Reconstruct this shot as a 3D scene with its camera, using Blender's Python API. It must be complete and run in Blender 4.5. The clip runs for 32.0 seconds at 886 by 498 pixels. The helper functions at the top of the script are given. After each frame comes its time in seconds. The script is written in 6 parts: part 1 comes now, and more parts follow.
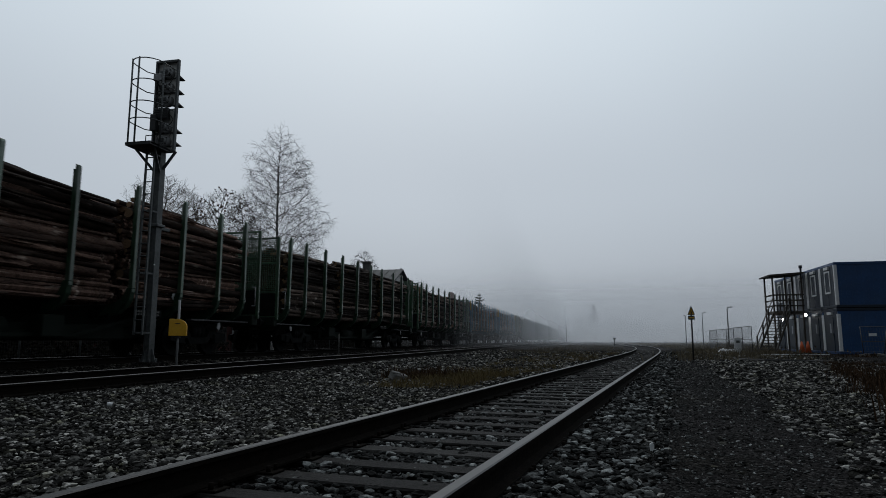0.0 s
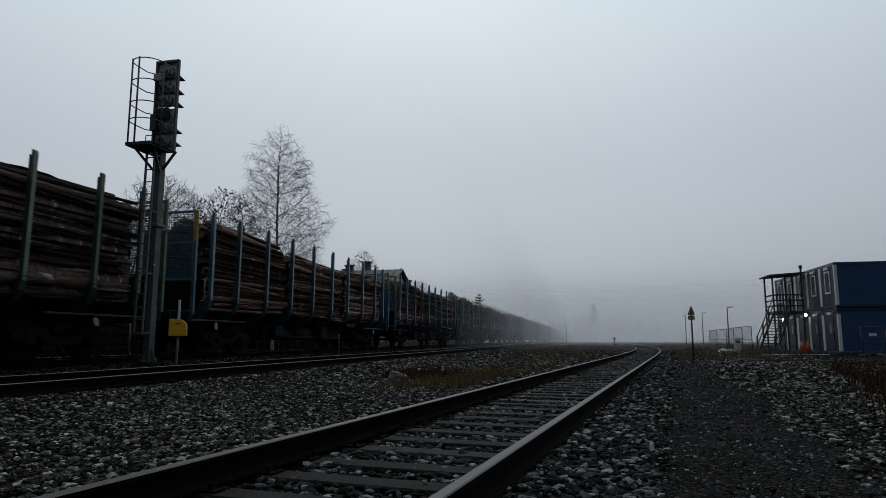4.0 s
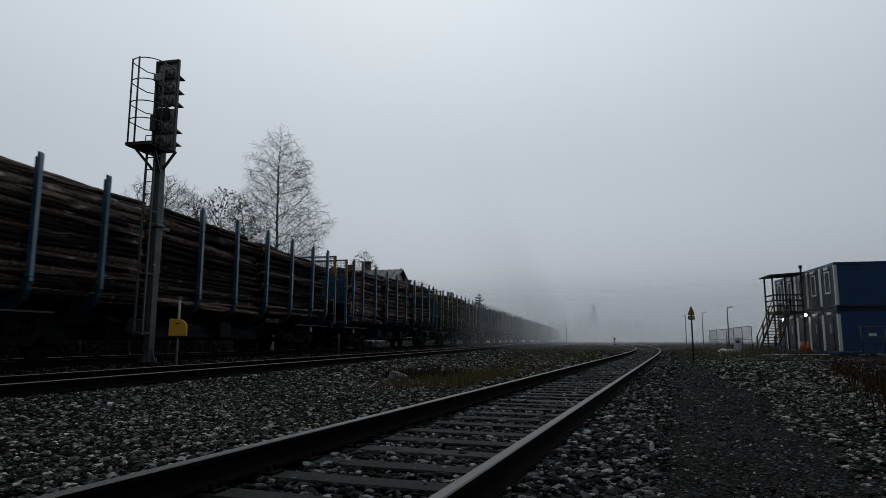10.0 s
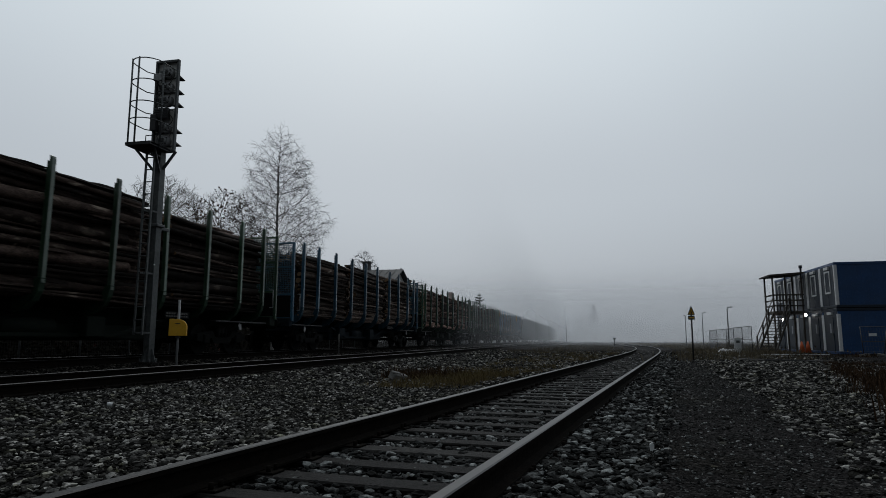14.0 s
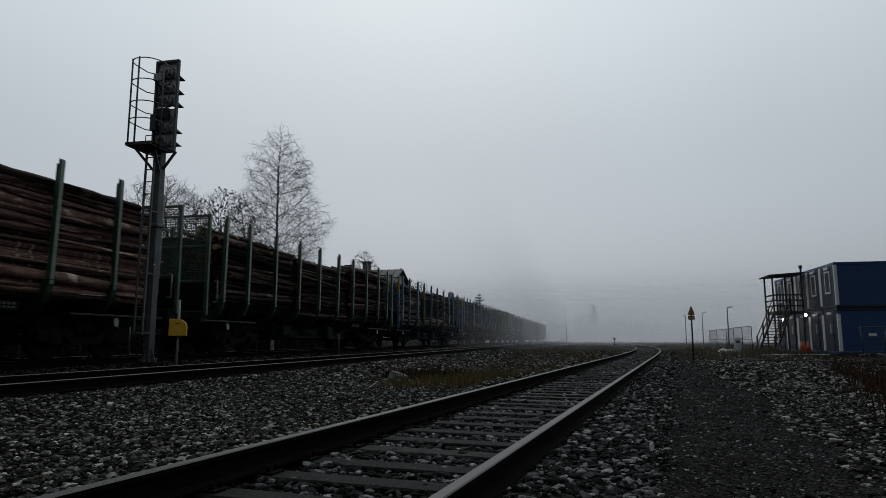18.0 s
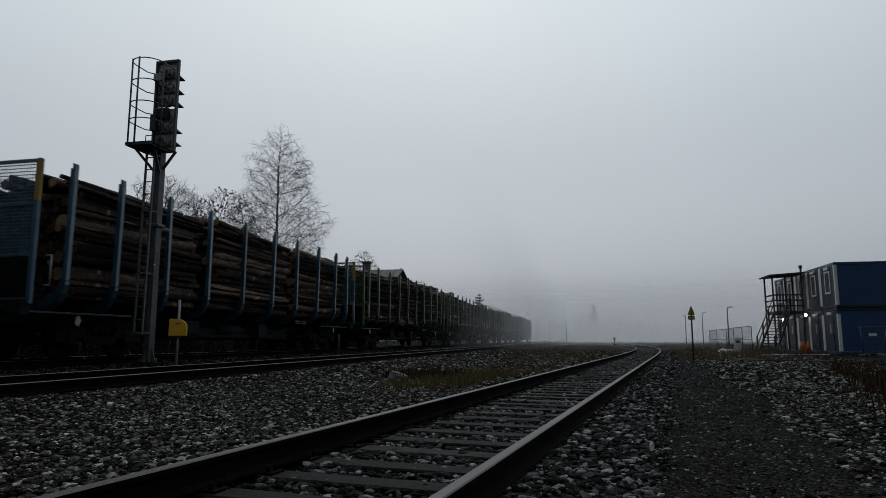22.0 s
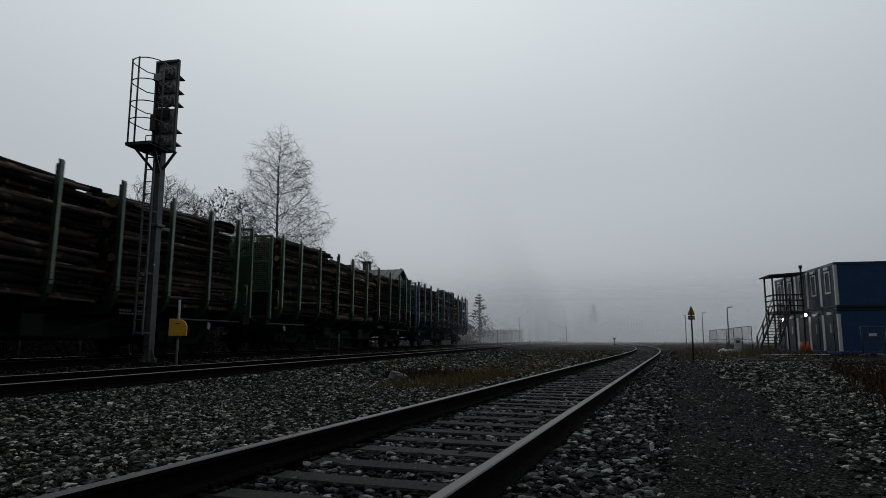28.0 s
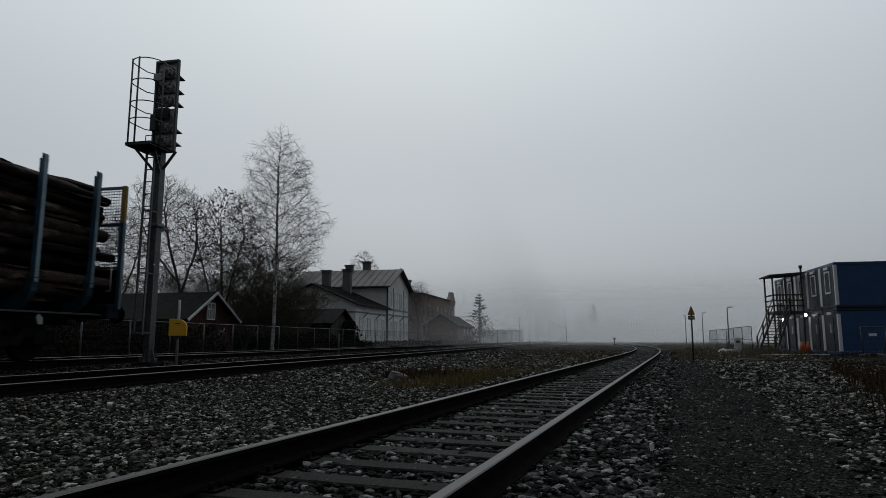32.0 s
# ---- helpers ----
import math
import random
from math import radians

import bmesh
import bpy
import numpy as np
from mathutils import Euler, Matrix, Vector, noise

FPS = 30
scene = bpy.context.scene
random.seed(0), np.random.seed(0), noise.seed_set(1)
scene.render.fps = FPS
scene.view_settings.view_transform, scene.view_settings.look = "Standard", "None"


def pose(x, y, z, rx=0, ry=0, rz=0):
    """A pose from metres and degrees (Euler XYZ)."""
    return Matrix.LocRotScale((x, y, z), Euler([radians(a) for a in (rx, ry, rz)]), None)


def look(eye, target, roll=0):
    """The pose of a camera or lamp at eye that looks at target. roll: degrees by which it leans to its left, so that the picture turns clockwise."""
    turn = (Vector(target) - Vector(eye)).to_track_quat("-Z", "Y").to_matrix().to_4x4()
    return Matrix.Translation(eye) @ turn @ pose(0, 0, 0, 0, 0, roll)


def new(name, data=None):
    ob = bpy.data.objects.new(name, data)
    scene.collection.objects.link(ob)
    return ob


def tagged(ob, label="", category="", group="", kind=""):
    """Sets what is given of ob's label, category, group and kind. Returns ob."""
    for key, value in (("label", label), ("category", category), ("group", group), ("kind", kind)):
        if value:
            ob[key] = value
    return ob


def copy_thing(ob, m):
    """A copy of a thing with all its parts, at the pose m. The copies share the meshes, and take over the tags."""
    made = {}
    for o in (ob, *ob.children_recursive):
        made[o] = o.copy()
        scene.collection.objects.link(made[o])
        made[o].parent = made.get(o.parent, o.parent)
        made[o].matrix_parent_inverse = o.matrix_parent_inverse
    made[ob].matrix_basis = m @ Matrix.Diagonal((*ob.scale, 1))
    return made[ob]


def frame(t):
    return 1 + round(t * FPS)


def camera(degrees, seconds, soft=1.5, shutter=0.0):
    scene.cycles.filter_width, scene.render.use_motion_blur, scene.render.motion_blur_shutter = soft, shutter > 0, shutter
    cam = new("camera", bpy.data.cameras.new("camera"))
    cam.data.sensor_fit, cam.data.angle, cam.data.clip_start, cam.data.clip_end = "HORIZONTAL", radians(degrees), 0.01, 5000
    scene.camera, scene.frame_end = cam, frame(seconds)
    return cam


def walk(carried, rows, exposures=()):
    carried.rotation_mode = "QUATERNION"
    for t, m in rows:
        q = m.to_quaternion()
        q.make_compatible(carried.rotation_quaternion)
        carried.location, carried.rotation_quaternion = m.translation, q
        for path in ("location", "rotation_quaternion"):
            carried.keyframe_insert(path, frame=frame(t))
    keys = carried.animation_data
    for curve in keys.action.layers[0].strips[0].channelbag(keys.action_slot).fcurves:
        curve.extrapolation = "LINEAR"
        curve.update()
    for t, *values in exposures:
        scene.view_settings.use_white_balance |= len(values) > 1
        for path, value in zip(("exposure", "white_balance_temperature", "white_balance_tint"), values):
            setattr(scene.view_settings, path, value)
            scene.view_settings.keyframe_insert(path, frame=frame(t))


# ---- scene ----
EYE = (0.0, 0.0, 0.84)
AIM = Vector((-0.2145, 0.9668, 0.1382))
cam = camera(68.57, 32.0, soft=0.6, shutter=0.14)
walk(cam, [(0, look(EYE, Vector(EYE) + 10 * AIM)), (32, look(EYE, Vector(EYE) + 10 * AIM))],
     exposures=[(0, -0.03, 6200, 10), (13, -0.04, 6340, 10), (25, -0.07, 6440, 10), (28, -0.1, 6460, 10), (32, -0.08, 6500, 10)])

# ---- sky and sun: dull fog, brightest high ahead ----
SUN_DIR = Vector((-0.24, 0.70, 0.68)).normalized()


def build_world():
    w = bpy.data.worlds.new("overcast")
    scene.world = w
    w.use_nodes = True
    nt = w.node_tree
    nt.nodes.clear()
    out = nt.nodes.new("ShaderNodeOutputWorld")
    bg = nt.nodes.new("ShaderNodeBackground")
    sky = nt.nodes.new("ShaderNodeTexSky")
    sky.sky_type = "NISHITA"
    sky.sun_disc = False
    sky.sun_elevation = math.asin(SUN_DIR.z)
    sky.sun_rotation = math.atan2(SUN_DIR.x, SUN_DIR.y)
    sky.dust_density = 6.0
    coord = nt.nodes.new("ShaderNodeTexCoord")
    sep = nt.nodes.new("ShaderNodeSeparateXYZ")
    nt.links.new(coord.outputs["Generated"], sep.inputs[0])
    high = nt.nodes.new("ShaderNodeValToRGB")
    high.color_ramp.interpolation = "EASE"
    ramp = high.color_ramp.elements
    ramp[0].position, ramp[0].color = 0.0, (0.385, 0.415, 0.447, 1)
    ramp[1].position, ramp[1].color = 0.55, (0.60, 0.665, 0.70, 1)
    e = ramp.new(0.22)
    e.color = (0.475, 0.518, 0.555, 1)
    nt.links.new(sep.outputs["Z"], high.inputs[0])
    dot = nt.nodes.new("ShaderNodeVectorMath")
    dot.operation = "DOT_PRODUCT"
    dot.inputs[1].default_value = SUN_DIR
    nt.links.new(coord.outputs["Generated"], dot.inputs[0])
    glow = nt.nodes.new("ShaderNodeMapRange")
    glow.interpolation_type = "SMOOTHSTEP"
    glow.inputs[1].default_value, glow.inputs[2].default_value = -0.2, 1.0
    glow.inputs[3].default_value, glow.inputs[4].default_value = 0.26, 1.14
    nt.links.new(dot.outputs["Value"], glow.inputs[0])
    cloud = nt.nodes.new("ShaderNodeTexNoise")
    cloud.inputs["Scale"].default_value = 1.6
    cloud.inputs["Detail"].default_value = 2.0
    nt.links.new(coord.outputs["Generated"], cloud.inputs[0])
    cl = nt.nodes.new("ShaderNodeMapRange")
    cl.inputs[3].default_value, cl.inputs[4].default_value = 0.92, 1.08
    nt.links.new(cloud.outputs[0], cl.inputs[0])
    mul = nt.nodes.new("ShaderNodeMath")
    mul.operation = "MULTIPLY"
    nt.links.new(glow.outputs[0], mul.inputs[0])
    nt.links.new(cl.outputs[0], mul.inputs[1])
    tint = nt.nodes.new("ShaderNodeVectorMath")
    tint.operation = "SCALE"
    nt.links.new(high.outputs[0], tint.inputs[0])
    nt.links.new(mul.outputs[0], tint.inputs["Scale"])
    dim = nt.nodes.new("ShaderNodeVectorMath")
    dim.operation = "SCALE"
    dim.inputs["Scale"].default_value = 0.05
    nt.links.new(sky.outputs[0], dim.inputs[0])
    mix = nt.nodes.new("ShaderNodeMix")
    mix.data_type = "RGBA"
    mix.inputs["Factor"].default_value = 0.93
    nt.links.new(dim.outputs[0], mix.inputs["A"])
    nt.links.new(tint.outputs[0], mix.inputs["B"])
    nt.links.new(mix.outputs["Result"], bg.inputs["Color"])
    bg.inputs["Strength"].default_value = 1.0
    nt.links.new(bg.outputs[0], out.inputs[0])


build_world()
sun = new("sun", bpy.data.lights.new("sun", "SUN"))
sun.data.energy, sun.data.angle, sun.data.color = 0.42, radians(25), (1.0, 0.98, 0.95)
sun.matrix_world = look(SUN_DIR * 100, (0, 0, 0))


# ---- materials ----
def material(name, low, high, rough=0.8, scale=8.0, bump=0.2, metal=0.0, vary=0.0, islands=False, fine=6.0,
             stretch=(1, 1, 1), stain=None, stain_amount=0.4, spec=0.4, skew=0.0, stain_at=(0.5, 0.7)):
    """Two-scale noise colour between low and high, with relief; vary: object to object spread of lightness."""
    m = bpy.data.materials.new(name)
    m.use_nodes = True
    nt = m.node_tree
    b = nt.nodes["Principled BSDF"]
    b.inputs["Roughness"].default_value = rough
    b.inputs["Metallic"].default_value = metal
    b.inputs["Specular IOR Level"].default_value = spec
    co = nt.nodes.new("ShaderNodeTexCoord")
    mp = nt.nodes.new("ShaderNodeMapping")
    mp.inputs["Scale"].default_value = stretch
    nt.links.new(co.outputs["Object"], mp.inputs[0])
    big = nt.nodes.new("ShaderNodeTexNoise")
    big.inputs["Scale"].default_value = scale
    big.inputs["Detail"].default_value = 4
    small = nt.nodes.new("ShaderNodeTexNoise")
    small.inputs["Scale"].default_value = scale * fine
    small.inputs["Detail"].default_value = 5
    for n in (big, small):
        nt.links.new(mp.outputs[0], n.inputs[0])
    add = nt.nodes.new("ShaderNodeMix")
    add.data_type = "FLOAT"
    add.inputs["Factor"].default_value = 0.5
    nt.links.new(big.outputs[0], add.inputs["A"])
    nt.links.new(small.outputs[0], add.inputs["B"])
    rng = nt.nodes.new("ShaderNodeMapRange")
    rng.inputs[1].default_value, rng.inputs[2].default_value = 0.32, 0.68
    nt.links.new(add.outputs["Result"], rng.inputs[0])
    mix = nt.nodes.new("ShaderNodeMix")
    mix.data_type = "RGBA"
    mix.inputs["A"].default_value = (*low, 1)
    mix.inputs["B"].default_value = (*high, 1)
    nt.links.new(rng.outputs[0], mix.inputs["Factor"])
    col = mix.outputs["Result"]
    if stain:
        st = nt.nodes.new("ShaderNodeTexNoise")
        st.inputs["Scale"].default_value = scale * 0.35
        st.inputs["Detail"].default_value = 6
        nt.links.new(mp.outputs[0], st.inputs[0])
        sr = nt.nodes.new("ShaderNodeMapRange")
        sr.inputs[1].default_value, sr.inputs[2].default_value = stain_at
        sr.inputs[4].default_value = stain_amount
        nt.links.new(st.outputs[0], sr.inputs[0])
        sm = nt.nodes.new("ShaderNodeMix")
        sm.data_type = "RGBA"
        sm.inputs["B"].default_value = (*stain, 1)
        nt.links.new(col, sm.inputs["A"])
        nt.links.new(sr.outputs[0], sm.inputs["Factor"])
        col = sm.outputs["Result"]
    if vary:
        if islands:
            src = nt.nodes.new("ShaderNodeNewGeometry").outputs["Random Per Island"]
        else:
            src = nt.nodes.new("ShaderNodeObjectInfo").outputs["Random"]
        vr = nt.nodes.new("ShaderNodeMapRange")
        vr.inputs[3].default_value, vr.inputs[4].default_value = 1 - vary, 1 + vary * (4.0 if skew else 1)
        if skew:
            pw = nt.nodes.new("ShaderNodeMath")
            pw.operation = "POWER"
            pw.inputs[1].default_value = skew
            nt.links.new(src, pw.inputs[0])
            src = pw.outputs[0]
        nt.links.new(src, vr.inputs[0])
        sc = nt.nodes.new("ShaderNodeVectorMath")
        sc.operation = "SCALE"
        nt.links.new(col, sc.inputs[0])
        nt.links.new(vr.outputs[0], sc.inputs["Scale"])
        col = sc.outputs[0]
    nt.links.new(col, b.inputs["Base Color"])
    if bump:
        bp = nt.nodes.new("ShaderNodeBump")
        bp.inputs["Strength"].default_value = bump
        bp.inputs["Distance"].default_value = 0.02
        nt.links.new(add.outputs["Result"], bp.inputs["Height"])
        nt.links.new(bp.outputs[0], b.inputs["Normal"])
    return m


def glowing(name, colour, strength):
    m = bpy.data.materials.new(name)
    m.use_nodes = True
    b = m.node_tree.nodes["Principled BSDF"]
    b.inputs["Base Color"].default_value = (*colour, 1)
    b.inputs["Emission Color"].default_value = (*colour, 1)
    b.inputs["Emission Strength"].default_value = strength
    return m


def glass(name, tint):
    m = bpy.data.materials.new(name)
    m.use_nodes = True
    b = m.node_tree.nodes["Principled BSDF"]
    b.inputs["Base Color"].default_value = (*tint, 1)
    b.inputs["Roughness"].default_value = 0.08
    b.inputs["Specular IOR Level"].default_value = 0.9
    return m


def fog_material(name, top, run=0.0):
    """Haze on a flat see-through sheet, lit, clearing with height."""
    m = bpy.data.materials.new(name)
    m.use_nodes = True
    nt = m.node_tree
    nt.nodes.clear()
    out = nt.nodes.new("ShaderNodeOutputMaterial")
    clear = nt.nodes.new("ShaderNodeBsdfTransparent")
    d = nt.nodes.new("ShaderNodeBsdfDiffuse")
    tr = nt.nodes.new("ShaderNodeBsdfTranslucent")
    for n in (d, tr):
        n.inputs["Color"].default_value = (0.92, 0.945, 0.98, 1)
    half = nt.nodes.new("ShaderNodeMixShader")
    half.inputs[0].default_value = 0.72
    nt.links.new(d.outputs[0], half.inputs[1])
    nt.links.new(tr.outputs[0], half.inputs[2])
    co = nt.nodes.new("ShaderNodeTexCoord")
    sep = nt.nodes.new("ShaderNodeSeparateXYZ")
    nt.links.new(co.outputs["Object"], sep.inputs[0])
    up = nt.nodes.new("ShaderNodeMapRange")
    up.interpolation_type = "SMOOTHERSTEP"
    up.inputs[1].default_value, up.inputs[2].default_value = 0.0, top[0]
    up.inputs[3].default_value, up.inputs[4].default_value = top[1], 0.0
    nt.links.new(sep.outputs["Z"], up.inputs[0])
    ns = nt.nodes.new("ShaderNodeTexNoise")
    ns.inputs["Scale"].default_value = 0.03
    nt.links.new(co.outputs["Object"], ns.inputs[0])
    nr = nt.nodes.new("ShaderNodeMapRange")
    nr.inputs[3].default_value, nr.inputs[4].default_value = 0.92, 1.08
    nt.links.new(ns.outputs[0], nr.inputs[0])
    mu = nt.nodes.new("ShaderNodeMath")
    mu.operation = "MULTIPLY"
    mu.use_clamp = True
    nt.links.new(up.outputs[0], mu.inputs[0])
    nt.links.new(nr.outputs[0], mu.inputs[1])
    if run:
        # thickens along the sheet
        along = nt.nodes.new("ShaderNodeMapRange")
        along.interpolation_type = "SMOOTHSTEP"
        along.inputs[1].default_value, along.inputs[2].default_value = 0.0, run
        nt.links.new(sep.outputs["X"], along.inputs[0])
        both = nt.nodes.new("ShaderNodeMath")
        both.operation = "MULTIPLY"
        nt.links.new(along.outputs[0], both.inputs[0])
        nt.links.new(nr.outputs[0], both.inputs[1])
        low = nt.nodes.new("ShaderNodeMapRange")
        low.interpolation_type = "SMOOTHSTEP"
        low.inputs[1].default_value, low.inputs[2].default_value = 0.3, 1.3
        nt.links.new(sep.outputs["Z"], low.inputs[0])
        soft = nt.nodes.new("ShaderNodeMath")
        soft.operation = "MULTIPLY"
        nt.links.new(both.outputs[0], soft.inputs[0])
        nt.links.new(low.outputs[0], soft.inputs[1])
        nt.links.new(soft.outputs[0], mu.inputs[1])
    mix = nt.nodes.new("ShaderNodeMixShader")
    nt.links.new(mu.outputs[0], mix.inputs[0])
    nt.links.new(clear.outputs[0], mix.inputs[1])
    nt.links.new(half.outputs[0], mix.inputs[2])
    nt.links.new(mix.outputs[0], out.inputs[0])
    return m


EARTH = material("dark wet grit", (0.009, 0.0085, 0.0085), (0.035, 0.0325, 0.0325), 1.0, 0.8, 0.9, fine=60, stain=(0.022, 0.021, 0.013), spec=0.02)


def pebbled(m, scale, depth):
    """Adds small packed pebbles, each of its own shade, to a grit material."""
    nt = m.node_tree
    b = nt.nodes["Principled BSDF"]
    co = nt.nodes.new("ShaderNodeTexCoord")
    vo = nt.nodes.new("ShaderNodeTexVoronoi")
    vo.inputs["Scale"].default_value = scale
    vo.inputs["Randomness"].default_value = 1.0
    nt.links.new(co.outputs["Object"], vo.inputs["Vector"])
    sp = nt.nodes.new("ShaderNodeSeparateColor")
    nt.links.new(vo.outputs["Color"], sp.inputs[0])
    pw = nt.nodes.new("ShaderNodeMath")
    pw.operation = "POWER"
    pw.inputs[1].default_value = 4.0
    nt.links.new(sp.outputs[0], pw.inputs[0])
    mr = nt.nodes.new("ShaderNodeMapRange")
    mr.inputs[3].default_value, mr.inputs[4].default_value = 0.45, 3.0
    nt.links.new(pw.outputs[0], mr.inputs[0])
    sc = nt.nodes.new("ShaderNodeVectorMath")
    sc.operation = "SCALE"
    old = b.inputs["Base Color"].links[0].from_socket
    nt.links.new(old, sc.inputs[0])
    nt.links.new(mr.outputs[0], sc.inputs["Scale"])
    nt.links.new(sc.outputs[0], b.inputs["Base Color"])
    bp = nt.nodes.new("ShaderNodeBump")
    bp.invert = True
    bp.inputs["Strength"].default_value = 1.0
    bp.inputs["Distance"].default_value = depth
    nt.links.new(vo.outputs["Distance"], bp.inputs["Height"])
    nt.links.new(b.inputs["Normal"].links[0].from_socket, bp.inputs["Normal"])
    nt.links.new(bp.outputs[0], b.inputs["Normal"])


pebbled(EARTH, 48.0, 0.03)
DARK_STONE = material("dark wet crushed rock", (0.003, 0.0033, 0.0033), (0.112, 0.116, 0.114), 0.9, 9, 1.0, vary=0.85, islands=True, spec=0.06, skew=5.0)
STONE = material("wet crushed rock", (0.006, 0.0059, 0.0056), (0.165, 0.16, 0.15), 0.92, 9, 1.0, vary=0.87, islands=True, spec=0.04, skew=4.6, stain=(0.045, 0.043, 0.02), stain_amount=0.45, stain_at=(0.52, 0.62))
# Rust brown taken down to near-black; the head has its own tone.
RAIL_SIDE = material("near-black rail web", (0.003, 0.0027, 0.0025), (0.010, 0.008, 0.0065), 1.0, 10, 0.3, spec=0.03)
OILY_STONE = material("oil-stained crushed rock", (0.006, 0.0055, 0.005), (0.04, 0.037, 0.032), 0.95, 9, 1.0, vary=0.8, islands=True, spec=0.05, skew=4.6)
RAIL_TOP = material("worn rail head", (0.014, 0.014, 0.014), (0.05, 0.05, 0.051), 0.55, 14, 0.1, metal=0.5, stretch=(1, 0.1, 1))
DULL_TOP = material("rusty unused rail head", (0.005, 0.0046, 0.0042), (0.017, 0.0155, 0.0145), 0.42, 14, 0.08, stretch=(1, 0.15, 1), spec=0.24)
MAIN_SLEEPER = material("oily dark sleeper", (0.010, 0.009, 0.008), (0.03, 0.027, 0.024), 0.85, 5, 0.4, vary=0.3, stretch=(1, 8, 8), spec=0.15)
SLEEPER = material("weathered tarred sleeper", (0.004, 0.0037, 0.0033), (0.02, 0.0195, 0.0185), 0.7, 5, 0.8, vary=0.75, stretch=(1, 8, 8), spec=0.08, skew=4.0)
CONCRETE = material("dirty concrete", (0.06, 0.058, 0.055), (0.14, 0.137, 0.13), 0.9, 4, 0.3, vary=0.2)
GALV = material("galvanised steel", (0.05, 0.056, 0.057), (0.12, 0.128, 0.13), 0.6, 3, 0.1, metal=0.25)
PALE_POST = material("pale zinc tube", (0.2, 0.205, 0.21), (0.32, 0.325, 0.33), 0.55, 3, 0.05)
HEAD_GREY = material("grey enamelled sheet", (0.45, 0.45, 0.43), (0.66, 0.65, 0.62), 0.5, 4, 0.05)
DARK_STEEL = material("dark painted steel", (0.015, 0.016, 0.017), (0.035, 0.036, 0.038), 0.6, 6, 0.1)
BLACK = material("matt black sheet", (0.012, 0.012, 0.012), (0.022, 0.022, 0.022), 0.7, 6, 0.05)
YELLOW = material("yellow paint", (0.55, 0.29, 0.012), (0.68, 0.38, 0.02), 0.5, 5, 0.05, stain=(0.3, 0.16, 0.02), stain_amount=0.3)
OLD_YELLOW = material("faded yellow paint", (0.2, 0.125, 0.012), (0.36, 0.23, 0.025), 0.6, 6, 0.1, stain=(0.06, 0.05, 0.03), stain_amount=0.6)
# The pale stain in both paints also imitates sheen and haze.
GREEN_PAINT = material("faded green wagon paint", (0.014, 0.04, 0.02), (0.034, 0.085, 0.042), 0.38, 4, 0.1, vary=0.3, stain=(0.12, 0.14, 0.12), stain_amount=0.4, spec=0.6)
BLUE_PAINT = material("worn blue wagon paint", (0.012, 0.048, 0.085), (0.034, 0.115, 0.19), 0.38, 4, 0.1, vary=0.3, stain=(0.11, 0.14, 0.16), stain_amount=0.35, spec=0.6)
# One near-black tone for bogies, wheels, buffers and other low gear.
NEAR_BLACK = material("near-black underframe", (0.003, 0.0035, 0.0035), (0.009, 0.0095, 0.0095), 0.9, 5, 0.2, spec=0.08)
def bark(name, high, pale):
    return material(name, (0.0035, 0.0026, 0.0022), high, 0.85, 2.6, 1.0, vary=0.78, stretch=(1, 6, 1), stain=pale, stain_amount=0.85, spec=0.08, fine=5, skew=2.8, stain_at=(0.6, 0.68))


BARK = {"fresh": bark("reddish pulpwood bark", (0.125, 0.079, 0.062), (0.27, 0.22, 0.185)), "grey": bark("greyish pulpwood bark", (0.085, 0.064, 0.053), (0.22, 0.19, 0.165)),
        "old": bark("old dark bark", (0.045, 0.032, 0.027), (0.13, 0.105, 0.085))}
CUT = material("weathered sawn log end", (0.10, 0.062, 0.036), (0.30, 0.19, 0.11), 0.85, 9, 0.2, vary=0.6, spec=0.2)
# Darker copy of CUT: shade in the gaps, painted on inner ends.
SHADED_CUT = material("shaded inner log end", (0.02, 0.014, 0.010), (0.075, 0.05, 0.034), 0.9, 9, 0.3, vary=0.5, islands=True, spec=0.1)
WHITE = material("white paint", (0.50, 0.51, 0.52), (0.68, 0.69, 0.69), 0.6, 3, 0.05)
CONTAINER = material("dark blue container paint", (0.009, 0.040, 0.115), (0.018, 0.066, 0.18), 0.4, 1.5, 0.05, stain=(0.03, 0.05, 0.08))
SLATE = material("dark slate-blue panel and shaded beam", (0.0035, 0.009, 0.019), (0.007, 0.017, 0.034), 0.5, 1.5, 0.05, stain=(0.03, 0.035, 0.04))
WOOD = material("weathered timber", (0.028, 0.024, 0.02), (0.08, 0.07, 0.06), 0.85, 5, 0.4, stretch=(1, 1, 0.2), vary=0.25)
# Paler than TWIG: fog haze over farther trees, put into the colour.
HAZY_TWIG = material("haze-paled brushwood", (0.05, 0.047, 0.038), (0.12, 0.108, 0.088), 0.95, 4, 0.2, spec=0.05)
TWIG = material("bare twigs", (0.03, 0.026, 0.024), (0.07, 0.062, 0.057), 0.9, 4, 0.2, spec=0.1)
BIRCH = material("birch bark", (0.03, 0.03, 0.03), (0.55, 0.54, 0.52), 0.8, 2.2, 0.3, fine=2.5, stretch=(1, 1, 2))
LEAF = material("withered brown leaves", (0.03, 0.022, 0.015), (0.075, 0.05, 0.03), 0.9, 3, 0.0, vary=0.4, islands=True, spec=0.1)
NEEDLE = material("dark evergreen needles", (0.008, 0.012, 0.009), (0.025, 0.032, 0.022), 0.95, 2, 0.0, vary=0.5, islands=True, spec=0.05)
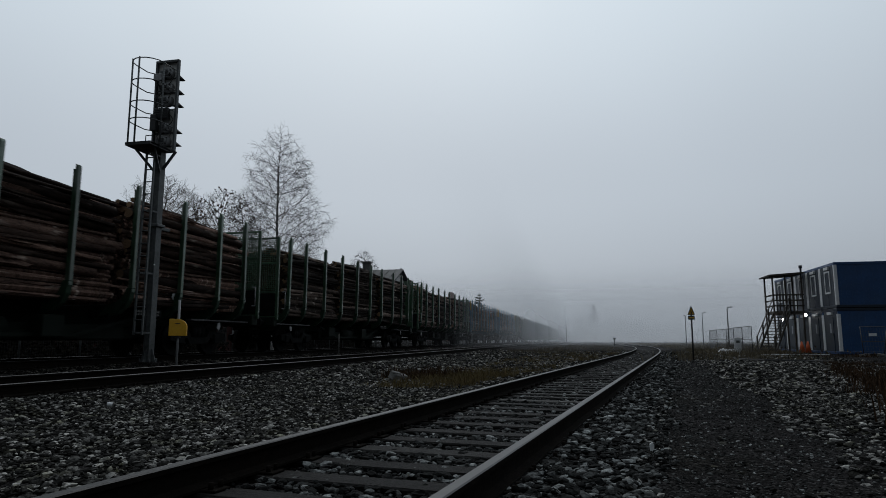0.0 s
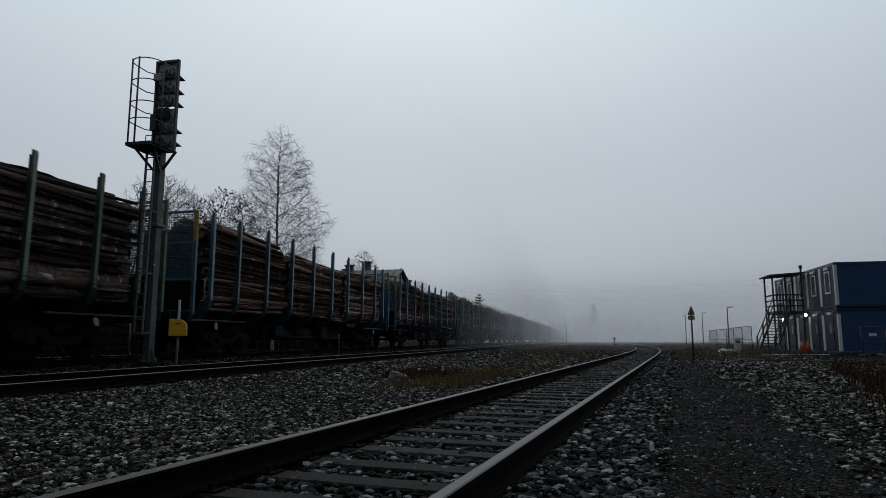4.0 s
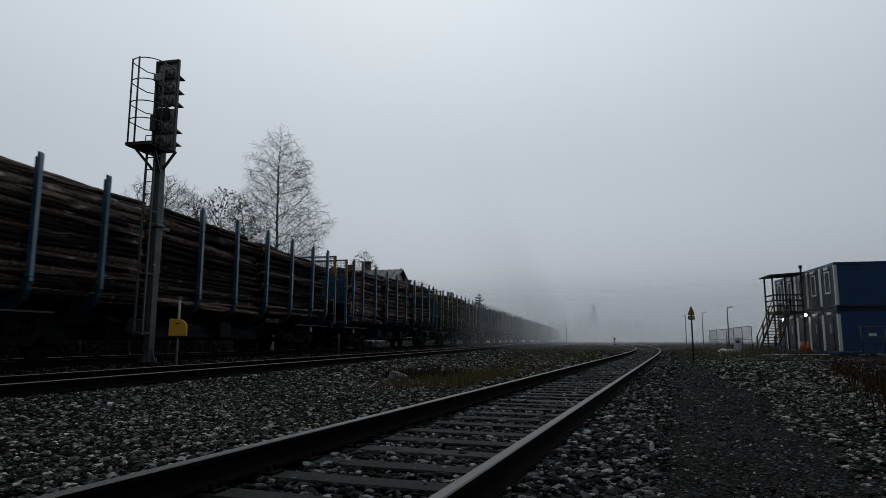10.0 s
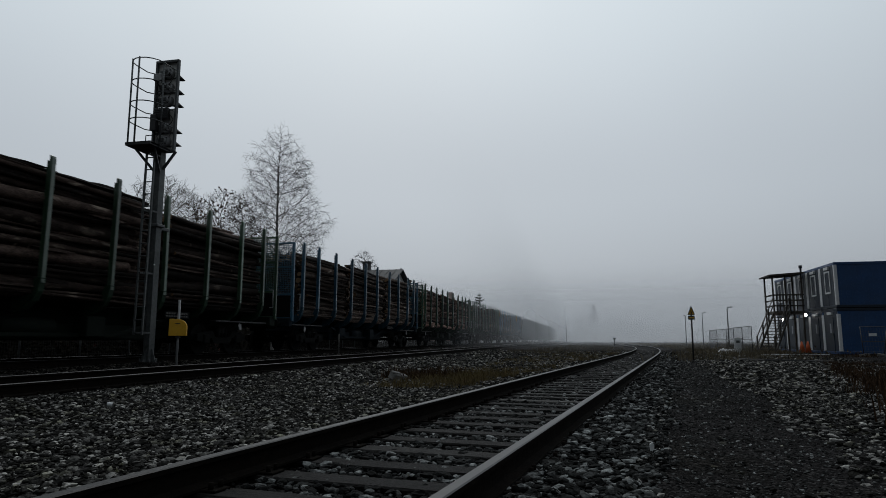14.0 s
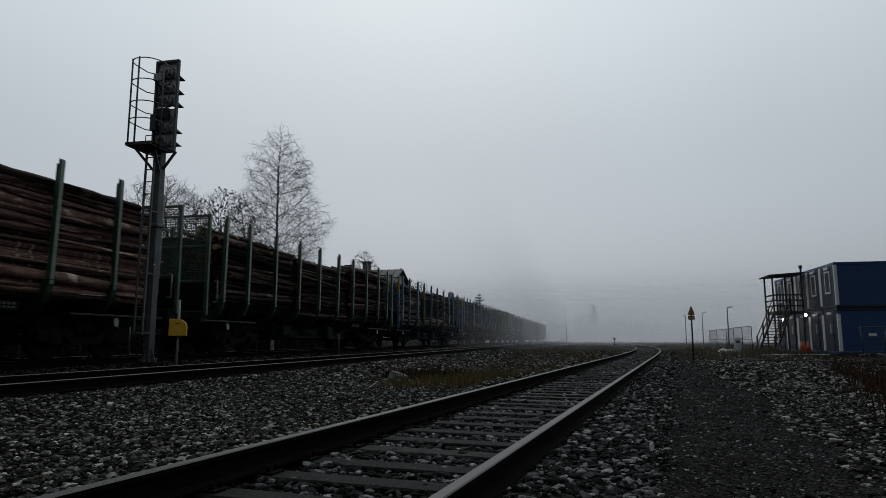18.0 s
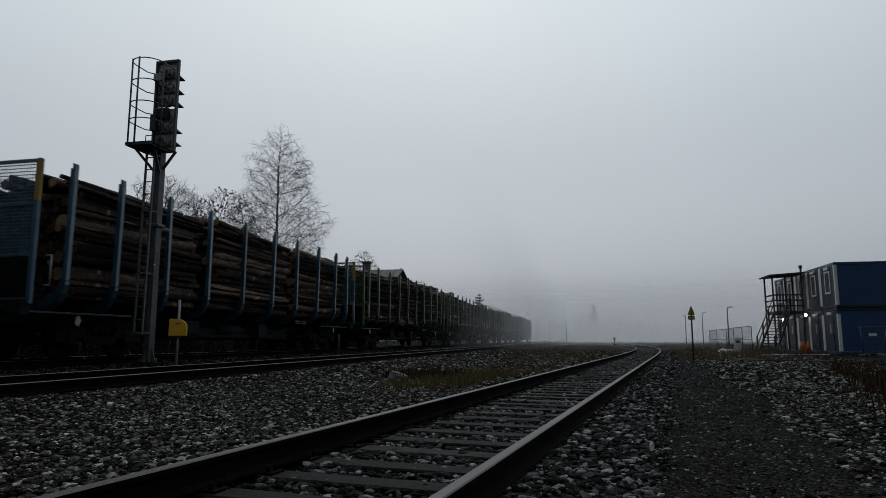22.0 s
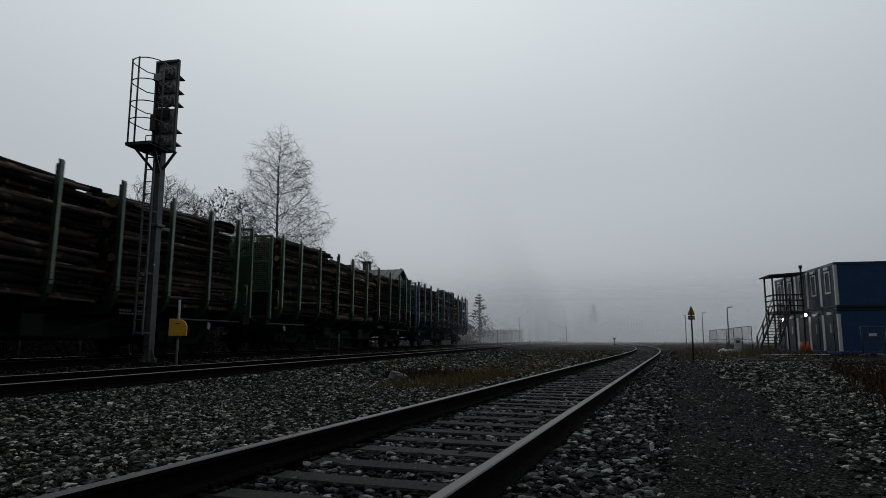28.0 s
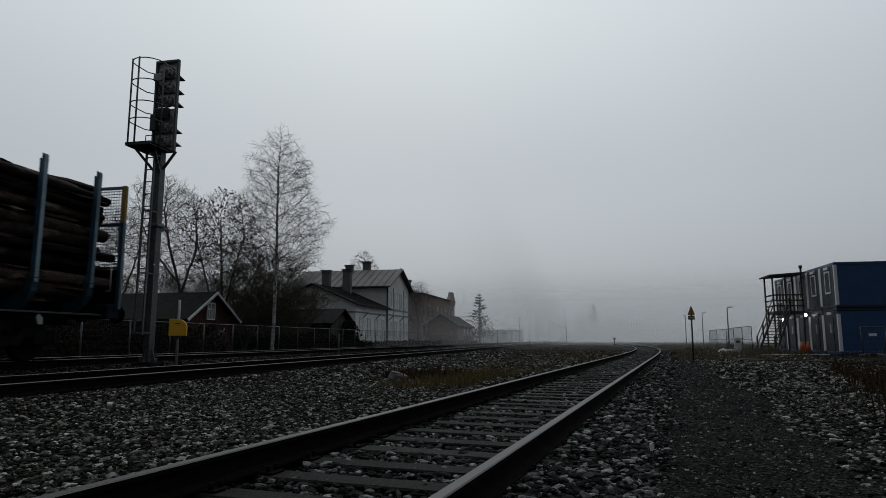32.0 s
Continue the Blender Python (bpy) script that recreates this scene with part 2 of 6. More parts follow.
# Darkened for the shade in the view under the wagons.
BRUSH = material("shade-dark withered brush", (0.007, 0.006, 0.0045), (0.022, 0.019, 0.014), 0.95, 2, 0.0, vary=0.5, islands=True, spec=0.05)
GRASS = material("withered grass", (0.06, 0.045, 0.02), (0.17, 0.13, 0.06), 0.95, 2, 0.0, vary=0.5, islands=True, spec=0.05)
RED_WOOD = material("red ochre boards", (0.035, 0.008, 0.0065), (0.065, 0.016, 0.013), 0.85, 3, 0.2)
ROOF_FELT = material("dark roof felt", (0.007, 0.0072, 0.0072), (0.02, 0.02, 0.0198), 0.95, 2, 0.3, spec=0.1)
ROOF_TIN = material("grey seamed tin", (0.038, 0.041, 0.043), (0.085, 0.089, 0.092), 0.65, 0.8, 0.05, stain=(0.03, 0.03, 0.03), stain_amount=0.6, spec=0.2)
PALE_BRICK = material("pale brick", (0.16, 0.115, 0.10), (0.26, 0.195, 0.175), 0.9, 1.5, 0.2)
# Grey render, lightened to carry the fog haze before the chimneys.
CHIMNEY = material("grey rendered chimney", (0.085, 0.085, 0.085), (0.15, 0.15, 0.148), 0.9, 1.5, 0.2)
TRIM_GREY = material("grey painted trim", (0.10, 0.11, 0.12), (0.18, 0.19, 0.2), 0.7, 2, 0.05)
PALE_WALL = material("pale grey boarding", (0.58, 0.58, 0.565), (0.74, 0.74, 0.72), 0.8, 0.9, 0.08, stain=(0.25, 0.25, 0.24))
# Red brick lightened and greyed: the mist before it is painted in.
BRICK = material("dull red brick", (0.16, 0.096, 0.084), (0.27, 0.165, 0.145), 0.9, 1.5, 0.2, vary=0.2)
PANE = glass("dark window glass", (0.03, 0.035, 0.04))
PALE_PANE = material("curtained glass", (0.32, 0.34, 0.36), (0.46, 0.48, 0.50), 0.2, 1.5, 0.0, spec=0.7)
LAMP_ON = glowing("lit lamp", (1.0, 0.97, 0.92), 9.0)
ORANGE = material("orange plastic", (0.45, 0.08, 0.02), (0.6, 0.12, 0.03), 0.5, 4, 0.0)
SHEETING = material("pale plastic sheeting", (0.35, 0.35, 0.35), (0.55, 0.55, 0.55), 0.5, 3, 0.3)


# ---- mesh helpers ----
def part(name, bm, mat, parent=None, label="", m=None):
    """Links a bmesh (or ready mesh) as one mesh object, under its parent."""
    if isinstance(bm, bpy.types.Mesh):
        me = bm
    else:
        me = bpy.data.meshes.new(name)
        bm.to_mesh(me)
        bm.free()
        for one in (mat if isinstance(mat, (list, tuple)) else [mat]):
            me.materials.append(one)
    ob = new(name, me)
    if parent:
        ob.parent = parent
    if m is not None:
        ob.matrix_basis = m
    if label:
        ob["label"] = label
    return ob


def thing(name, label, category, m=None, group="", kind=""):
    ob = new(name)
    if m is not None:
        ob.matrix_basis = m
    return tagged(ob, label, category, group, kind)


def box(bm, x0, y0, z0, x1, y1, z1, bevel=0.0, slot=0):
    v = bmesh.ops.create_cube(bm, size=1)["verts"]
    bmesh.ops.scale(bm, vec=(x1 - x0, y1 - y0, z1 - z0), verts=v)
    bmesh.ops.translate(bm, vec=((x0 + x1) / 2, (y0 + y1) / 2, (z0 + z1) / 2), verts=v)
    faces = {f for q in v for f in q.link_faces}
    for f in faces:
        f.material_index = slot
    if bevel:
        edges = list({e for q in v for e in q.link_edges})
        bmesh.ops.bevel(bm, geom=edges, offset=bevel, segments=1, affect="EDGES")
    return v


def boxed(x0, y0, z0, x1, y1, z1, bevel=0.0):
    bm = bmesh.new()
    box(bm, x0, y0, z0, x1, y1, z1, bevel)
    return bm


def rod(bm, a, b, r, r2=None, n=8, caps=True, slot=0):
    a, b = Vector(a), Vector(b)
    r2 = r if r2 is None else r2
    d = (b - a)
    if d.length < 1e-6:
        return
    q = d.to_track_quat("Z", "Y")
    ring = [[bm.verts.new(p + q @ Vector((math.cos(2 * math.pi * i / n) * rr, math.sin(2 * math.pi * i / n) * rr, 0)))
             for i in range(n)] for p, rr in ((a, r), (b, r2))]
    for i in range(n):
        f = bm.faces.new((ring[0][i], ring[0][(i + 1) % n], ring[1][(i + 1) % n], ring[1][i]))
        f.material_index = slot
        f.smooth = n > 5
    if caps:
        bm.faces.new(ring[0][::-1]).material_index = slot
        bm.faces.new(ring[1]).material_index = slot


def rods(pairs, r, n=8):
    bm = bmesh.new()
    for a, b in pairs:
        rod(bm, a, b, r, n=n)
    return bm


def swept(points, r, n=6):
    """One bent round bar through the points."""
    bm = bmesh.new()
    pts = [Vector(p) for p in points]
    rings = []
    for i, p in enumerate(pts):
        d = (pts[min(i + 1, len(pts) - 1)] - pts[max(i - 1, 0)]).normalized()
        u = d.cross(Vector((0, 0, 1))) if abs(d.z) < 0.9 else d.cross(Vector((1, 0, 0)))
        u.normalize()
        w = d.cross(u)
        rings.append([bm.verts.new(p + (u * math.cos(6.2832 * k / n) + w * math.sin(6.2832 * k / n)) * r) for k in range(n)])
    for a, b in zip(rings, rings[1:]):
        for k in range(n):
            bm.faces.new((a[k], a[(k + 1) % n], b[(k + 1) % n], b[k]))
    bm.faces.new(rings[0][::-1])
    bm.faces.new(rings[-1])
    bmesh.ops.recalc_face_normals(bm, faces=bm.faces)
    return bm


def beam(bm, a, b, w, h, slot=0):
    """A square bar from a to b, w wide and h high."""
    a, b = Vector(a), Vector(b)
    d = (b - a).normalized()
    side = d.cross(Vector((0, 0, 1)))
    side = Vector((1, 0, 0)) if side.length < 1e-3 else side.normalized()
    up = side.cross(d).normalized()
    vs = [bm.verts.new(p + side * sx * w / 2 + up * sz * h / 2) for p in (a, b) for sx, sz in ((-1, -1), (1, -1), (1, 1), (-1, 1))]
    for f in ((0, 1, 2, 3), (7, 6, 5, 4), (0, 4, 5, 1), (1, 5, 6, 2), (2, 6, 7, 3), (3, 7, 4, 0)):
        bm.faces.new([vs[i] for i in f]).material_index = slot
    bmesh.ops.recalc_face_normals(bm, faces=list({f for v in vs for f in v.link_faces}))


def beamed(a, b, w, h):
    bm = bmesh.new()
    beam(bm, a, b, w, h)
    return bm


def prism(bm, outline, axis, lo, hi, slot=0):
    """Extrudes a closed outline of 2D points along axis x or y."""
    def at(p, s):
        return (s, p[0], p[1]) if axis == "x" else (p[0], s, p[1])
    a = [bm.verts.new(at(p, lo)) for p in outline]
    b = [bm.verts.new(at(p, hi)) for p in outline]
    n = len(outline)
    fs = [bm.faces.new(a[::-1]), bm.faces.new(b)]
    fs += [bm.faces.new((a[i], a[(i + 1) % n], b[(i + 1) % n], b[i])) for i in range(n)]
    for f in fs:
        f.material_index = slot
    bmesh.ops.recalc_face_normals(bm, faces=fs)


def lerp_table(table, x):
    if x <= table[0][0]:
        return table[0][1]
    for (a, p), (b, q) in zip(table, table[1:]):
        if x <= b:
            return p + (q - p) * (x - a) / (b - a)
    return table[-1][1]


# ---- ground ----
MAIN_X, TRAIN_X = -8.0, -12.4
PROFILE = [(-60, 0.12), (-18, 0.1), (-15.2, 0.12), (-14.2, 0.235), (-10.6, 0.235), (-9.9, 0.2), (-9.5, 0.13), (-6.4, 0.12), (-5.6, 0.0), (-4, -0.02), (-2.5, 0.0), (40, 0.0)]


def siding_x(y):
    """Centre line of the siding."""
    if y < 30:
        return -1.83 + 0.129 * y
    if y > 72:
        return 5.1
    t = (y - 30) / 42
    h = 42
    p0, p1, m0, m1 = -1.83 + 0.129 * 30, 5.1, 0.129 * h, 0.0
    return (2 * t**3 - 3 * t**2 + 1) * p0 + (t**3 - 2 * t**2 + t) * m0 + (-2 * t**3 + 3 * t**2) * p1 + (t**3 - t**2) * m1


def ground_z(x, y):
    side = abs(x - siding_x(y))
    low = 0.07 if side < 0.72 else 0.07 * max(0.0, (0.95 - side) / 0.23)
    if -60 < y < 90 and abs(x - MAIN_X) < 1.2 or abs(x - TRAIN_X) < 1.2:
        low += 0.06
    return lerp_table(PROFILE, x) - low + 0.02 * noise.noise((x * 0.7, y * 0.7, 0)) + 0.012 * noise.noise((x * 3, y * 3, 4))


def build_ground():
    def steps(*spans):
        out = []
        for a, b, s in spans:
            n = max(1, round((b - a) / s))
            out += [a + (b - a) * i / n for i in range(n)]
        return out + [spans[-1][1]]
    xs = steps((-2500, -300, 550), (-300, -60, 40), (-60, -20, 5), (-20, -12, 0.5), (-12, 6, 0.25), (6, 20, 1), (20, 60, 8), (60, 300, 40), (300, 2500, 550))
    ys = steps((-2500, -450, 500), (-450, -30, 60), (-30, 0, 3), (0, 20, 0.25), (20, 60, 1), (60, 200, 10), (200, 500, 50), (500, 2500, 500))
    verts = [(x, y, ground_z(x, y)) for y in ys for x in xs]
    n = len(xs)
    faces = [(j * n + i, j * n + i + 1, (j + 1) * n + i + 1, (j + 1) * n + i) for j in range(len(ys) - 1) for i in range(n - 1)]
    me = bpy.data.meshes.new("ground")
    me.from_pydata(verts, [], faces)
    me.materials.append(EARTH)
    tagged(new("ground", me), "dark wet grit and trodden earth of the rail yard", "ground", kind="structure")


build_ground()


def icosahedron():
    bm = bmesh.new()
    bmesh.ops.create_icosphere(bm, subdivisions=1, radius=1)
    bm.verts.ensure_lookup_table()
    v = np.array([q.co[:] for q in bm.verts])
    f = np.array([[q.index for q in face.verts] for face in bm.faces])
    bm.free()
    return v, f


def scatter_stones(name, label, places, sizes, mat, seed, coarse=False):
    """Many angular stones in one mesh."""
    rng = np.random.default_rng(seed)
    v, f = icosahedron()
    if coarse:
        v = np.array([(1, 0, 0), (-1, 0, 0), (0, 1, 0), (0, -1, 0), (0, 0, 1), (0, 0, -1)], float) * 1.15
        f = np.array([(0, 2, 4), (2, 1, 4), (1, 3, 4), (3, 0, 4), (2, 0, 5), (1, 2, 5), (3, 1, 5), (0, 3, 5)])
    shapes = []
    for _ in range(14):
        d = rng.normal(size=(6, 3))
        d /= np.linalg.norm(d, axis=1)[:, None]
        w = v * rng.uniform(0.72, 1.22, (len(v), 1))
        for k, cut in zip(d, rng.uniform(0.45, 0.8, 6)):
            over = np.maximum(w @ k - cut, 0)
            w -= over[:, None] * k
        w *= rng.uniform(0.55, 1.4, 3)
        shapes.append(w)
    n = len(places)
    q = rng.normal(size=(n, 4))
    q /= np.linalg.norm(q, axis=1)[:, None]
    a, b, c, d = q.T
    rot = np.stack([np.stack([1 - 2 * (c * c + d * d), 2 * (b * c - a * d), 2 * (b * d + a * c)], 1),
                    np.stack([2 * (b * c + a * d), 1 - 2 * (b * b + d * d), 2 * (c * d - a * b)], 1),
                    np.stack([2 * (b * d - a * c), 2 * (c * d + a * b), 1 - 2 * (b * b + c * c)], 1)], 1)
    base = np.array(shapes)[rng.integers(0, len(shapes), n)]
    w = np.einsum("nij,nkj->nki", rot, base) * np.array(sizes)[:, None, None]
    w[:, :, 2] *= 0.52
    w += np.array(places)[:, None, :]
    me = bpy.data.meshes.new(name)
    allf = (f[None] + (np.arange(n) * len(v))[:, None, None]).reshape(-1, 3)
    me.vertices.add(n * len(v))
    me.vertices.foreach_set("co", w.reshape(-1).astype(np.float32))
    me.loops.add(allf.size)
    me.loops.foreach_set("vertex_index", allf.reshape(-1).astype(np.int32))
    me.polygons.add(len(allf))
    me.polygons.foreach_set("loop_start", (np.arange(len(allf)) * 3).astype(np.int32))
    me.update(calc_edges=True)
    me.shade_flat()
    me.materials.append(mat)
    return tagged(new(name, me), label, "gravel", kind="stuff")


def build_ballast():
    rng = np.random.default_rng(5)
    def fill(y0, y1, x_low, x_high, per, size):
        pts, sz = [], []
        area = (y1 - y0) * (x_high - x_low)
        for _ in range(int(area * per)):
            y = rng.uniform(y0, y1)
            x = rng.uniform(x_low, x_high)
            s = size * rng.uniform(0.6, 1.35)
            c = siding_x(y)
            # the trodden path beside the siding holds few stones
            side = x - c
            edge = 2.95 - 0.02 * y + 0.3 * noise.noise((x, y * 0.6, 2))
            if 1.72 + 0.22 * noise.noise((y * 0.8, x, 7)) < side < edge and rng.uniform() > 0.014:
                continue
            if side > edge and rng.uniform() > max(0.22 * y - 0.75, 0.12) * (1.0 + noise.noise((x * 0.8, y * 0.4, 9))):
                continue
            if -8.9 > x and x > -9.9 and rng.uniform() > 0.3:
                continue
            z = ground_z(x, y) + s * rng.uniform(-0.15, 0.5)
            if 0.85 < abs(side) < 1.7:
                z += 0.012
            if abs(side) < 0.8:
                z = -0.030 + s * rng.uniform(-0.4, 0.5)
                # sleepers lie bare towards the nearer rail, half buried by the other
                u = (y + 0.129 * side + 13.73) / 0.55
                if abs(u - round(u)) * 0.55 < 0.095 and rng.uniform() < (0.7 if side > -0.35 else 0.25):
                    continue
                if abs(abs(side) - 0.79) < 0.06 + s:
                    continue
            if abs(x + 8.0) < 1.35:
                z -= 0.02
            pts.append((x, y, z))
            sz.append(s)
        return pts, sz
    p1, s1 = fill(1.8, 7.0, -7.2, 4.5, 560, 0.034)
    p2, s2 = fill(7.0, 10.0, -8.5, 5.5, 400, 0.036)
    p6, s6 = fill(10.0, 14.0, -11.0, 7.0, 320, 0.038)
    p3, s3 = fill(14.0, 28.0, -15.5, 9.0, 105, 0.05)
    p4, s4 = fill(28.0, 48.0, -15.5, 11.0, 30, 0.06)
    p8, s8 = fill(1.8, 11.0, -8.0, 4.8, 170, 0.019)
    scatter_stones("stone_chips", "small sharp chips between the ballast stones", [(x, y, z + (0.03 if abs(x - siding_x(y)) > 1.5 else -0.01)) for x, y, z in p8], s8, STONE, 12, True)
    def between(q):
        """Whether a stone lies in the darker bed of the siding."""
        side = q[0][0] - siding_x(q[0][1])
        return -0.85 < side < 1.95 + 0.3 * noise.noise((q[0][0] * 1.5, q[0][1], 4))
    close = list(zip(p1 + p2, s1 + s2))
    scatter_stones("ballast_stones", "loose grey crushed stone beside the siding", *zip(*[q for q in close if not between(q) and q[0][0] > -6.75]), STONE, 3)
    scatter_stones("ballast_stones", "dark oil-stained crushed stone at the edge of the main line", *zip(*[q for q in close if q[0][0] <= -6.75]), OILY_STONE, 16)
    scatter_stones("ballast_stones", "dark wet crushed stone between and beside the siding rails", *zip(*[q for q in close if between(q)]), DARK_STONE, 13)
    p5, s5 = fill(-16.0, -3.0, -15.5, 7.0, 36, 0.055)
    p7, s7 = fill(-3.0, 1.8, -7.2, 4.5, 190, 0.044)
    p5, s5 = p5 + p7, s5 + s7
    scatter_stones("ballast_stones", "grey crushed stone of the track bed behind", p5, s5, STONE, 8, True)
    far = list(zip(p3 + p4 + p6, s3 + s4 + s6))
    clean = [q for q in far if q[0][0] > -6.75 + 0.25 * noise.noise(q[0]) and not between(q)]
    dark = [q for q in far if between(q)]
    scatter_stones("ballast_stones", "dark wet crushed stone along the farther siding", *zip(*dark), DARK_STONE, 15, True)
    oily = [q for q in far if q[0][0] <= -6.75 + 0.25 * noise.noise(q[0])]
    scatter_stones("ballast_stones", "grey crushed stone of the farther track bed", *zip(*clean), STONE, 4, True)
    scatter_stones("ballast_stones", "dark oil-stained crushed stone under the main lines", *zip(*oily), OILY_STONE, 14, True)
    grit, gs = [], []
    for _ in range(34000):
        y = 2.2 + 27 * rng.uniform() ** 2.0 if rng.uniform() > 0.12 else rng.uniform(-3.5, 2.2)
        x = siding_x(y) + rng.uniform(1.2, 4.6)
        g = 0.0075 * rng.uniform(0.5, 1.7) * (1 + 0.05 * y)
        grit.append((x, y, ground_z(x, y) + g * 0.2))
        gs.append(g)
    scatter_stones("path_grit", "fine dark gravel of the trodden path", grit, gs, DARK_STONE, 6, True)


build_ballast()

# ---- tracks ----
RAIL_OUT = [(-0.07, -0.165), (0.07, -0.165), (0.07, -0.150), (0.012, -0.130), (0.010, -0.045), (0.036, -0.032), (0.036, -0.006), (0.028, 0.0),
            (-0.028, 0.0), (-0.036, -0.006), (-0.036, -0.032), (-0.010, -0.045), (-0.012, -0.130), (-0.07, -0.150)]


def rail_mesh(line, side):
    """A rail of vignole section along (x, y, z) points, offset sideways."""
    bm = bmesh.new()
    rings = []
    for i, p in enumerate(line):
        a, b = line[max(i - 1, 0)], line[min(i + 1, len(line) - 1)]
        d = Vector((b[0] - a[0], b[1] - a[1], 0)).normalized()
        s = Vector((d.y, -d.x, 0))
        c = Vector(p) + s * side
        rings.append([bm.verts.new(c + s * u + Vector((0, 0, w))) for u, w in RAIL_OUT])
    n = len(RAIL_OUT)
    for r0, r1 in zip(rings, rings[1:]):
        for k in range(n):
            f = bm.faces.new((r0[k], r0[(k + 1) % n], r1[(k + 1) % n], r1[k]))
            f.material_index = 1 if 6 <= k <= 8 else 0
    bm.faces.new(rings[0])
    bm.faces.new(rings[-1][::-1])
    bmesh.ops.recalc_face_normals(bm, faces=bm.faces)
    return bm


def build_track(label, line_at, top, y0, y1, near0, near1, mat, size, spacing=0.6):
    tr = thing("railway_track", label, "railway track", kind="structure")
    ys = [y0 + (y1 - y0) * i / 260 for i in range(261)] if y1 - y0 < 300 else \
        [y0, near0] + [near0 + (near1 - near0) * i / 60 for i in range(1, 61)] + [y1]
    head = RAIL_TOP if line_at != siding_x else DULL_TOP
    line = [(line_at(y), y, top) for y in ys]
    for side in (-0.797, 0.797):
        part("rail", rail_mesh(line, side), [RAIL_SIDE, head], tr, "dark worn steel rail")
    w, h = size
    me = bpy.data.meshes.new("sleeper")
    bm = bmesh.new()
    box(bm, -1.3, -w / 2, -h, 1.3, w / 2, 0, 0.012)
    bm.to_mesh(me)
    bm.free()
    me.materials.append(mat)
    plate = bpy.data.meshes.new("tie_plate")
    bm = bmesh.new()
    box(bm, -0.17, -0.07, 0, 0.17, 0.07, 0.014, 0.004)
    for sx in (-0.12, 0.12):
        for sy in (-0.04, 0.04):
            rod(bm, (sx, sy, 0.012), (sx, sy, 0.05), 0.016, n=6)
    bm.to_mesh(plate)
    bm.free()
    plate.materials.append(RAIL_SIDE)
    rng = random.Random(top)
    for i in range(int((near1 - near0) / spacing)):
        y = near0 + i * spacing + rng.uniform(-0.035, 0.035)
        x = line_at(y)
        ang = math.degrees(math.atan2(line_at(y + 0.1) - line_at(y - 0.1), 0.2))
        s = part("sleeper", me, mat, tr, m=pose(x + rng.uniform(-0.03, 0.03), y, top - 0.168 - rng.uniform(0, 0.008), rng.uniform(-1, 1), 0, -ang + rng.uniform(-0.7, 0.7)))
        if -1 < y < 14:
            for sx in (-0.797, 0.797):
                part("tie_plate", plate, RAIL_SIDE, s, m=pose(sx, 0, 0.001))
    return tr


build_track("worn siding track with tarred wooden sleepers", siding_x, 0.17, -60, 130, -13.73, 60, SLEEPER, (0.215, 0.14), 0.55)
build_track("straight main line with dark sleepers in ballast", lambda y: MAIN_X, 0.285, -420, 620, -14.2, 90, MAIN_SLEEPER, (0.25, 0.16))
build_track("straight main line that the timber train runs on", lambda y: TRAIN_X, 0.40, -420, 620, -14, 90, MAIN_SLEEPER, (0.25, 0.16))

# ---- fog: upright see-through sheets stand in for the haze ----
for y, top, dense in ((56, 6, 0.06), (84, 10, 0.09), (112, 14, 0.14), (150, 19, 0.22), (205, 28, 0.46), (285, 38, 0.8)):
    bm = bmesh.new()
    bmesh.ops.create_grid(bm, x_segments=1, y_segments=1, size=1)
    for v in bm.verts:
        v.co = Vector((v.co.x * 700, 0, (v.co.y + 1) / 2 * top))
    ob = part("fog_sheet", bm, fog_material("haze sheet", (top, dense)), None, m=pose(0, y, -0.3))
    tagged(ob, "pale grey sheet standing in for fog over the far tracks", "fog", kind="stuff")
# Stands between camera and train, so the train fades with distance.
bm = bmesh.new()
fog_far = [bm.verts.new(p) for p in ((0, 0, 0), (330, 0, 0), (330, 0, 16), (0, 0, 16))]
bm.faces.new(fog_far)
ob = part("fog_sheet", bm, fog_material("haze sheet along the line", (16, 0.3), 58.0), None, m=pose(-6.6, 22, -0.3, 0, 0, 90))
tagged(ob, "thin grey sheet standing in for fog along the main line", "fog", kind="stuff")


# ---- timber train ----
PITCH = 20.0
SPEED = 11.5
TAIL_ROWS = [(0, 380.05), (3, 346.1), (6, 312.5), (9, 278.35), (13, 232.7), (16, 198.5), (20, 152.5), (23, 117.8), (25, 94.7), (28, 59.5), (30, 36.35), (32, 13.3)]
STAKES = (0.75, 2.25, 4.15, 6.1, 8.1, 10.1, 12.1, 14.05, 16.0, 17.5)
BUNDLES = ((0.7, 6.1), (6.5, 11.9), (12.3, 17.4))
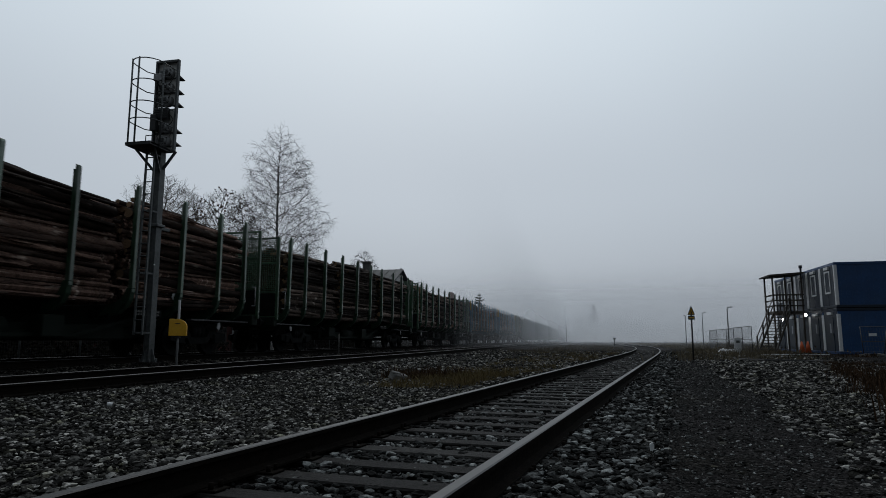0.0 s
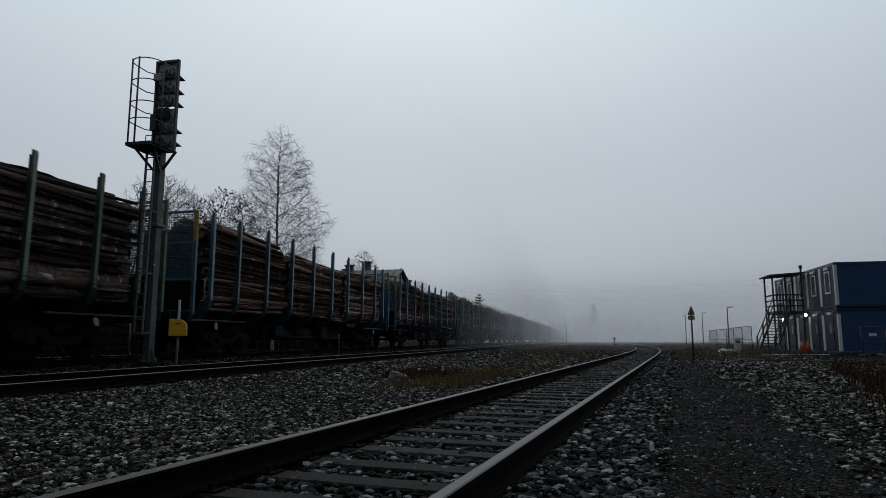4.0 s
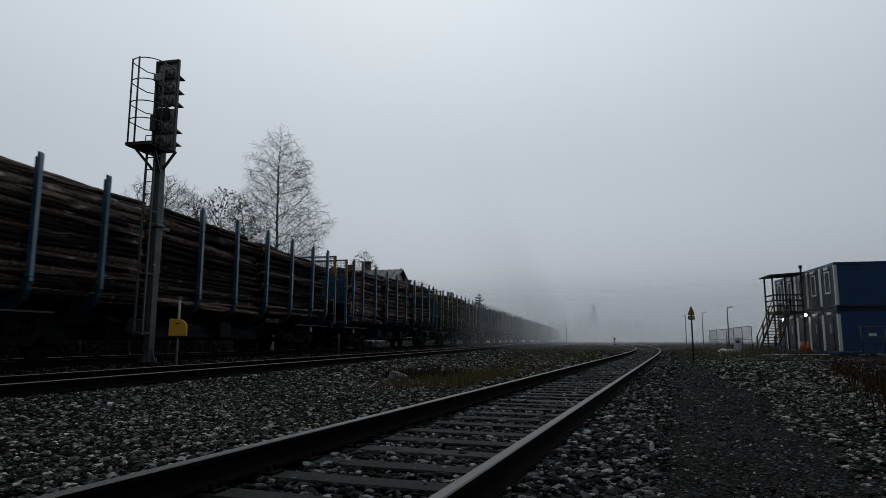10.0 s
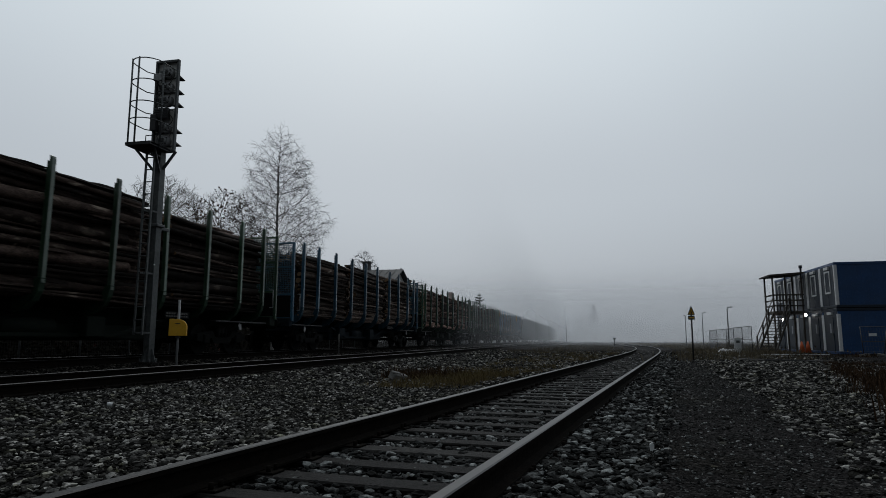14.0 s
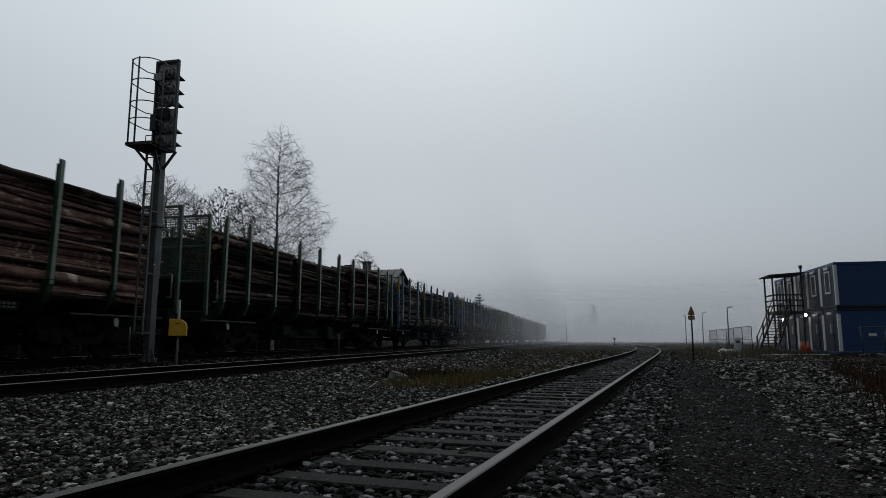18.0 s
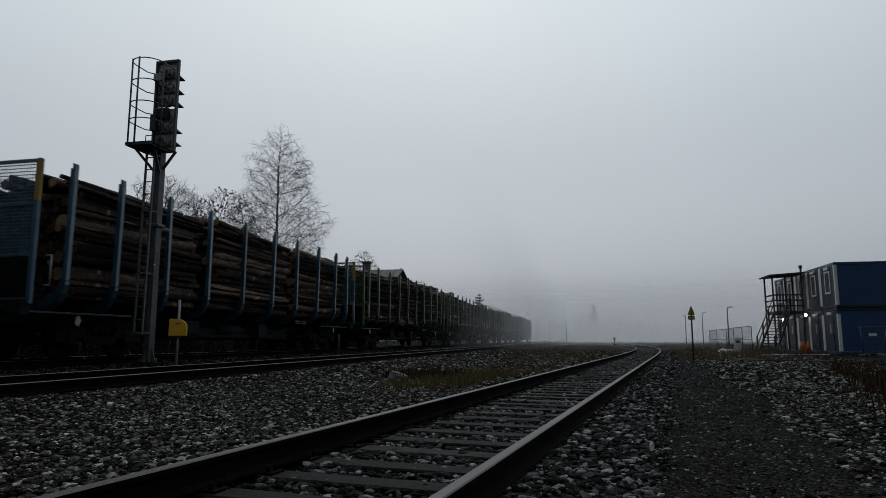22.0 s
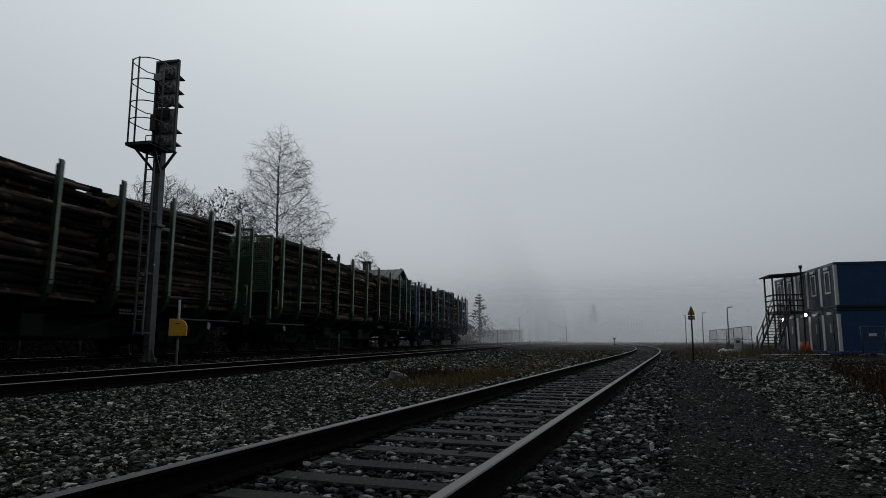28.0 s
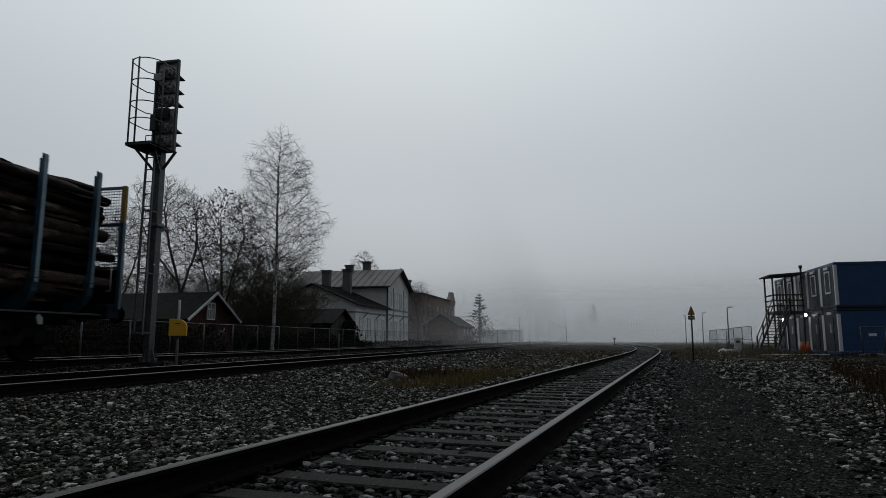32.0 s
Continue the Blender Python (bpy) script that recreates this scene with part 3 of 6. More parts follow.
# wagons from the tail forwards: paint, heights of the three log stacks from the tail, mean log thickness
WAGONS = [("blue", 3.85, 3.58, 3.92, 0.24), ("green", 3.85, 3.85, 4.08, 0.14), ("green", 3.9, 3.87, 3.7, 0.14), ("green", 3.75, 3.8, 3.95, 0.13),
          ("green", 4.1, 4.05, 3.8, 0.125), ("blue", 3.8, 3.87, 3.9, 0.17), ("blue", 3.75, 3.52, 3.7, 0.14), ("green", 3.85, 3.65, 3.7, 0.13),
          ("green", 3.72, 3.8, 3.8, 0.14), ("blue", 3.8, 3.75, 3.7, 0.13), ("green", 3.8, 4.0, 3.8, 0.145), ("blue", 3.92, 3.88, 3.75, 0.14),
          ("blue", 3.6, 3.75, 3.95, 0.13), ("green", 3.85, 3.7, 3.95, 0.145), ("blue", 3.75, 3.6, 3.8, 0.155), ("blue", 3.57, 3.55, 3.8, 0.13),
          ("green", 3.8, 3.7, 3.85, 0.14), ("green", 3.75, 3.85, 3.7, 0.13), ("green", 3.72, 3.72, 3.9, 0.13)]


def mesh_of(name, bm, *mats):
    me = bpy.data.meshes.new(name)
    bm.to_mesh(me)
    bm.free()
    for one in mats:
        me.materials.append(one)
    return me


def log_mesh(seed, age):
    """A log one metre long and one metre thick, with swellings and a bend; scaled when laid."""
    rng = random.Random(seed)
    bm = bmesh.new()
    rings = []
    n = 8
    bx, bz = rng.uniform(-0.16, 0.16), rng.uniform(-0.16, 0.16)
    taper = rng.uniform(0.0, 0.22)
    for i in range(11):
        u = i / 10
        bend = math.sin(math.pi * u)
        r = 0.5 * (1 - taper * u) * rng.uniform(0.88, 1.08)
        bx += rng.uniform(-0.07, 0.07)
        bz += rng.uniform(-0.07, 0.07)
        rings.append([bm.verts.new((bx * bend + r * math.cos(2 * math.pi * k / n) * rng.uniform(0.93, 1.06), u - 0.5,
                                    bz * bend + r * math.sin(2 * math.pi * k / n) * rng.uniform(0.93, 1.06))) for k in range(n)])
    for a, b in zip(rings, rings[1:]):
        for k in range(n):
            f = bm.faces.new((a[k], a[(k + 1) % n], b[(k + 1) % n], b[k]))
            f.smooth = True
    # stubs of branches
    for _ in range(3):
        a, u = rng.uniform(0, 6.28), rng.uniform(-0.4, 0.4)
        d = Vector((math.cos(a), 0, math.sin(a)))
        rod(bm, (d.x * 0.4, u, d.z * 0.4), (d.x * rng.uniform(0.65, 0.95), u + 0.02, d.z * 0.7), 0.16, 0.07, n=4)
    bm.faces.new(rings[0]).material_index = 1
    bm.faces.new(rings[-1][::-1]).material_index = 1
    bmesh.ops.recalc_face_normals(bm, faces=bm.faces)
    return mesh_of("log", bm, BARK[age], CUT)


LOGS = {age: [log_mesh(i, age) for i in range(10)] for age in BARK}
CORE_RING = [(0.5 * math.cos(k * math.pi / 2.5), 0.5 * math.sin(k * math.pi / 2.5)) for k in range(5)]
CORE_LOG = (np.array([(x, y, z) for y in (-0.5, 0.5) for x, z in CORE_RING]),
            [(k, (k + 1) % 5, 5 + (k + 1) % 5, 5 + k)[::-1] for k in range(5)] + [tuple(range(5)), tuple(range(9, 4, -1))], [0] * 5 + [1, 1])


def core_mesh(seed, length, height, thick, age):
    """The inner logs of a stack, joined; hidden but for their ends."""
    rng = random.Random(seed)
    verts, faces, mats = [], [], []
    z = 1.32
    row = 0
    while z < height - thick * 0.8:
        x = -1.38 + (thick * 0.5 if row % 2 else 0)
        while x < 1.38 - thick:
            d = thick * rng.uniform(0.75, 1.25)
            v, f, m = CORE_LOG
            w = v * np.array((d, length * rng.uniform(0.93, 1.0), d)) + np.array((x + thick / 2, rng.uniform(-0.12, 0.12), z + thick / 2))
            base = len(verts)
            verts += [tuple(p) for p in w]
            faces += [tuple(base + i for i in p) for p in f]
            mats += m
            x += thick * 0.98
        z += thick * 0.86
        row += 1
    me = bpy.data.meshes.new("log_core")
    me.from_pydata(verts, [], faces)
    me.polygons.foreach_set("material_index", mats)
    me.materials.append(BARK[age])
    me.materials.append(SHADED_CUT)
    return me


CORES = {}


def stake_mesh(mat, foot):
    """A channel-section stake with a slanted tip on its inward-sweeping foot; the outside face at x = 1.5."""
    bm = bmesh.new()
    prism(bm, [(1.478, 1.6), (1.503, 4.26), (1.44, 4.3), (1.375, 1.6)], "y", -0.042, 0.042)
    # smooth outer plate, coloured paler for the sky's sheen on that side
    prism(bm, [(1.482, 1.6), (1.500, 1.6), (1.524, 4.22), (1.507, 4.27)], "y", -0.048, 0.048, 2)
    box(bm, 1.395, -0.052, 1.72, 1.41, 0.052, 4.18)
    outer = [(0.5, 0.96), (0.85, 0.98), (1.14, 1.07), (1.34, 1.22), (1.45, 1.42), (1.505, 1.7)]
    inner = [(1.36, 1.7), (1.28, 1.5), (1.14, 1.36), (0.9, 1.27), (0.5, 1.25)]
    prism(bm, outer + inner, "y", -0.075, 0.075, 1)
    # web plates that stiffen the bend
    for sy in (-0.11, 0.1):
        prism(bm, [(0.6, 1.0), (1.1, 1.1), (1.38, 1.34), (1.2, 1.4), (0.85, 1.28)], "y", sy, sy + 0.012, 1)
    return mesh_of("stake", bm, mat, foot, SHEEN_FACE[mat.name])


def screen_parts(mats, solid):
    paint, tip = mats
    post = bmesh.new()
    box(post, -0.05, -0.05, 1.15, 0.05, 0.05, 3.25, 0.008, 0)
    box(post, -0.05, -0.05, 3.25, 0.05, 0.05, 4.16, 0.008, 1)
    bars = []
    for z in (1.25, 2.15, 3.2, 4.12):
        bars.append(mesh_of("bar", boxed(-1.4, -0.03, z - 0.035, 1.4, 0.03, z + 0.035, 0.006), paint))
    wires = bmesh.new()
    x = -1.38
    while x < 1.39:
        box(wires, x - 0.006, -0.006, 1.3, x + 0.006, 0.006, 4.1)
        x += 0.072
    z = 1.3
    while z < 4.1:
        box(wires, -1.4, -0.0075, z - 0.0075, 1.4, 0.005, z + 0.0075)
        z += 0.072
    out = {"post": mesh_of("screen_post", post, paint, tip), "bars": bars, "wires": mesh_of("wire_mesh", wires, paint),
           "skirt": mesh_of("skirt", boxed(-1.4, -0.03, 1.28, 1.4, -0.01, 2.1), NEAR_BLACK)}
    if solid:
        out["panel"] = mesh_of("panel", boxed(-1.4, -0.02, 1.3, 1.4, 0.0, 3.2), paint)
    return out


# Paler than the stake paint: sky sheen put into the colour.
SHEEN_FACE = {"worn blue wagon paint": material("sheen-pale blue face", (0.03, 0.085, 0.13), (0.12, 0.2, 0.25), 0.32, 5, 0.05, vary=0.4, spec=0.9),
             "faded green wagon paint": material("sheen-pale green face", (0.03, 0.075, 0.04), (0.12, 0.17, 0.13), 0.32, 5, 0.05, vary=0.4, spec=0.9)}
# Feet darker than the stakes: grime, plus painted dimness of downward faces.
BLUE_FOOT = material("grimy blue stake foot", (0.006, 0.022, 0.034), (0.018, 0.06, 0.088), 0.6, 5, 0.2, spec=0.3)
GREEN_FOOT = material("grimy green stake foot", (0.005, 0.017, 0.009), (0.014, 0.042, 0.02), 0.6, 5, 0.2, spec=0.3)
# Sills far darker than the stake paint above them.
BLUE_SILL = material("near-black blue sill", (0.003, 0.006, 0.009), (0.006, 0.013, 0.019), 0.8, 5, 0.2, spec=0.15)
GREEN_SILL = material("near-black green sill", (0.003, 0.006, 0.004), (0.006, 0.012, 0.008), 0.8, 5, 0.2, spec=0.15)
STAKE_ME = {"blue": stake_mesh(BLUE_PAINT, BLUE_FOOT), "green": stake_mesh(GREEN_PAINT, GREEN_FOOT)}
SCREEN_ME = {("blue", False): screen_parts((BLUE_PAINT, OLD_YELLOW), False), ("green", False): screen_parts((GREEN_PAINT, GREEN_PAINT), False),
             ("plain", False): screen_parts((BLUE_PAINT, BLUE_PAINT), False), ("green", True): screen_parts((GREEN_PAINT, GREEN_PAINT), True), ("blue", True): screen_parts((BLUE_PAINT, OLD_YELLOW), True)}


def bogie_meshes():
    f = bmesh.new()
    for sx in (-1.05, 1.05):
        prism(f, [(-1.35, 0.42), (-1.35, 0.62), (-0.55, 0.72), (-0.4, 0.52), (0.4, 0.52), (0.55, 0.72), (1.35, 0.62), (1.35, 0.42), (0.95, 0.36), (0.6, 0.5),
                  (0.45, 0.32), (-0.45, 0.32), (-0.6, 0.5), (-0.95, 0.36)], "x", sx - 0.06, sx + 0.06)
        for sy in (-0.9, 0.9):
            box(f, sx - 0.11, sy - 0.16, 0.32, sx + 0.11, sy + 0.16, 0.6, 0.03)
        for sy in (-0.2, 0.0, 0.2):
            rod(f, (sx, sy, 0.5), (sx, sy, 0.78), 0.08, n=10)
    box(f, -1.1, -0.22, 0.62, 1.1, 0.22, 0.86, 0.03)
    w = bmesh.new()
    rod(w, (-0.75, 0, 0), (0.75, 0, 0), 0.085, n=12)
    for s in (-1, 1):
        rod(w, (s * 0.745, 0, 0), (s * 0.775, 0, 0), 0.49, n=28)
        rod(w, (s * 0.775, 0, 0), (s * 0.88, 0, 0), 0.462, n=28)
        rod(w, (s * 0.88, 0, 0), (s * 1.0, 0, 0), 0.11, n=12)
        for k in range(6):
            a = k * math.pi / 3
            rod(w, (s * 0.87, 0.3 * math.cos(a), 0.3 * math.sin(a)), (s * 0.9, 0.3 * math.cos(a), 0.3 * math.sin(a)), 0.045, n=6)
    return mesh_of("bogie_frame", f, NEAR_BLACK), mesh_of("wheelset", w, NEAR_BLACK)


BOGIE_ME, WHEEL_ME = bogie_meshes()


def underframe_mesh(paint):
    bm = bmesh.new()
    box(bm, -0.35, -18.3, 0.78, 0.35, -0.1, 1.18, 0.02, 0)
    box(bm, -1.42, -18.55, 0.92, 1.42, -18.3, 1.25, 0.02, 0)
    box(bm, -1.42, -0.1, 0.92, 1.42, 0.3, 1.25, 0.02, 0)
    for o in STAKES:
        box(bm, -0.9, -o - 0.11, 1.0, 0.9, -o + 0.11, 1.3, 0.02, 0)
    prism(bm, [(-17.4, 0.8), (-13.6, 0.42), (-5.0, 0.42), (-1.0, 0.8)], "x", -0.16, 0.16)
    for sx in (-0.75, 0.6):
        box(bm, sx, -12.9, 0.45, sx + 0.15, -5.4, 0.8, 0.02)
    # truss and brake gear below the sill
    for sx in (-0.9, 0.9):
        beam(bm, (sx, -13.2, 1.0), (sx, -11.2, 0.55), 0.06, 0.08)
        beam(bm, (sx, -11.2, 0.55), (sx, -7.2, 0.55), 0.06, 0.08)
        beam(bm, (sx, -7.2, 0.55), (sx, -5.2, 1.0), 0.06, 0.08)
    rod(bm, (0.7, -10.4, 0.72), (0.7, -9.0, 0.72), 0.2, n=14)
    box(bm, 0.75, -8.4, 0.5, 1.15, -7.8, 0.98, 0.02)
    box(bm, 0.75, -12.6, 0.6, 1.1, -11.9, 0.98, 0.02)
    return mesh_of("underframe", bm, paint)


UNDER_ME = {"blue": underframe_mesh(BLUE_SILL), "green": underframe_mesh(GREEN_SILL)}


def small_meshes():
    b = bmesh.new()
    rod(b, (0, 0, 0), (0, 0.35, 0), 0.09, n=12)
    rod(b, (0, 0.35, 0), (0, 0.5, 0), 0.07, n=12)
    rod(b, (0, 0.48, 0), (0, 0.53, 0), 0.23, 0.21, n=20)
    c = bmesh.new()
    box(c, -0.06, 0, -0.08, 0.06, 0.35, 0.08, 0.02)
    prism(c, [(-0.05, -0.14), (0.05, -0.14), (0.09, 0.02), (0.05, 0.1), (-0.05, 0.1), (-0.09, 0.02)], "y", 0.35, 0.45)
    g = bmesh.new()
    for a, d in (((0, 0, 0), (0.12, 0, 0)), ((0.12, 0, 0), (0.12, 0, 0.62)), ((0.12, 0, 0.62), (0, 0, 0.62))):
        rod(g, a, d, 0.016, n=6)
    t = bmesh.new()
    prism(t, [(-0.06, -0.08), (0.05, -0.12), (0.085, 0.02), (0.015, 0.12), (-0.07, 0.07)], "y", -0.012, 0.012)
    m = bmesh.new()
    box(m, 1.262, -0.55, 1.03, 1.27, 0.55, 1.21)
    bars = bmesh.new()
    for i in range(9):
        box(bars, 1.27, -0.5 + i * 0.11, 1.06, 1.273, -0.43 + i * 0.11, 1.1)
        if i != 4:
            box(bars, 1.27, -0.5 + i * 0.11, 1.13, 1.273, -0.43 + i * 0.11, 1.18)
    marks = bmesh.new()
    for i in range(12):
        if i not in (4, 7):
            box(marks, -0.62 + i * 0.1, -0.026, 2.78, -0.55 + i * 0.1, -0.021, 2.86)
    for i in range(5):
        box(marks, 0.75 + i * 0.08, -0.026, 1.95, 0.8 + i * 0.08, -0.021, 2.03)
        box(marks, 0.75 + i * 0.08, -0.026, 1.8, 0.8 + i * 0.08, -0.021, 1.88)
    return (mesh_of("buffer", b, NEAR_BLACK), mesh_of("coupling_hook", c, NEAR_BLACK), mesh_of("grab_handle", g, PALE_POST), mesh_of("lever_tag", t, PALE_POST),
            mesh_of("marking_panel", m, NEAR_BLACK), mesh_of("lettering", bars, CONCRETE), mesh_of("lettering", marks, CONCRETE))


BUFFER_ME, HOOK_ME, GRAB_ME, TAG_ME, PANEL_ME, BARS_ME, PANEL_BARS_ME = small_meshes()
STEP_ME = mesh_of("side_step", boxed(1.12, -1.6, 0.985, 1.32, 1.6, 1.03, 0.008), DARK_STEEL)
DISC_ME = mesh_of("marker_disc", rods([((-0.01, 0, 0), (0.01, 0, 0))], 0.13, 18), WHITE)
WAGON_OBS = []
WHEEL_OBS = []


def build_wagon(k, colour, h0, h1, h2, thick):
    rng = random.Random(100 + k)
    age = "old" if k in (0, 1, 2, 4, 7, 10) else "grey" if k in (3, 5, 6, 9, 11, 12, 16, 17) else "fresh"
    wg = thing("timber_wagon", f"{colour} stake wagon loaded with stacked {'reddish' if age == 'fresh' else 'greyish' if age == 'grey' else 'dark old'} pulpwood logs" if thick < 0.2 else f"{colour} stake wagon loaded with thick dark logs",
               "rail wagon", group="wagons of the timber train")
    part("underframe", UNDER_ME[colour], None, wg, f"very dark {colour} steel underframe")
    for o in (2.6, 15.9):
        bg = part("bogie", BOGIE_ME, None, wg, "near-black bogie", pose(0, -o, 0))
        for dy in (-0.9, 0.9):
            WHEEL_OBS.append((k, part("wheelset", WHEEL_ME, None, bg, m=pose(0, dy, 0.462)), dy))
    for o in STAKES:
        for rz in (0, 180):
            part("stake", STAKE_ME[colour], None, wg, m=pose(0, -o, 0, 0, 0, rz) @ pose(0, 0, 0, rng.uniform(-0.5, 0.5), rng.uniform(-0.6, 0.6), 0))
    for o, solid in ((-0.2, k in (2, 15, 17)), (18.4, False)):
        kit = SCREEN_ME[("plain" if k == 9 or k == 0 and o > 1 else colour, solid)]
        fr = part("end_screen", kit["bars"][0], None, wg, "wire mesh end screen", pose(0, -o, 0))
        part("wire_mesh", kit["wires"], None, fr)["kind"] = "stuff"
        for sx in (-1.45, 1.45):
            part("screen_post", kit["post"], None, fr, m=pose(sx, 0, 0))
        for b in kit["bars"][1:]:
            part("crossbar", b, None, fr)
        # Added dark sheet, standing in for the shade low in the mesh.
        part("skirt", kit["skirt"], None, fr, "added dark sheet for the shade in the lower mesh")
        if solid:
            part("panel", kit["panel"], None, fr, f"solid {colour} sheet panel with worn marks", pose(0, -0.05, 0))
            part("lettering", PANEL_BARS_ME, None, fr, "row of pale unreadable marks", pose(0, -0.05, 0))["kind"] = "stuff"
    for sx in (-0.98, 0.98):
        part("buffer", BUFFER_ME, None, wg, m=pose(sx, 0.28, 1.05))
        part("buffer", BUFFER_ME, None, wg, m=pose(sx, -18.53, 1.05, 0, 0, 180))
    part("coupling_hook", HOOK_ME, None, wg, m=pose(0, 0.28, 1.02))
    part("coupling_hook", HOOK_ME, None, wg, m=pose(0, -18.5, 1.02, 0, 0, 180))
    part("grab_handle", GRAB_ME, None, wg, "white bent grab handle", pose(1.5, -18.1, 1.55))
    part("grab_handle", GRAB_ME, None, wg, "white bent grab handle", pose(1.5, -0.3, 1.55))
    for o in (1.75, 16.75):
        part("side_step", STEP_ME, None, wg, "narrow steel footboard", pose(0, -o, 0))
    if k == 18:
        part("marker_disc", DISC_ME, None, wg, "round white marker plate", pose(1.3, -4.15, 1.62))
    part("lever_tag", TAG_ME, None, wg, "white brake lever tag", pose(1.3, -16.9, 0.85, 0, rng.uniform(-25, 25), 90))
    part("lever_tag", TAG_ME, None, wg, "white brake lever tag", pose(1.3, -1.9, 0.85, 0, rng.uniform(-25, 25), 90))
    pn = part("marking_panel", PANEL_ME, None, wg, m=pose(0, -5.2, 0))
    part("lettering", BARS_ME, None, pn, "rows of pale unreadable marks")["kind"] = "stuff"
    # log stacks: visible side and top logs laid one by one, the heart joined
    for (lo, hi), h in zip(BUNDLES, (h0, h1, h2)):
        if k == 0 and lo < 1:
            lo, hi = 0.1, 5.6
        length = hi - lo
        mid = -(lo + hi) / 2
        key = (round(thick, 2), round(h, 1), age)
        if key not in CORES:
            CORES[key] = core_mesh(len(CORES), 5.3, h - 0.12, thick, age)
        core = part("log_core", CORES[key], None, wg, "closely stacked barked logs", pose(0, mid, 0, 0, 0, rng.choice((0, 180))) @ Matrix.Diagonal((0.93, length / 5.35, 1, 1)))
        core["kind"] = "stuff"
        slope = rng.uniform(-1.6, 1.6)
        z = 1.33
        def lay(x, z, d, turn=0.0, slip=0.12, tilt=0.0):
            part("log", rng.choice(LOGS[age]), None, wg, m=pose(x, mid + rng.uniform(-slip, slip), z, tilt, rng.uniform(0, 360) * 0, turn)
                 @ Matrix.Rotation(rng.uniform(0, 6.28), 4, "Y") @ Matrix.Diagonal((d, length * rng.choice((0.78, 0.88, 0.94, 0.97, 1.0, 1.02)), d, 1)))
        while z < h - 0.02:
            d = thick * rng.choice((0.5, 0.6, 0.7, 0.8, 0.95, 1.1, 1.5, 1.9) if thick < 0.2 else (0.6, 0.8, 1.0, 1.2, 1.5))
            f = min(1.0, (z - 1.3) / (h - 1.3))
            lay(1.38 - d / 2 - 0.2 * rng.random() ** 2, z + d / 2, d, rng.uniform(-1.1, 1.1), 0.32, slope * f + rng.uniform(-1.9, 1.9))
            z += d * 0.96
        x = -1.25
        while x < 1.2:
            d = thick * rng.uniform(0.7, 1.3)
            crown = 0.16 * (1 - (x / 1.3) ** 2)
            lay(x + d / 2, h - 0.12 + crown + rng.uniform(-0.05, 0.06), d, rng.uniform(-1.5, 1.5), 0.25, slope + rng.uniform(-1.3, 1.3))
            x += d * 1.02
        for _ in range(rng.randrange(3, 7)):
            d = thick * rng.uniform(0.8, 1.2)
            lay(rng.uniform(0.0, 1.0), h + 0.17 + rng.uniform(-0.03, 0.05), d, rng.uniform(-3.5, 3.5), 0.4, slope + rng.uniform(-1.2, 1.2))
    if k == 0:
        for dx, dz, d in ((1.0, 4.08, 0.46), (0.62, 4.0, 0.34), (0.25, 4.02, 0.34)):
            part("log", LOGS[age][2], None, wg, "thick log with a pale sawn end", pose(dx, -7.55, dz, 0.4, 0, 1.0) @ Matrix.Diagonal((d, 5.2, d, 1)))
    WAGON_OBS.append(wg)
    return wg


for k, spec in enumerate(WAGONS):
    build_wagon(k, *spec)


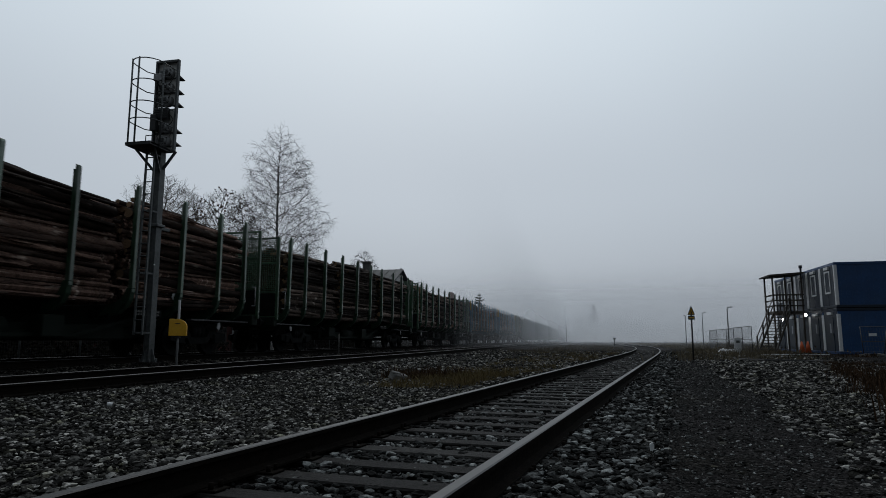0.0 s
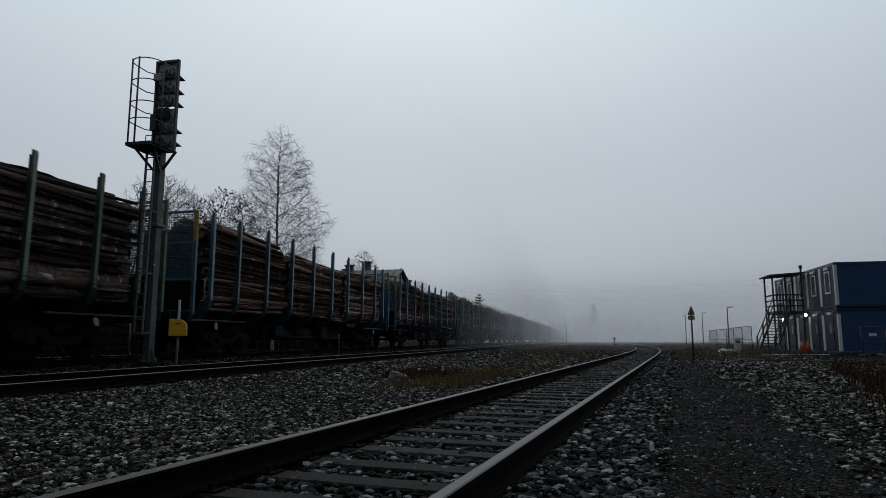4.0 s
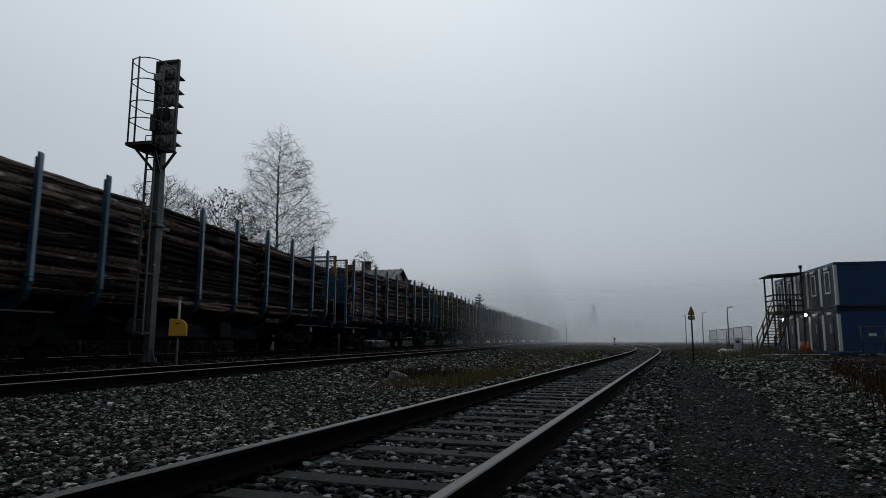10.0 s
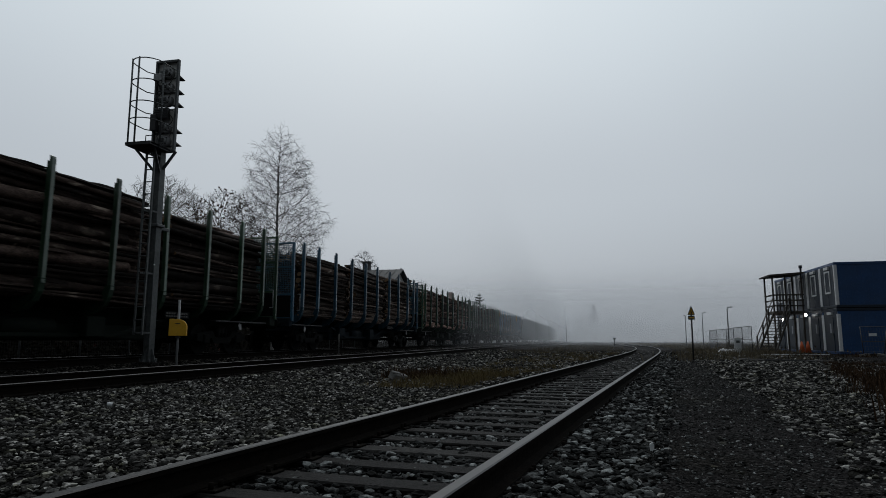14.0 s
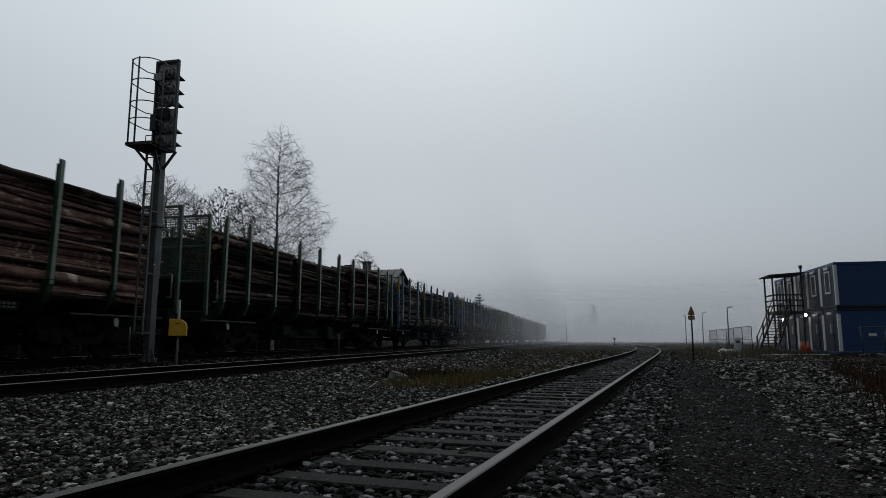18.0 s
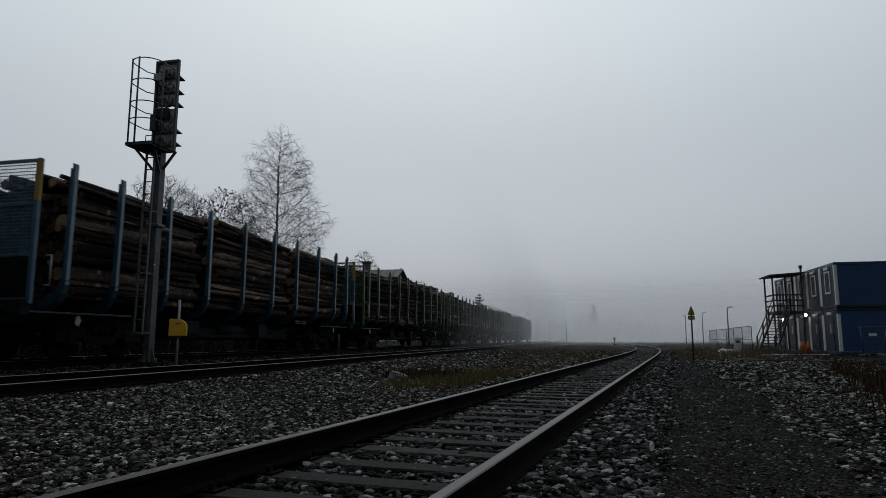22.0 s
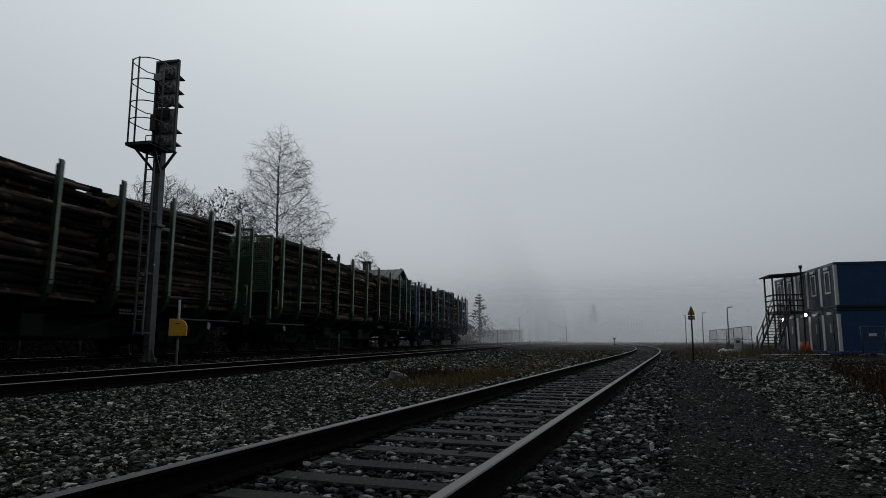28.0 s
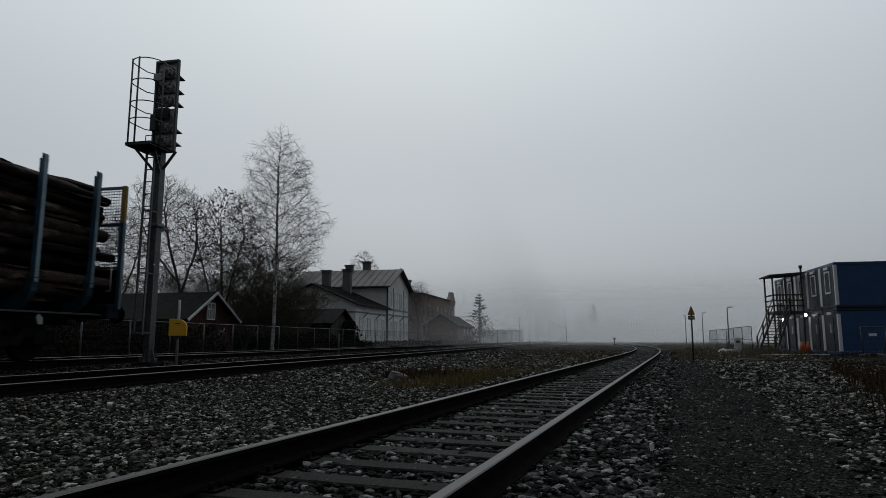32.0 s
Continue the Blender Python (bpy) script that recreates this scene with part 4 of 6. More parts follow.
# ---- signal mast between the tracks ----
def build_signal():
    X, Y, Z = -10.2, 13.72, 0.2
    sg = thing("railway_signal", "tall grey railway signal with five hooded lamps, ladder and caged platform", "railway signal", pose(X, Y, Z))
    # column: welded box with flanges
    bm = bmesh.new()
    box(bm, -0.065, -0.085, 0.1, 0.065, 0.085, 5.35, 0.012)
    for sx in (-0.078, 0.068):
        box(bm, sx, -0.1, 0.1, sx + 0.01, 0.1, 5.35)
    part("mast", bm, GALV, sg, "galvanised steel mast")
    bm = bmesh.new()
    box(bm, -0.26, -0.26, -0.02, 0.26, 0.26, 0.12, 0.02)
    # Foot takes the dark ground material.
    part("foot", bm, EARTH, sg, "dark concrete foot")
    bm = bmesh.new()
    for a in range(4):
        rod(bm, (0.18 * math.cos(a * math.pi / 2 + 0.78), 0.18 * math.sin(a * math.pi / 2 + 0.78), 0.1),
            (0.18 * math.cos(a * math.pi / 2 + 0.78), 0.18 * math.sin(a * math.pi / 2 + 0.78), 0.2), 0.02, n=6)
    prism(bm, [(-0.2, 0.12), (0.2, 0.12), (0.11, 0.42), (-0.11, 0.42)], "x", -0.01, 0.01)
    prism(bm, [(-0.2, 0.12), (0.2, 0.12), (0.11, 0.42), (-0.11, 0.42)], "y", -0.01, 0.01)
    part("base_bracket", bm, GALV, sg)
    # ladder on the near side
    lad = bmesh.new()
    for sx in (-0.11, 0.11):
        beam(lad, (sx, -0.42, 0.75), (sx, -0.36, 5.3), 0.035, 0.05)
    ladder = part("ladder", lad, GALV, sg)
    zz = 0.8
    i = 0
    while zz < 5.25:
        yy = -0.42 + 0.06 * (zz - 0.75) / 4.55
        bm = bmesh.new()
        rod(bm, (-0.11, yy, zz), (0.11, yy, zz), 0.014, n=6)
        part("rung", bm, GALV, ladder)
        zz += 0.3
    for zz in (0.8, 2.2, 3.7, 5.1):
        for sx in (-0.06, 0.06):
            part("ladder_bracket", beamed((sx, -0.42, zz), (sx, -0.1, zz), 0.03, 0.04), GALV, ladder)
    # clamp on the mast
    bm = bmesh.new()
    box(bm, -0.14, -0.15, 3.35, 0.14, 0.15, 3.42, 0.01)
    box(bm, 0.0, 0.12, 3.3, 0.06, 0.45, 3.38, 0.01)
    part("clamp", bm, GALV, sg)
    # platform
    bm = bmesh.new()
    box(bm, -0.34, -0.82, 5.2, 0.34, -0.1, 5.24)
    for sx in (-0.34, 0.30):
        box(bm, sx, -0.82, 5.18, sx + 0.04, -0.1, 5.255)
    box(bm, -0.34, -0.86, 5.18, 0.34, -0.82, 5.255)
    platform = part("platform", bm, DARK_STEEL, sg, "dark steel grating platform")
    for sx in (-0.26, 0.26):
        part("platform_brace", beamed((sx, -0.6, 5.18), (sx * 0.25, -0.08, 4.7), 0.045, 0.045), GALV, platform)
    # safety cage: uprights and hoops
    hx_left = -0.25
    cage = part("safety_cage", rods([((-0.24, -0.9, 5.2), (-0.24, -0.9, 7.3))], 0.022, 6), GALV, sg, "tubular steel safety cage")
    for ux, uy in ((0.0, -0.98), (0.36, -0.55)):
        part("upright", rods([((ux, uy, 5.2), (ux, uy, 7.3))], 0.022, 6), GALV, cage)
    for zz in (5.8, 6.22, 6.76, 7.28):
        pts = [(hx_left, 0.0, zz), (-0.38, -0.16, zz)] + [(-0.38 * math.cos(a * math.pi / 8), -0.6 - 0.38 * math.sin(a * math.pi / 8), zz) for a in range(9)] + [(0.38, -0.12, zz)]
        part("hoop", swept(pts, 0.013), GALV, cage)
    part("step_loop", rods([((-0.3, -0.2, 5.25), (-0.3, -0.2, 5.62)), ((-0.3, -0.2, 5.62), (-0.1, -0.2, 5.62))], 0.012, 6), GALV, cage)
    # head: open box frame, backboard facing away, lamp housings seen from behind, long hoods beyond
    hx, dz = 0.05, -0.13
    bm = bmesh.new()
    for sx in (-0.30, 0.30):
        box(bm, hx + sx - 0.025, -0.03, 5.35 + dz, hx + sx + 0.025, 0.06, 7.75 + dz, 0.006)
    for zz in (5.35, 7.68):
        box(bm, hx - 0.30, -0.05, zz + dz, hx + 0.30, 0.08, zz + 0.06 + dz, 0.006)
    part("head_frame", bm, GALV, sg, "steel head frame")
    for z0, z1 in ((5.4, 6.49), (6.56, 7.7)):
        part("backboard", boxed(hx - 0.28, 0.05, z0 + dz, hx + 0.28, 0.07, z1 + dz), HEAD_GREY, sg, "grey backboard seen from behind")
    for zz in (7.40, 7.02, 6.68, 5.98, 5.64):
        zz += dz
        bm = bmesh.new()
        rod(bm, (hx + 0.05, -0.07, zz), (hx + 0.05, 0.06, zz), 0.125, 0.15, n=16)
        rod(bm, (hx + 0.05, -0.13, zz), (hx + 0.05, -0.07, zz), 0.075, 0.09, n=12)
        lamp = part("lamp_unit", bm, PALE_POST, sg, "round lamp housing")
        bm = bmesh.new()
        box(bm, hx + 0.0, -0.15, zz - 0.05, hx + 0.1, -0.125, zz + 0.05, 0.008)
        for a in (0.6, 2.2, 3.9, 5.4):
            rod(bm, (hx + 0.05 + 0.11 * math.cos(a), -0.1, zz + 0.11 * math.sin(a)), (hx + 0.05 + 0.11 * math.cos(a), -0.06, zz + 0.11 * math.sin(a)), 0.014, n=6)
        part("terminal_cover", bm, DARK_STEEL, lamp)
        part("hinge_plate", boxed(hx - 0.17, -0.06, zz - 0.1, hx - 0.08, 0.045, zz + 0.07, 0.008), GALV, lamp)
        part("stay", beamed((hx - 0.27, 0.02, zz - 0.13), (hx + 0.27, 0.02, zz - 0.13), 0.02, 0.03), DARK_STEEL, lamp)
        bm = bmesh.new()
        n = 14
        for i in range(n):
            a0, a1 = (math.pi * (-0.15 + 1.3 * j / n) for j in (i, i + 1))
            p, q = [], []
            for a in (a0, a1):
                reach_y = 0.52 - 0.4 * (1 - max(0.0, math.sin(a))) ** 1.2
                p.append(Vector((hx + 0.06 + 0.15 * math.cos(a), 0.08, zz + 0.13 * math.sin(a))))
                q.append(Vector((hx + 0.06 + 0.13 * math.cos(a), 0.08 + reach_y, zz + 0.12 * math.sin(a) - 0.16 * reach_y)))
            bm.faces.new([bm.verts.new(v) for v in (p[0], p[1], q[1], q[0])])
        bmesh.ops.remove_doubles(bm, verts=bm.verts, dist=1e-4)
        bmesh.ops.solidify(bm, geom=list(bm.faces), thickness=0.006)
        part("visor", bm, BLACK, lamp, "black hood")
    bm = bmesh.new()
    box(bm, -0.16, -0.15, 6.05, 0.22, -0.02, 6.33, 0.01)
    for i in range(5):
        box(bm, -0.14, -0.165, 6.08 + i * 0.045, 0.2, -0.15, 6.10 + i * 0.045)
    part("junction_box", bm, DARK_STEEL, sg)
    for x0, z0, z1 in ((0.02, 6.4, 7.2), (-0.06, 6.4, 6.95), (0.28, 5.6, 6.2), (-0.12, 6.45, 7.05), (-0.02, 5.3, 6.1), (0.2, 6.6, 7.3), (0.06, 5.35, 5.95)):
        pts = [(x0 + 0.05 * math.sin(i * 1.1), -0.09 - 0.03 * math.sin(i * 0.7), z0 + (z1 - z0) * i / 10) for i in range(11)]
        part("cable", swept(pts, 0.012, 5), BLACK, sg)
    part("relay_box", boxed(-0.18, -0.22, 7.02, 0.04, -0.1, 7.2, 0.01), PALE_POST, sg)
    part("relay_box", boxed(-0.22, -0.2, 5.75, -0.06, -0.08, 6.15, 0.01), DARK_STEEL, sg)
    for a, b in (((-0.16, 0.0, 5.24), (-0.03, 0.0, 4.8)), ((0.4, 0.03, 5.24), (0.06, 0.03, 4.8))):
        part("head_bracket", beamed(a, b, 0.05, 0.05), GALV, sg)
    bm = bmesh.new()
    rod(bm, (0.1, -0.14, 2.42), (0.125, -0.14, 2.42), 0.018, n=8)
    part("bolt", bm, WHITE, sg)


build_signal()


def build_yellow_box():
    yb = thing("point_box", "rounded yellow trackside cabinet on a thin grey post", "trackside cabinet", pose(-9.6, 13.95, 0.13, 0, 0, 30))
    part("post", rods([((0, 0, -0.05), (0, 0, 1.66))], 0.03, 10), PALE_POST, yb)
    bm = bmesh.new()
    out = [(-0.2, 0.8), (0.2, 0.8)] + [(0.2 * math.cos(a * math.pi / 16) if a <= 8 else -0.2, 1.0 + 0.2 * (math.sin(a * math.pi / 16) if a <= 8 else 1.0)) for a in range(0, 10)]
    prism(bm, out, "y", -0.13, 0.10)
    bmesh.ops.remove_doubles(bm, verts=bm.verts, dist=1e-4)
    bmesh.ops.bevel(bm, geom=list(bm.edges), offset=0.008, segments=1, affect="EDGES")
    body = part("cabinet_body", bm, YELLOW, yb, "bright yellow enamelled housing")
    part("slot", boxed(-0.07, -0.136, 1.08, 0.05, -0.131, 1.1), BLACK, body)
    part("bracket", boxed(-0.06, -0.05, 0.74, 0.06, 0.05, 0.82, 0.01), GALV, yb)
    st = thing("marker_post", "thin pale marker post beside the track", "post", pose(-9.7, 24.6, 0.12))
    part("post", rods([((0, 0, -0.05), (0, 0, 0.95))], 0.022, 8), CONCRETE, st)


build_yellow_box()


# ---- fence behind the train ----
def build_fence():
    fx, z0 = -18.0, 0.08
    fe = thing("wire_fence", "grey steel mesh fence along the railway", "fence", kind="")
    pm = mesh_of("post", rods([((0, 0, 0), (0, 0, 1.56))], 0.032, 8), GALV)
    ys = [10 + 2.6 * i for i in range(46)]
    for y in ys:
        part("post", pm, None, fe, m=pose(fx, y, z0, random.uniform(-0.6, 0.6), random.uniform(-0.6, 0.6), 0))
    for a, b in zip(ys, ys[1:]):
        bm = bmesh.new()
        rod(bm, (fx, a, z0 + 1.52), (fx, b, z0 + 1.52), 0.022, n=6)
        rod(bm, (fx, a, z0 + 0.1), (fx, b, z0 + 0.1), 0.014, n=5)
        part("rail", bm, GALV, fe)
        bm = bmesh.new()
        step = 0.1 if a < 62 else 0.3
        n = int(round((b - a) / step))
        for i in range(n):
            y = a + step * (i + 0.5)
            box(bm, fx - 0.002, y - 0.002, z0 + 0.1, fx + 0.002, y + 0.002, z0 + 1.5)
        for i in range(6):
            z = z0 + 0.25 + 0.22 * i
            box(bm, fx - 0.006, a, z - 0.002, fx - 0.003, b, z + 0.002)
        part("mesh_panel", bm, DARK_STEEL, fe)


build_fence()


# ---- trees ----
def tube_tree(segments, sides=3):
    """Joins tapered tubes (a, b, ra, rb) into one mesh."""
    verts, faces = [], []
    for a, b, ra, rb in segments:
        d = (b - a)
        if d.length < 1e-5:
            continue
        q = d.to_track_quat("Z", "Y")
        n = sides if ra < 0.05 else 6
        base = len(verts)
        for p, r in ((a, ra), (b, rb)):
            for i in range(n):
                w = 2 * math.pi * i / n
                verts.append(tuple(p + q @ Vector((r * math.cos(w), r * math.sin(w), 0))))
        for i in range(n):
            faces.append((base + i, base + (i + 1) % n, base + n + (i + 1) % n, base + n + i))
    me = bpy.data.meshes.new("branches")
    me.from_pydata(verts, [], faces)
    return me


def leaf_mesh(name, points, size, rng, mat, upright=False):
    """Small bent leaf blades at the points."""
    verts, faces = [], []
    for p in points:
        s = size * rng.uniform(0.6, 1.4)
        if upright:
            u = Vector((rng.uniform(-1, 1), rng.uniform(-1, 1), rng.uniform(-0.2, 0.2))).normalized()
            w = Vector((rng.uniform(-0.5, 0.5), rng.uniform(-0.5, 0.5), 1)).normalized() * 1.6
        else:
            u = Vector((rng.gauss(0, 1), rng.gauss(0, 1), rng.gauss(0, 1))).normalized()
            w = u.orthogonal().normalized()
        b = len(verts)
        k = u.cross(w) * 0.25
        verts += [tuple(p - u * s * 0.5), tuple(p + w * s * 0.45 + k * s), tuple(p + u * s * 0.5), tuple(p - w * s * 0.45 + k * s)]
        faces += [(b, b + 1, b + 2), (b, b + 2, b + 3)]
    me = bpy.data.meshes.new(name)
    me.from_pydata(verts, [], faces)
    me.materials.append(mat)
    return me


def grow(rng, segs, tips, start, heading, length, radius, depth, droop, spread, kids, steps=4, fine=0.0065):
    """One limb of bent pieces, with smaller limbs along it."""
    p, d = Vector(start), Vector(heading).normalized()
    for i in range(steps):
        r0 = radius * (1 - 0.8 * i / steps)
        r1 = radius * (1 - 0.8 * (i + 1) / steps)
        d = (d + Vector((rng.gauss(0, 0.16), rng.gauss(0, 0.16), rng.gauss(0, 0.11) - droop * (i + 1) / steps))).normalized()
        q = p + d * length / steps
        segs.append((p, q, r0, r1))
        if depth > 0 and (i > 0 or depth == 1):
            for _ in range(kids):
                side = Vector((rng.gauss(0, 1), rng.gauss(0, 1), rng.gauss(0.25, 0.7))).normalized()
                h = (d * (1 - spread) + side * spread).normalized()
                grow(rng, segs, tips, p.lerp(q, rng.random()), h, length * rng.uniform(0.34, 0.58), max(r1 * 0.62, fine), depth - 1, droop * 1.3, spread, kids, max(2, steps - 1), fine)
        p = q
    tips.append(p)


def bare_tree(name, label, place, height, width, seed, bark, crown_from=0.25, limbs=40, depth=2, droop=0.12, up=0.9, leaves=0, trunk_r=0.14, kids=2, forks=1, thin=0.05, cone=False, fine=0.0085, fan=0.45):
    rng = random.Random(seed)
    tr = thing(name, label, "tree", pose(*place))
    trunk, segs, tips = [], [], []
    for fk in range(forks):
        p = Vector((0, 0, -0.1))
        lean = Vector((rng.uniform(-0.03, 0.03), rng.uniform(-0.03, 0.03), 1)) if forks == 1 else Vector((fan * math.cos(fk * 6.28 / forks + 0.6), fan * math.sin(fk * 6.28 / forks + 0.6), 1))
        n = 14
        fan_r = trunk_r if fk == 0 or forks == 1 else trunk_r * rng.uniform(0.45, 0.75)
        sway = 0.035 if forks == 1 else 0.085
        line = [p.copy()]
        for i in range(n):
            lean = (lean + Vector((rng.gauss(0, sway), rng.gauss(0, sway), 0.05 if forks == 1 else 0.035))).normalized()
            p = p + lean * height / n
            line.append(p.copy())
        for i, (a, b) in enumerate(zip(line, line[1:])):
            trunk.append((a, b, fan_r * (1 - 0.98 * i / n) ** 1.25 + 0.008, fan_r * (1 - 0.98 * (i + 1) / n) ** 1.25 + 0.008))
        for i in range(limbs // forks):
            u = crown_from + (0.99 - crown_from) * (i + rng.random()) / (limbs // forks)
            k = min(int(u * n), n - 1)
            at = line[k].lerp(line[k + 1], u * n - k)
            a = i * 2.4 + rng.uniform(-0.5, 0.5)
            f = (1.02 - u) / (1.02 - crown_from)
            shape = min(1.0, 0.13 + 1.75 * f) * (1.0 if f < 0.6 else 1.45 - 0.75 * f) if cone else math.sin(math.pi * min(1, f * 0.85 + 0.02)) ** 0.8
            grow(rng, segs, tips, at, (math.cos(a), math.sin(a), up + rng.uniform(-0.25, 0.35)), max(0.4, width * shape * rng.uniform(0.8, 1.15)),
                 max(thin * (1 - 0.7 * u), 0.012, fine), depth, droop, 0.62, kids, 4, fine)
    me = tube_tree(trunk, 8)
    me.materials.append(bark)
    part("trunk", me, None, tr)
    me = tube_tree(segs)
    me.materials.append(bark if bark == HAZY_TWIG else TWIG)
    part("crown", me, None, tr, "bare branching twigs")
    if leaves:
        pts = [t + Vector((rng.gauss(0, 0.12), rng.gauss(0, 0.12), rng.gauss(0, 0.12))) for t in tips for _ in range(leaves) if t.z > height * 0.5 and rng.random() < 0.42]
        part("leaves", leaf_mesh("leaves", pts, 0.125, rng, LEAF), None, tr, "sparse withered leaves")
    return tr


def crown_points(rng, table, count, lean=(0.0, 0.0), hollow=0.55):
    """Points inside a crown given by its radius at each height, denser towards its skin."""
    pts = []
    z0, z1 = table[0][0], table[-1][0]
    big = max(r for _, r in table)
    while len(pts) < count:
        z = rng.uniform(z0, z1)
        r = lerp_table(table, z)
        if rng.random() > (r / big) ** 1.6 + 0.08:
            continue
        a = rng.uniform(0, 6.283)
        r *= rng.random() ** hollow * (1 + 0.45 * noise.noise((math.cos(a) * 1.5, math.sin(a) * 1.5, z * 0.5 + count)))
        u = (z - z0) / (z1 - z0)
        pts.append((r * math.cos(a) + lean[0] * u, r * math.sin(a) + lean[1] * u, z))
    return np.array(pts)


def reach(stems, goals, step, near, far, lift, rng):
    """Grows branches from the stems towards the goals until each goal is met; gives nodes and their parents."""
    nodes, parent = [], []
    for line in stems:
        for i, p in enumerate(line):
            parent.append(len(nodes) - 1 if i else -1)
            nodes.append(tuple(p))
    nodes = np.array(nodes, float)
    gap = np.linalg.norm(goals[:, None] - nodes[None], axis=2)
    best, dist = gap.argmin(1), gap.min(1)
    grown = np.zeros(20000, int)
    for _ in range(90):
        live = (dist > near) & (dist < far) & (grown[best] < 4)
        if not live.any():
            break
        way = goals[live] - nodes[best[live]]
        way /= np.linalg.norm(way, axis=1)[:, None] + 1e-9
        pull = np.zeros_like(nodes)
        np.add.at(pull, best[live], way)
        who = np.unique(best[live])
        grown[who] += 1
        d = pull[who] / (np.linalg.norm(pull[who], axis=1)[:, None] + 1e-9) + rng.normal(0, 0.14, (len(who), 3)) + np.array((0, 0, lift))
        d /= np.linalg.norm(d, axis=1)[:, None] + 1e-9
        fresh = nodes[who] + d * step
        base = len(nodes)
        nodes = np.vstack([nodes, fresh])
        parent += [int(w) for w in who]
        gap = np.linalg.norm(goals[:, None] - fresh[None], axis=2)
        k, g = gap.argmin(1), gap.min(1)
        closer = g < dist
        best[closer], dist[closer] = base + k[closer], g[closer]
        if len(nodes) > 9000:
            break
    return nodes, parent


def crown_tree(name, label, place, table, stems, seed, bark, twig_mat, count=900, step=0.3, near=0.36, lift=0.15, tip=0.008, twigs=2, twig_len=0.5, droop=0.0,
               trunk_r=0.15, leaves=0.0, leaf_size=0.12, lean=(0.0, 0.0), split=2.4):
    """A leafless tree: limbs that divide until they fill the crown, thickening towards the trunk."""
    rng = np.random.default_rng(seed)
    pick = random.Random(seed)
    tr = thing(name, label, "tree", pose(*place))
    nodes, parent = reach(stems, crown_points(pick, table, count, lean), step, near, 3.2, lift, rng)
    n = len(nodes)
    load = np.zeros(n)
    kids = np.zeros(n, int)
    for i in range(n - 1, -1, -1):
        if load[i] == 0:
            load[i] = tip ** split
        if parent[i] >= 0:
            load[parent[i]] += load[i]
            kids[parent[i]] += 1
    rad = load ** (1 / split)
    scale = min(1.0, trunk_r / rad.max())
    rad = np.maximum(rad * scale, tip)
    trunk, limbs, ends = [], [], []
    for i in range(n):
        p = parent[i]
        q = Vector(nodes[i])
        if p >= 0:
            (trunk if rad[i] > trunk_r * 0.42 else limbs).append((Vector(nodes[p]), q, float(rad[p]) if rad[p] < rad[i] * 2.2 else float(rad[i] * 1.4), float(rad[i])))
            if rad[i] < tip * 2.6:
                d = (q - Vector(nodes[p])).normalized()
                for _ in range(twigs + (1 if kids[i] == 0 else 0)):
                    w = (d + Vector(rng.normal(0, 0.55, 3)) + Vector((0, 0, 0.12 - droop))).normalized()
                    l = twig_len * rng.uniform(0.4, 1.25)
                    m = q + w * l * 0.5
                    e = m + (w + Vector((rng.normal(0, 0.25), rng.normal(0, 0.25), -droop * 1.5))).normalized() * l * 0.5
                    limbs += [(q, m, tip * 0.85, tip * 0.7), (m, e, tip * 0.7, tip * 0.4)]
                    ends.append(e)
    me = tube_tree(trunk, 8)
    me.materials.append(bark)
    part("trunk", me, None, tr)
    me = tube_tree(limbs)
    me.materials.append(twig_mat)
    part("crown", me, None, tr, "bare branching twigs")
    if leaves:
        pts = [e + Vector(rng.normal(0, 0.06, 3)) for e in ends if pick.random() < leaves * (0.35 + 0.9 * max(0.0, (e.z - table[0][0]) / (table[-1][0] - table[0][0])))]
        part("leaves", leaf_mesh("leaves", pts, leaf_size, pick, LEAF), None, tr, "sparse withered leaves")
    return tr


def stem(points, n=12, sway=0.05, seed=1):
    """A gently wavering line through the points."""
    rng = random.Random(seed)
    out = []
    for a, b in zip(points, points[1:]):
        a, b = Vector(a), Vector(b)
        for i in range(n):
            out.append(a.lerp(b, i / n) + Vector((rng.gauss(0, sway), rng.gauss(0, sway), 0)) * (0.5 if out else 0))
    return out + [Vector(points[-1])]


crown_tree("birch_tree", "tall leafless birch with white trunk behind the fence", (-20.5, 40.1, 0.1),
           [(3.6, 0.5), (4.8, 2.3), (6.4, 3.4), (8.4, 3.6), (9.8, 3.1), (11.2, 2.7), (12.6, 2.2), (13.8, 1.5), (14.6, 0.8), (15.3, 0.2)],
           [stem([(0, 0, -0.1), (0.1, 0, 6), (0, 0, 11), (0.1, 0, 14.6)], 10, 0.03, 3)], 11, BIRCH, TWIG, 2800, 0.26, 0.25, 0.7, 0.0064, 2, 0.6, 0.2, 0.15, lean=(0.2, 0))
crown_tree("broadleaf_tree", "spreading forked tree with a few withered leaves", (-25.5, 42.0, 0.1),
           [(3.6, 0.8), (5.0, 2.2), (7.0, 2.9), (9.0, 2.8), (10.6, 2.1), (11.5, 0.8)],
           [stem([(0, 0, -0.1), (0.1, 0, 2.6), (-0.3, 0.2, 6.0), (-0.5, 0.2, 9.0)], 8, 0.04, 4), stem([(0.1, 0, 2.6), (1.0, -0.3, 5.5), (1.5, 0, 8.2)], 8, 0.05, 5),
            stem([(0.05, 0, 1.8), (-1.4, 0.3, 4.6), (-2.2, 0, 7.6)], 8, 0.05, 6)], 12, TWIG, TWIG, 1500, 0.28, 0.3, 0.32, 0.0095, 2, 0.45, 0.0, 0.19, 0.3, 0.15, (-0.5, 0))
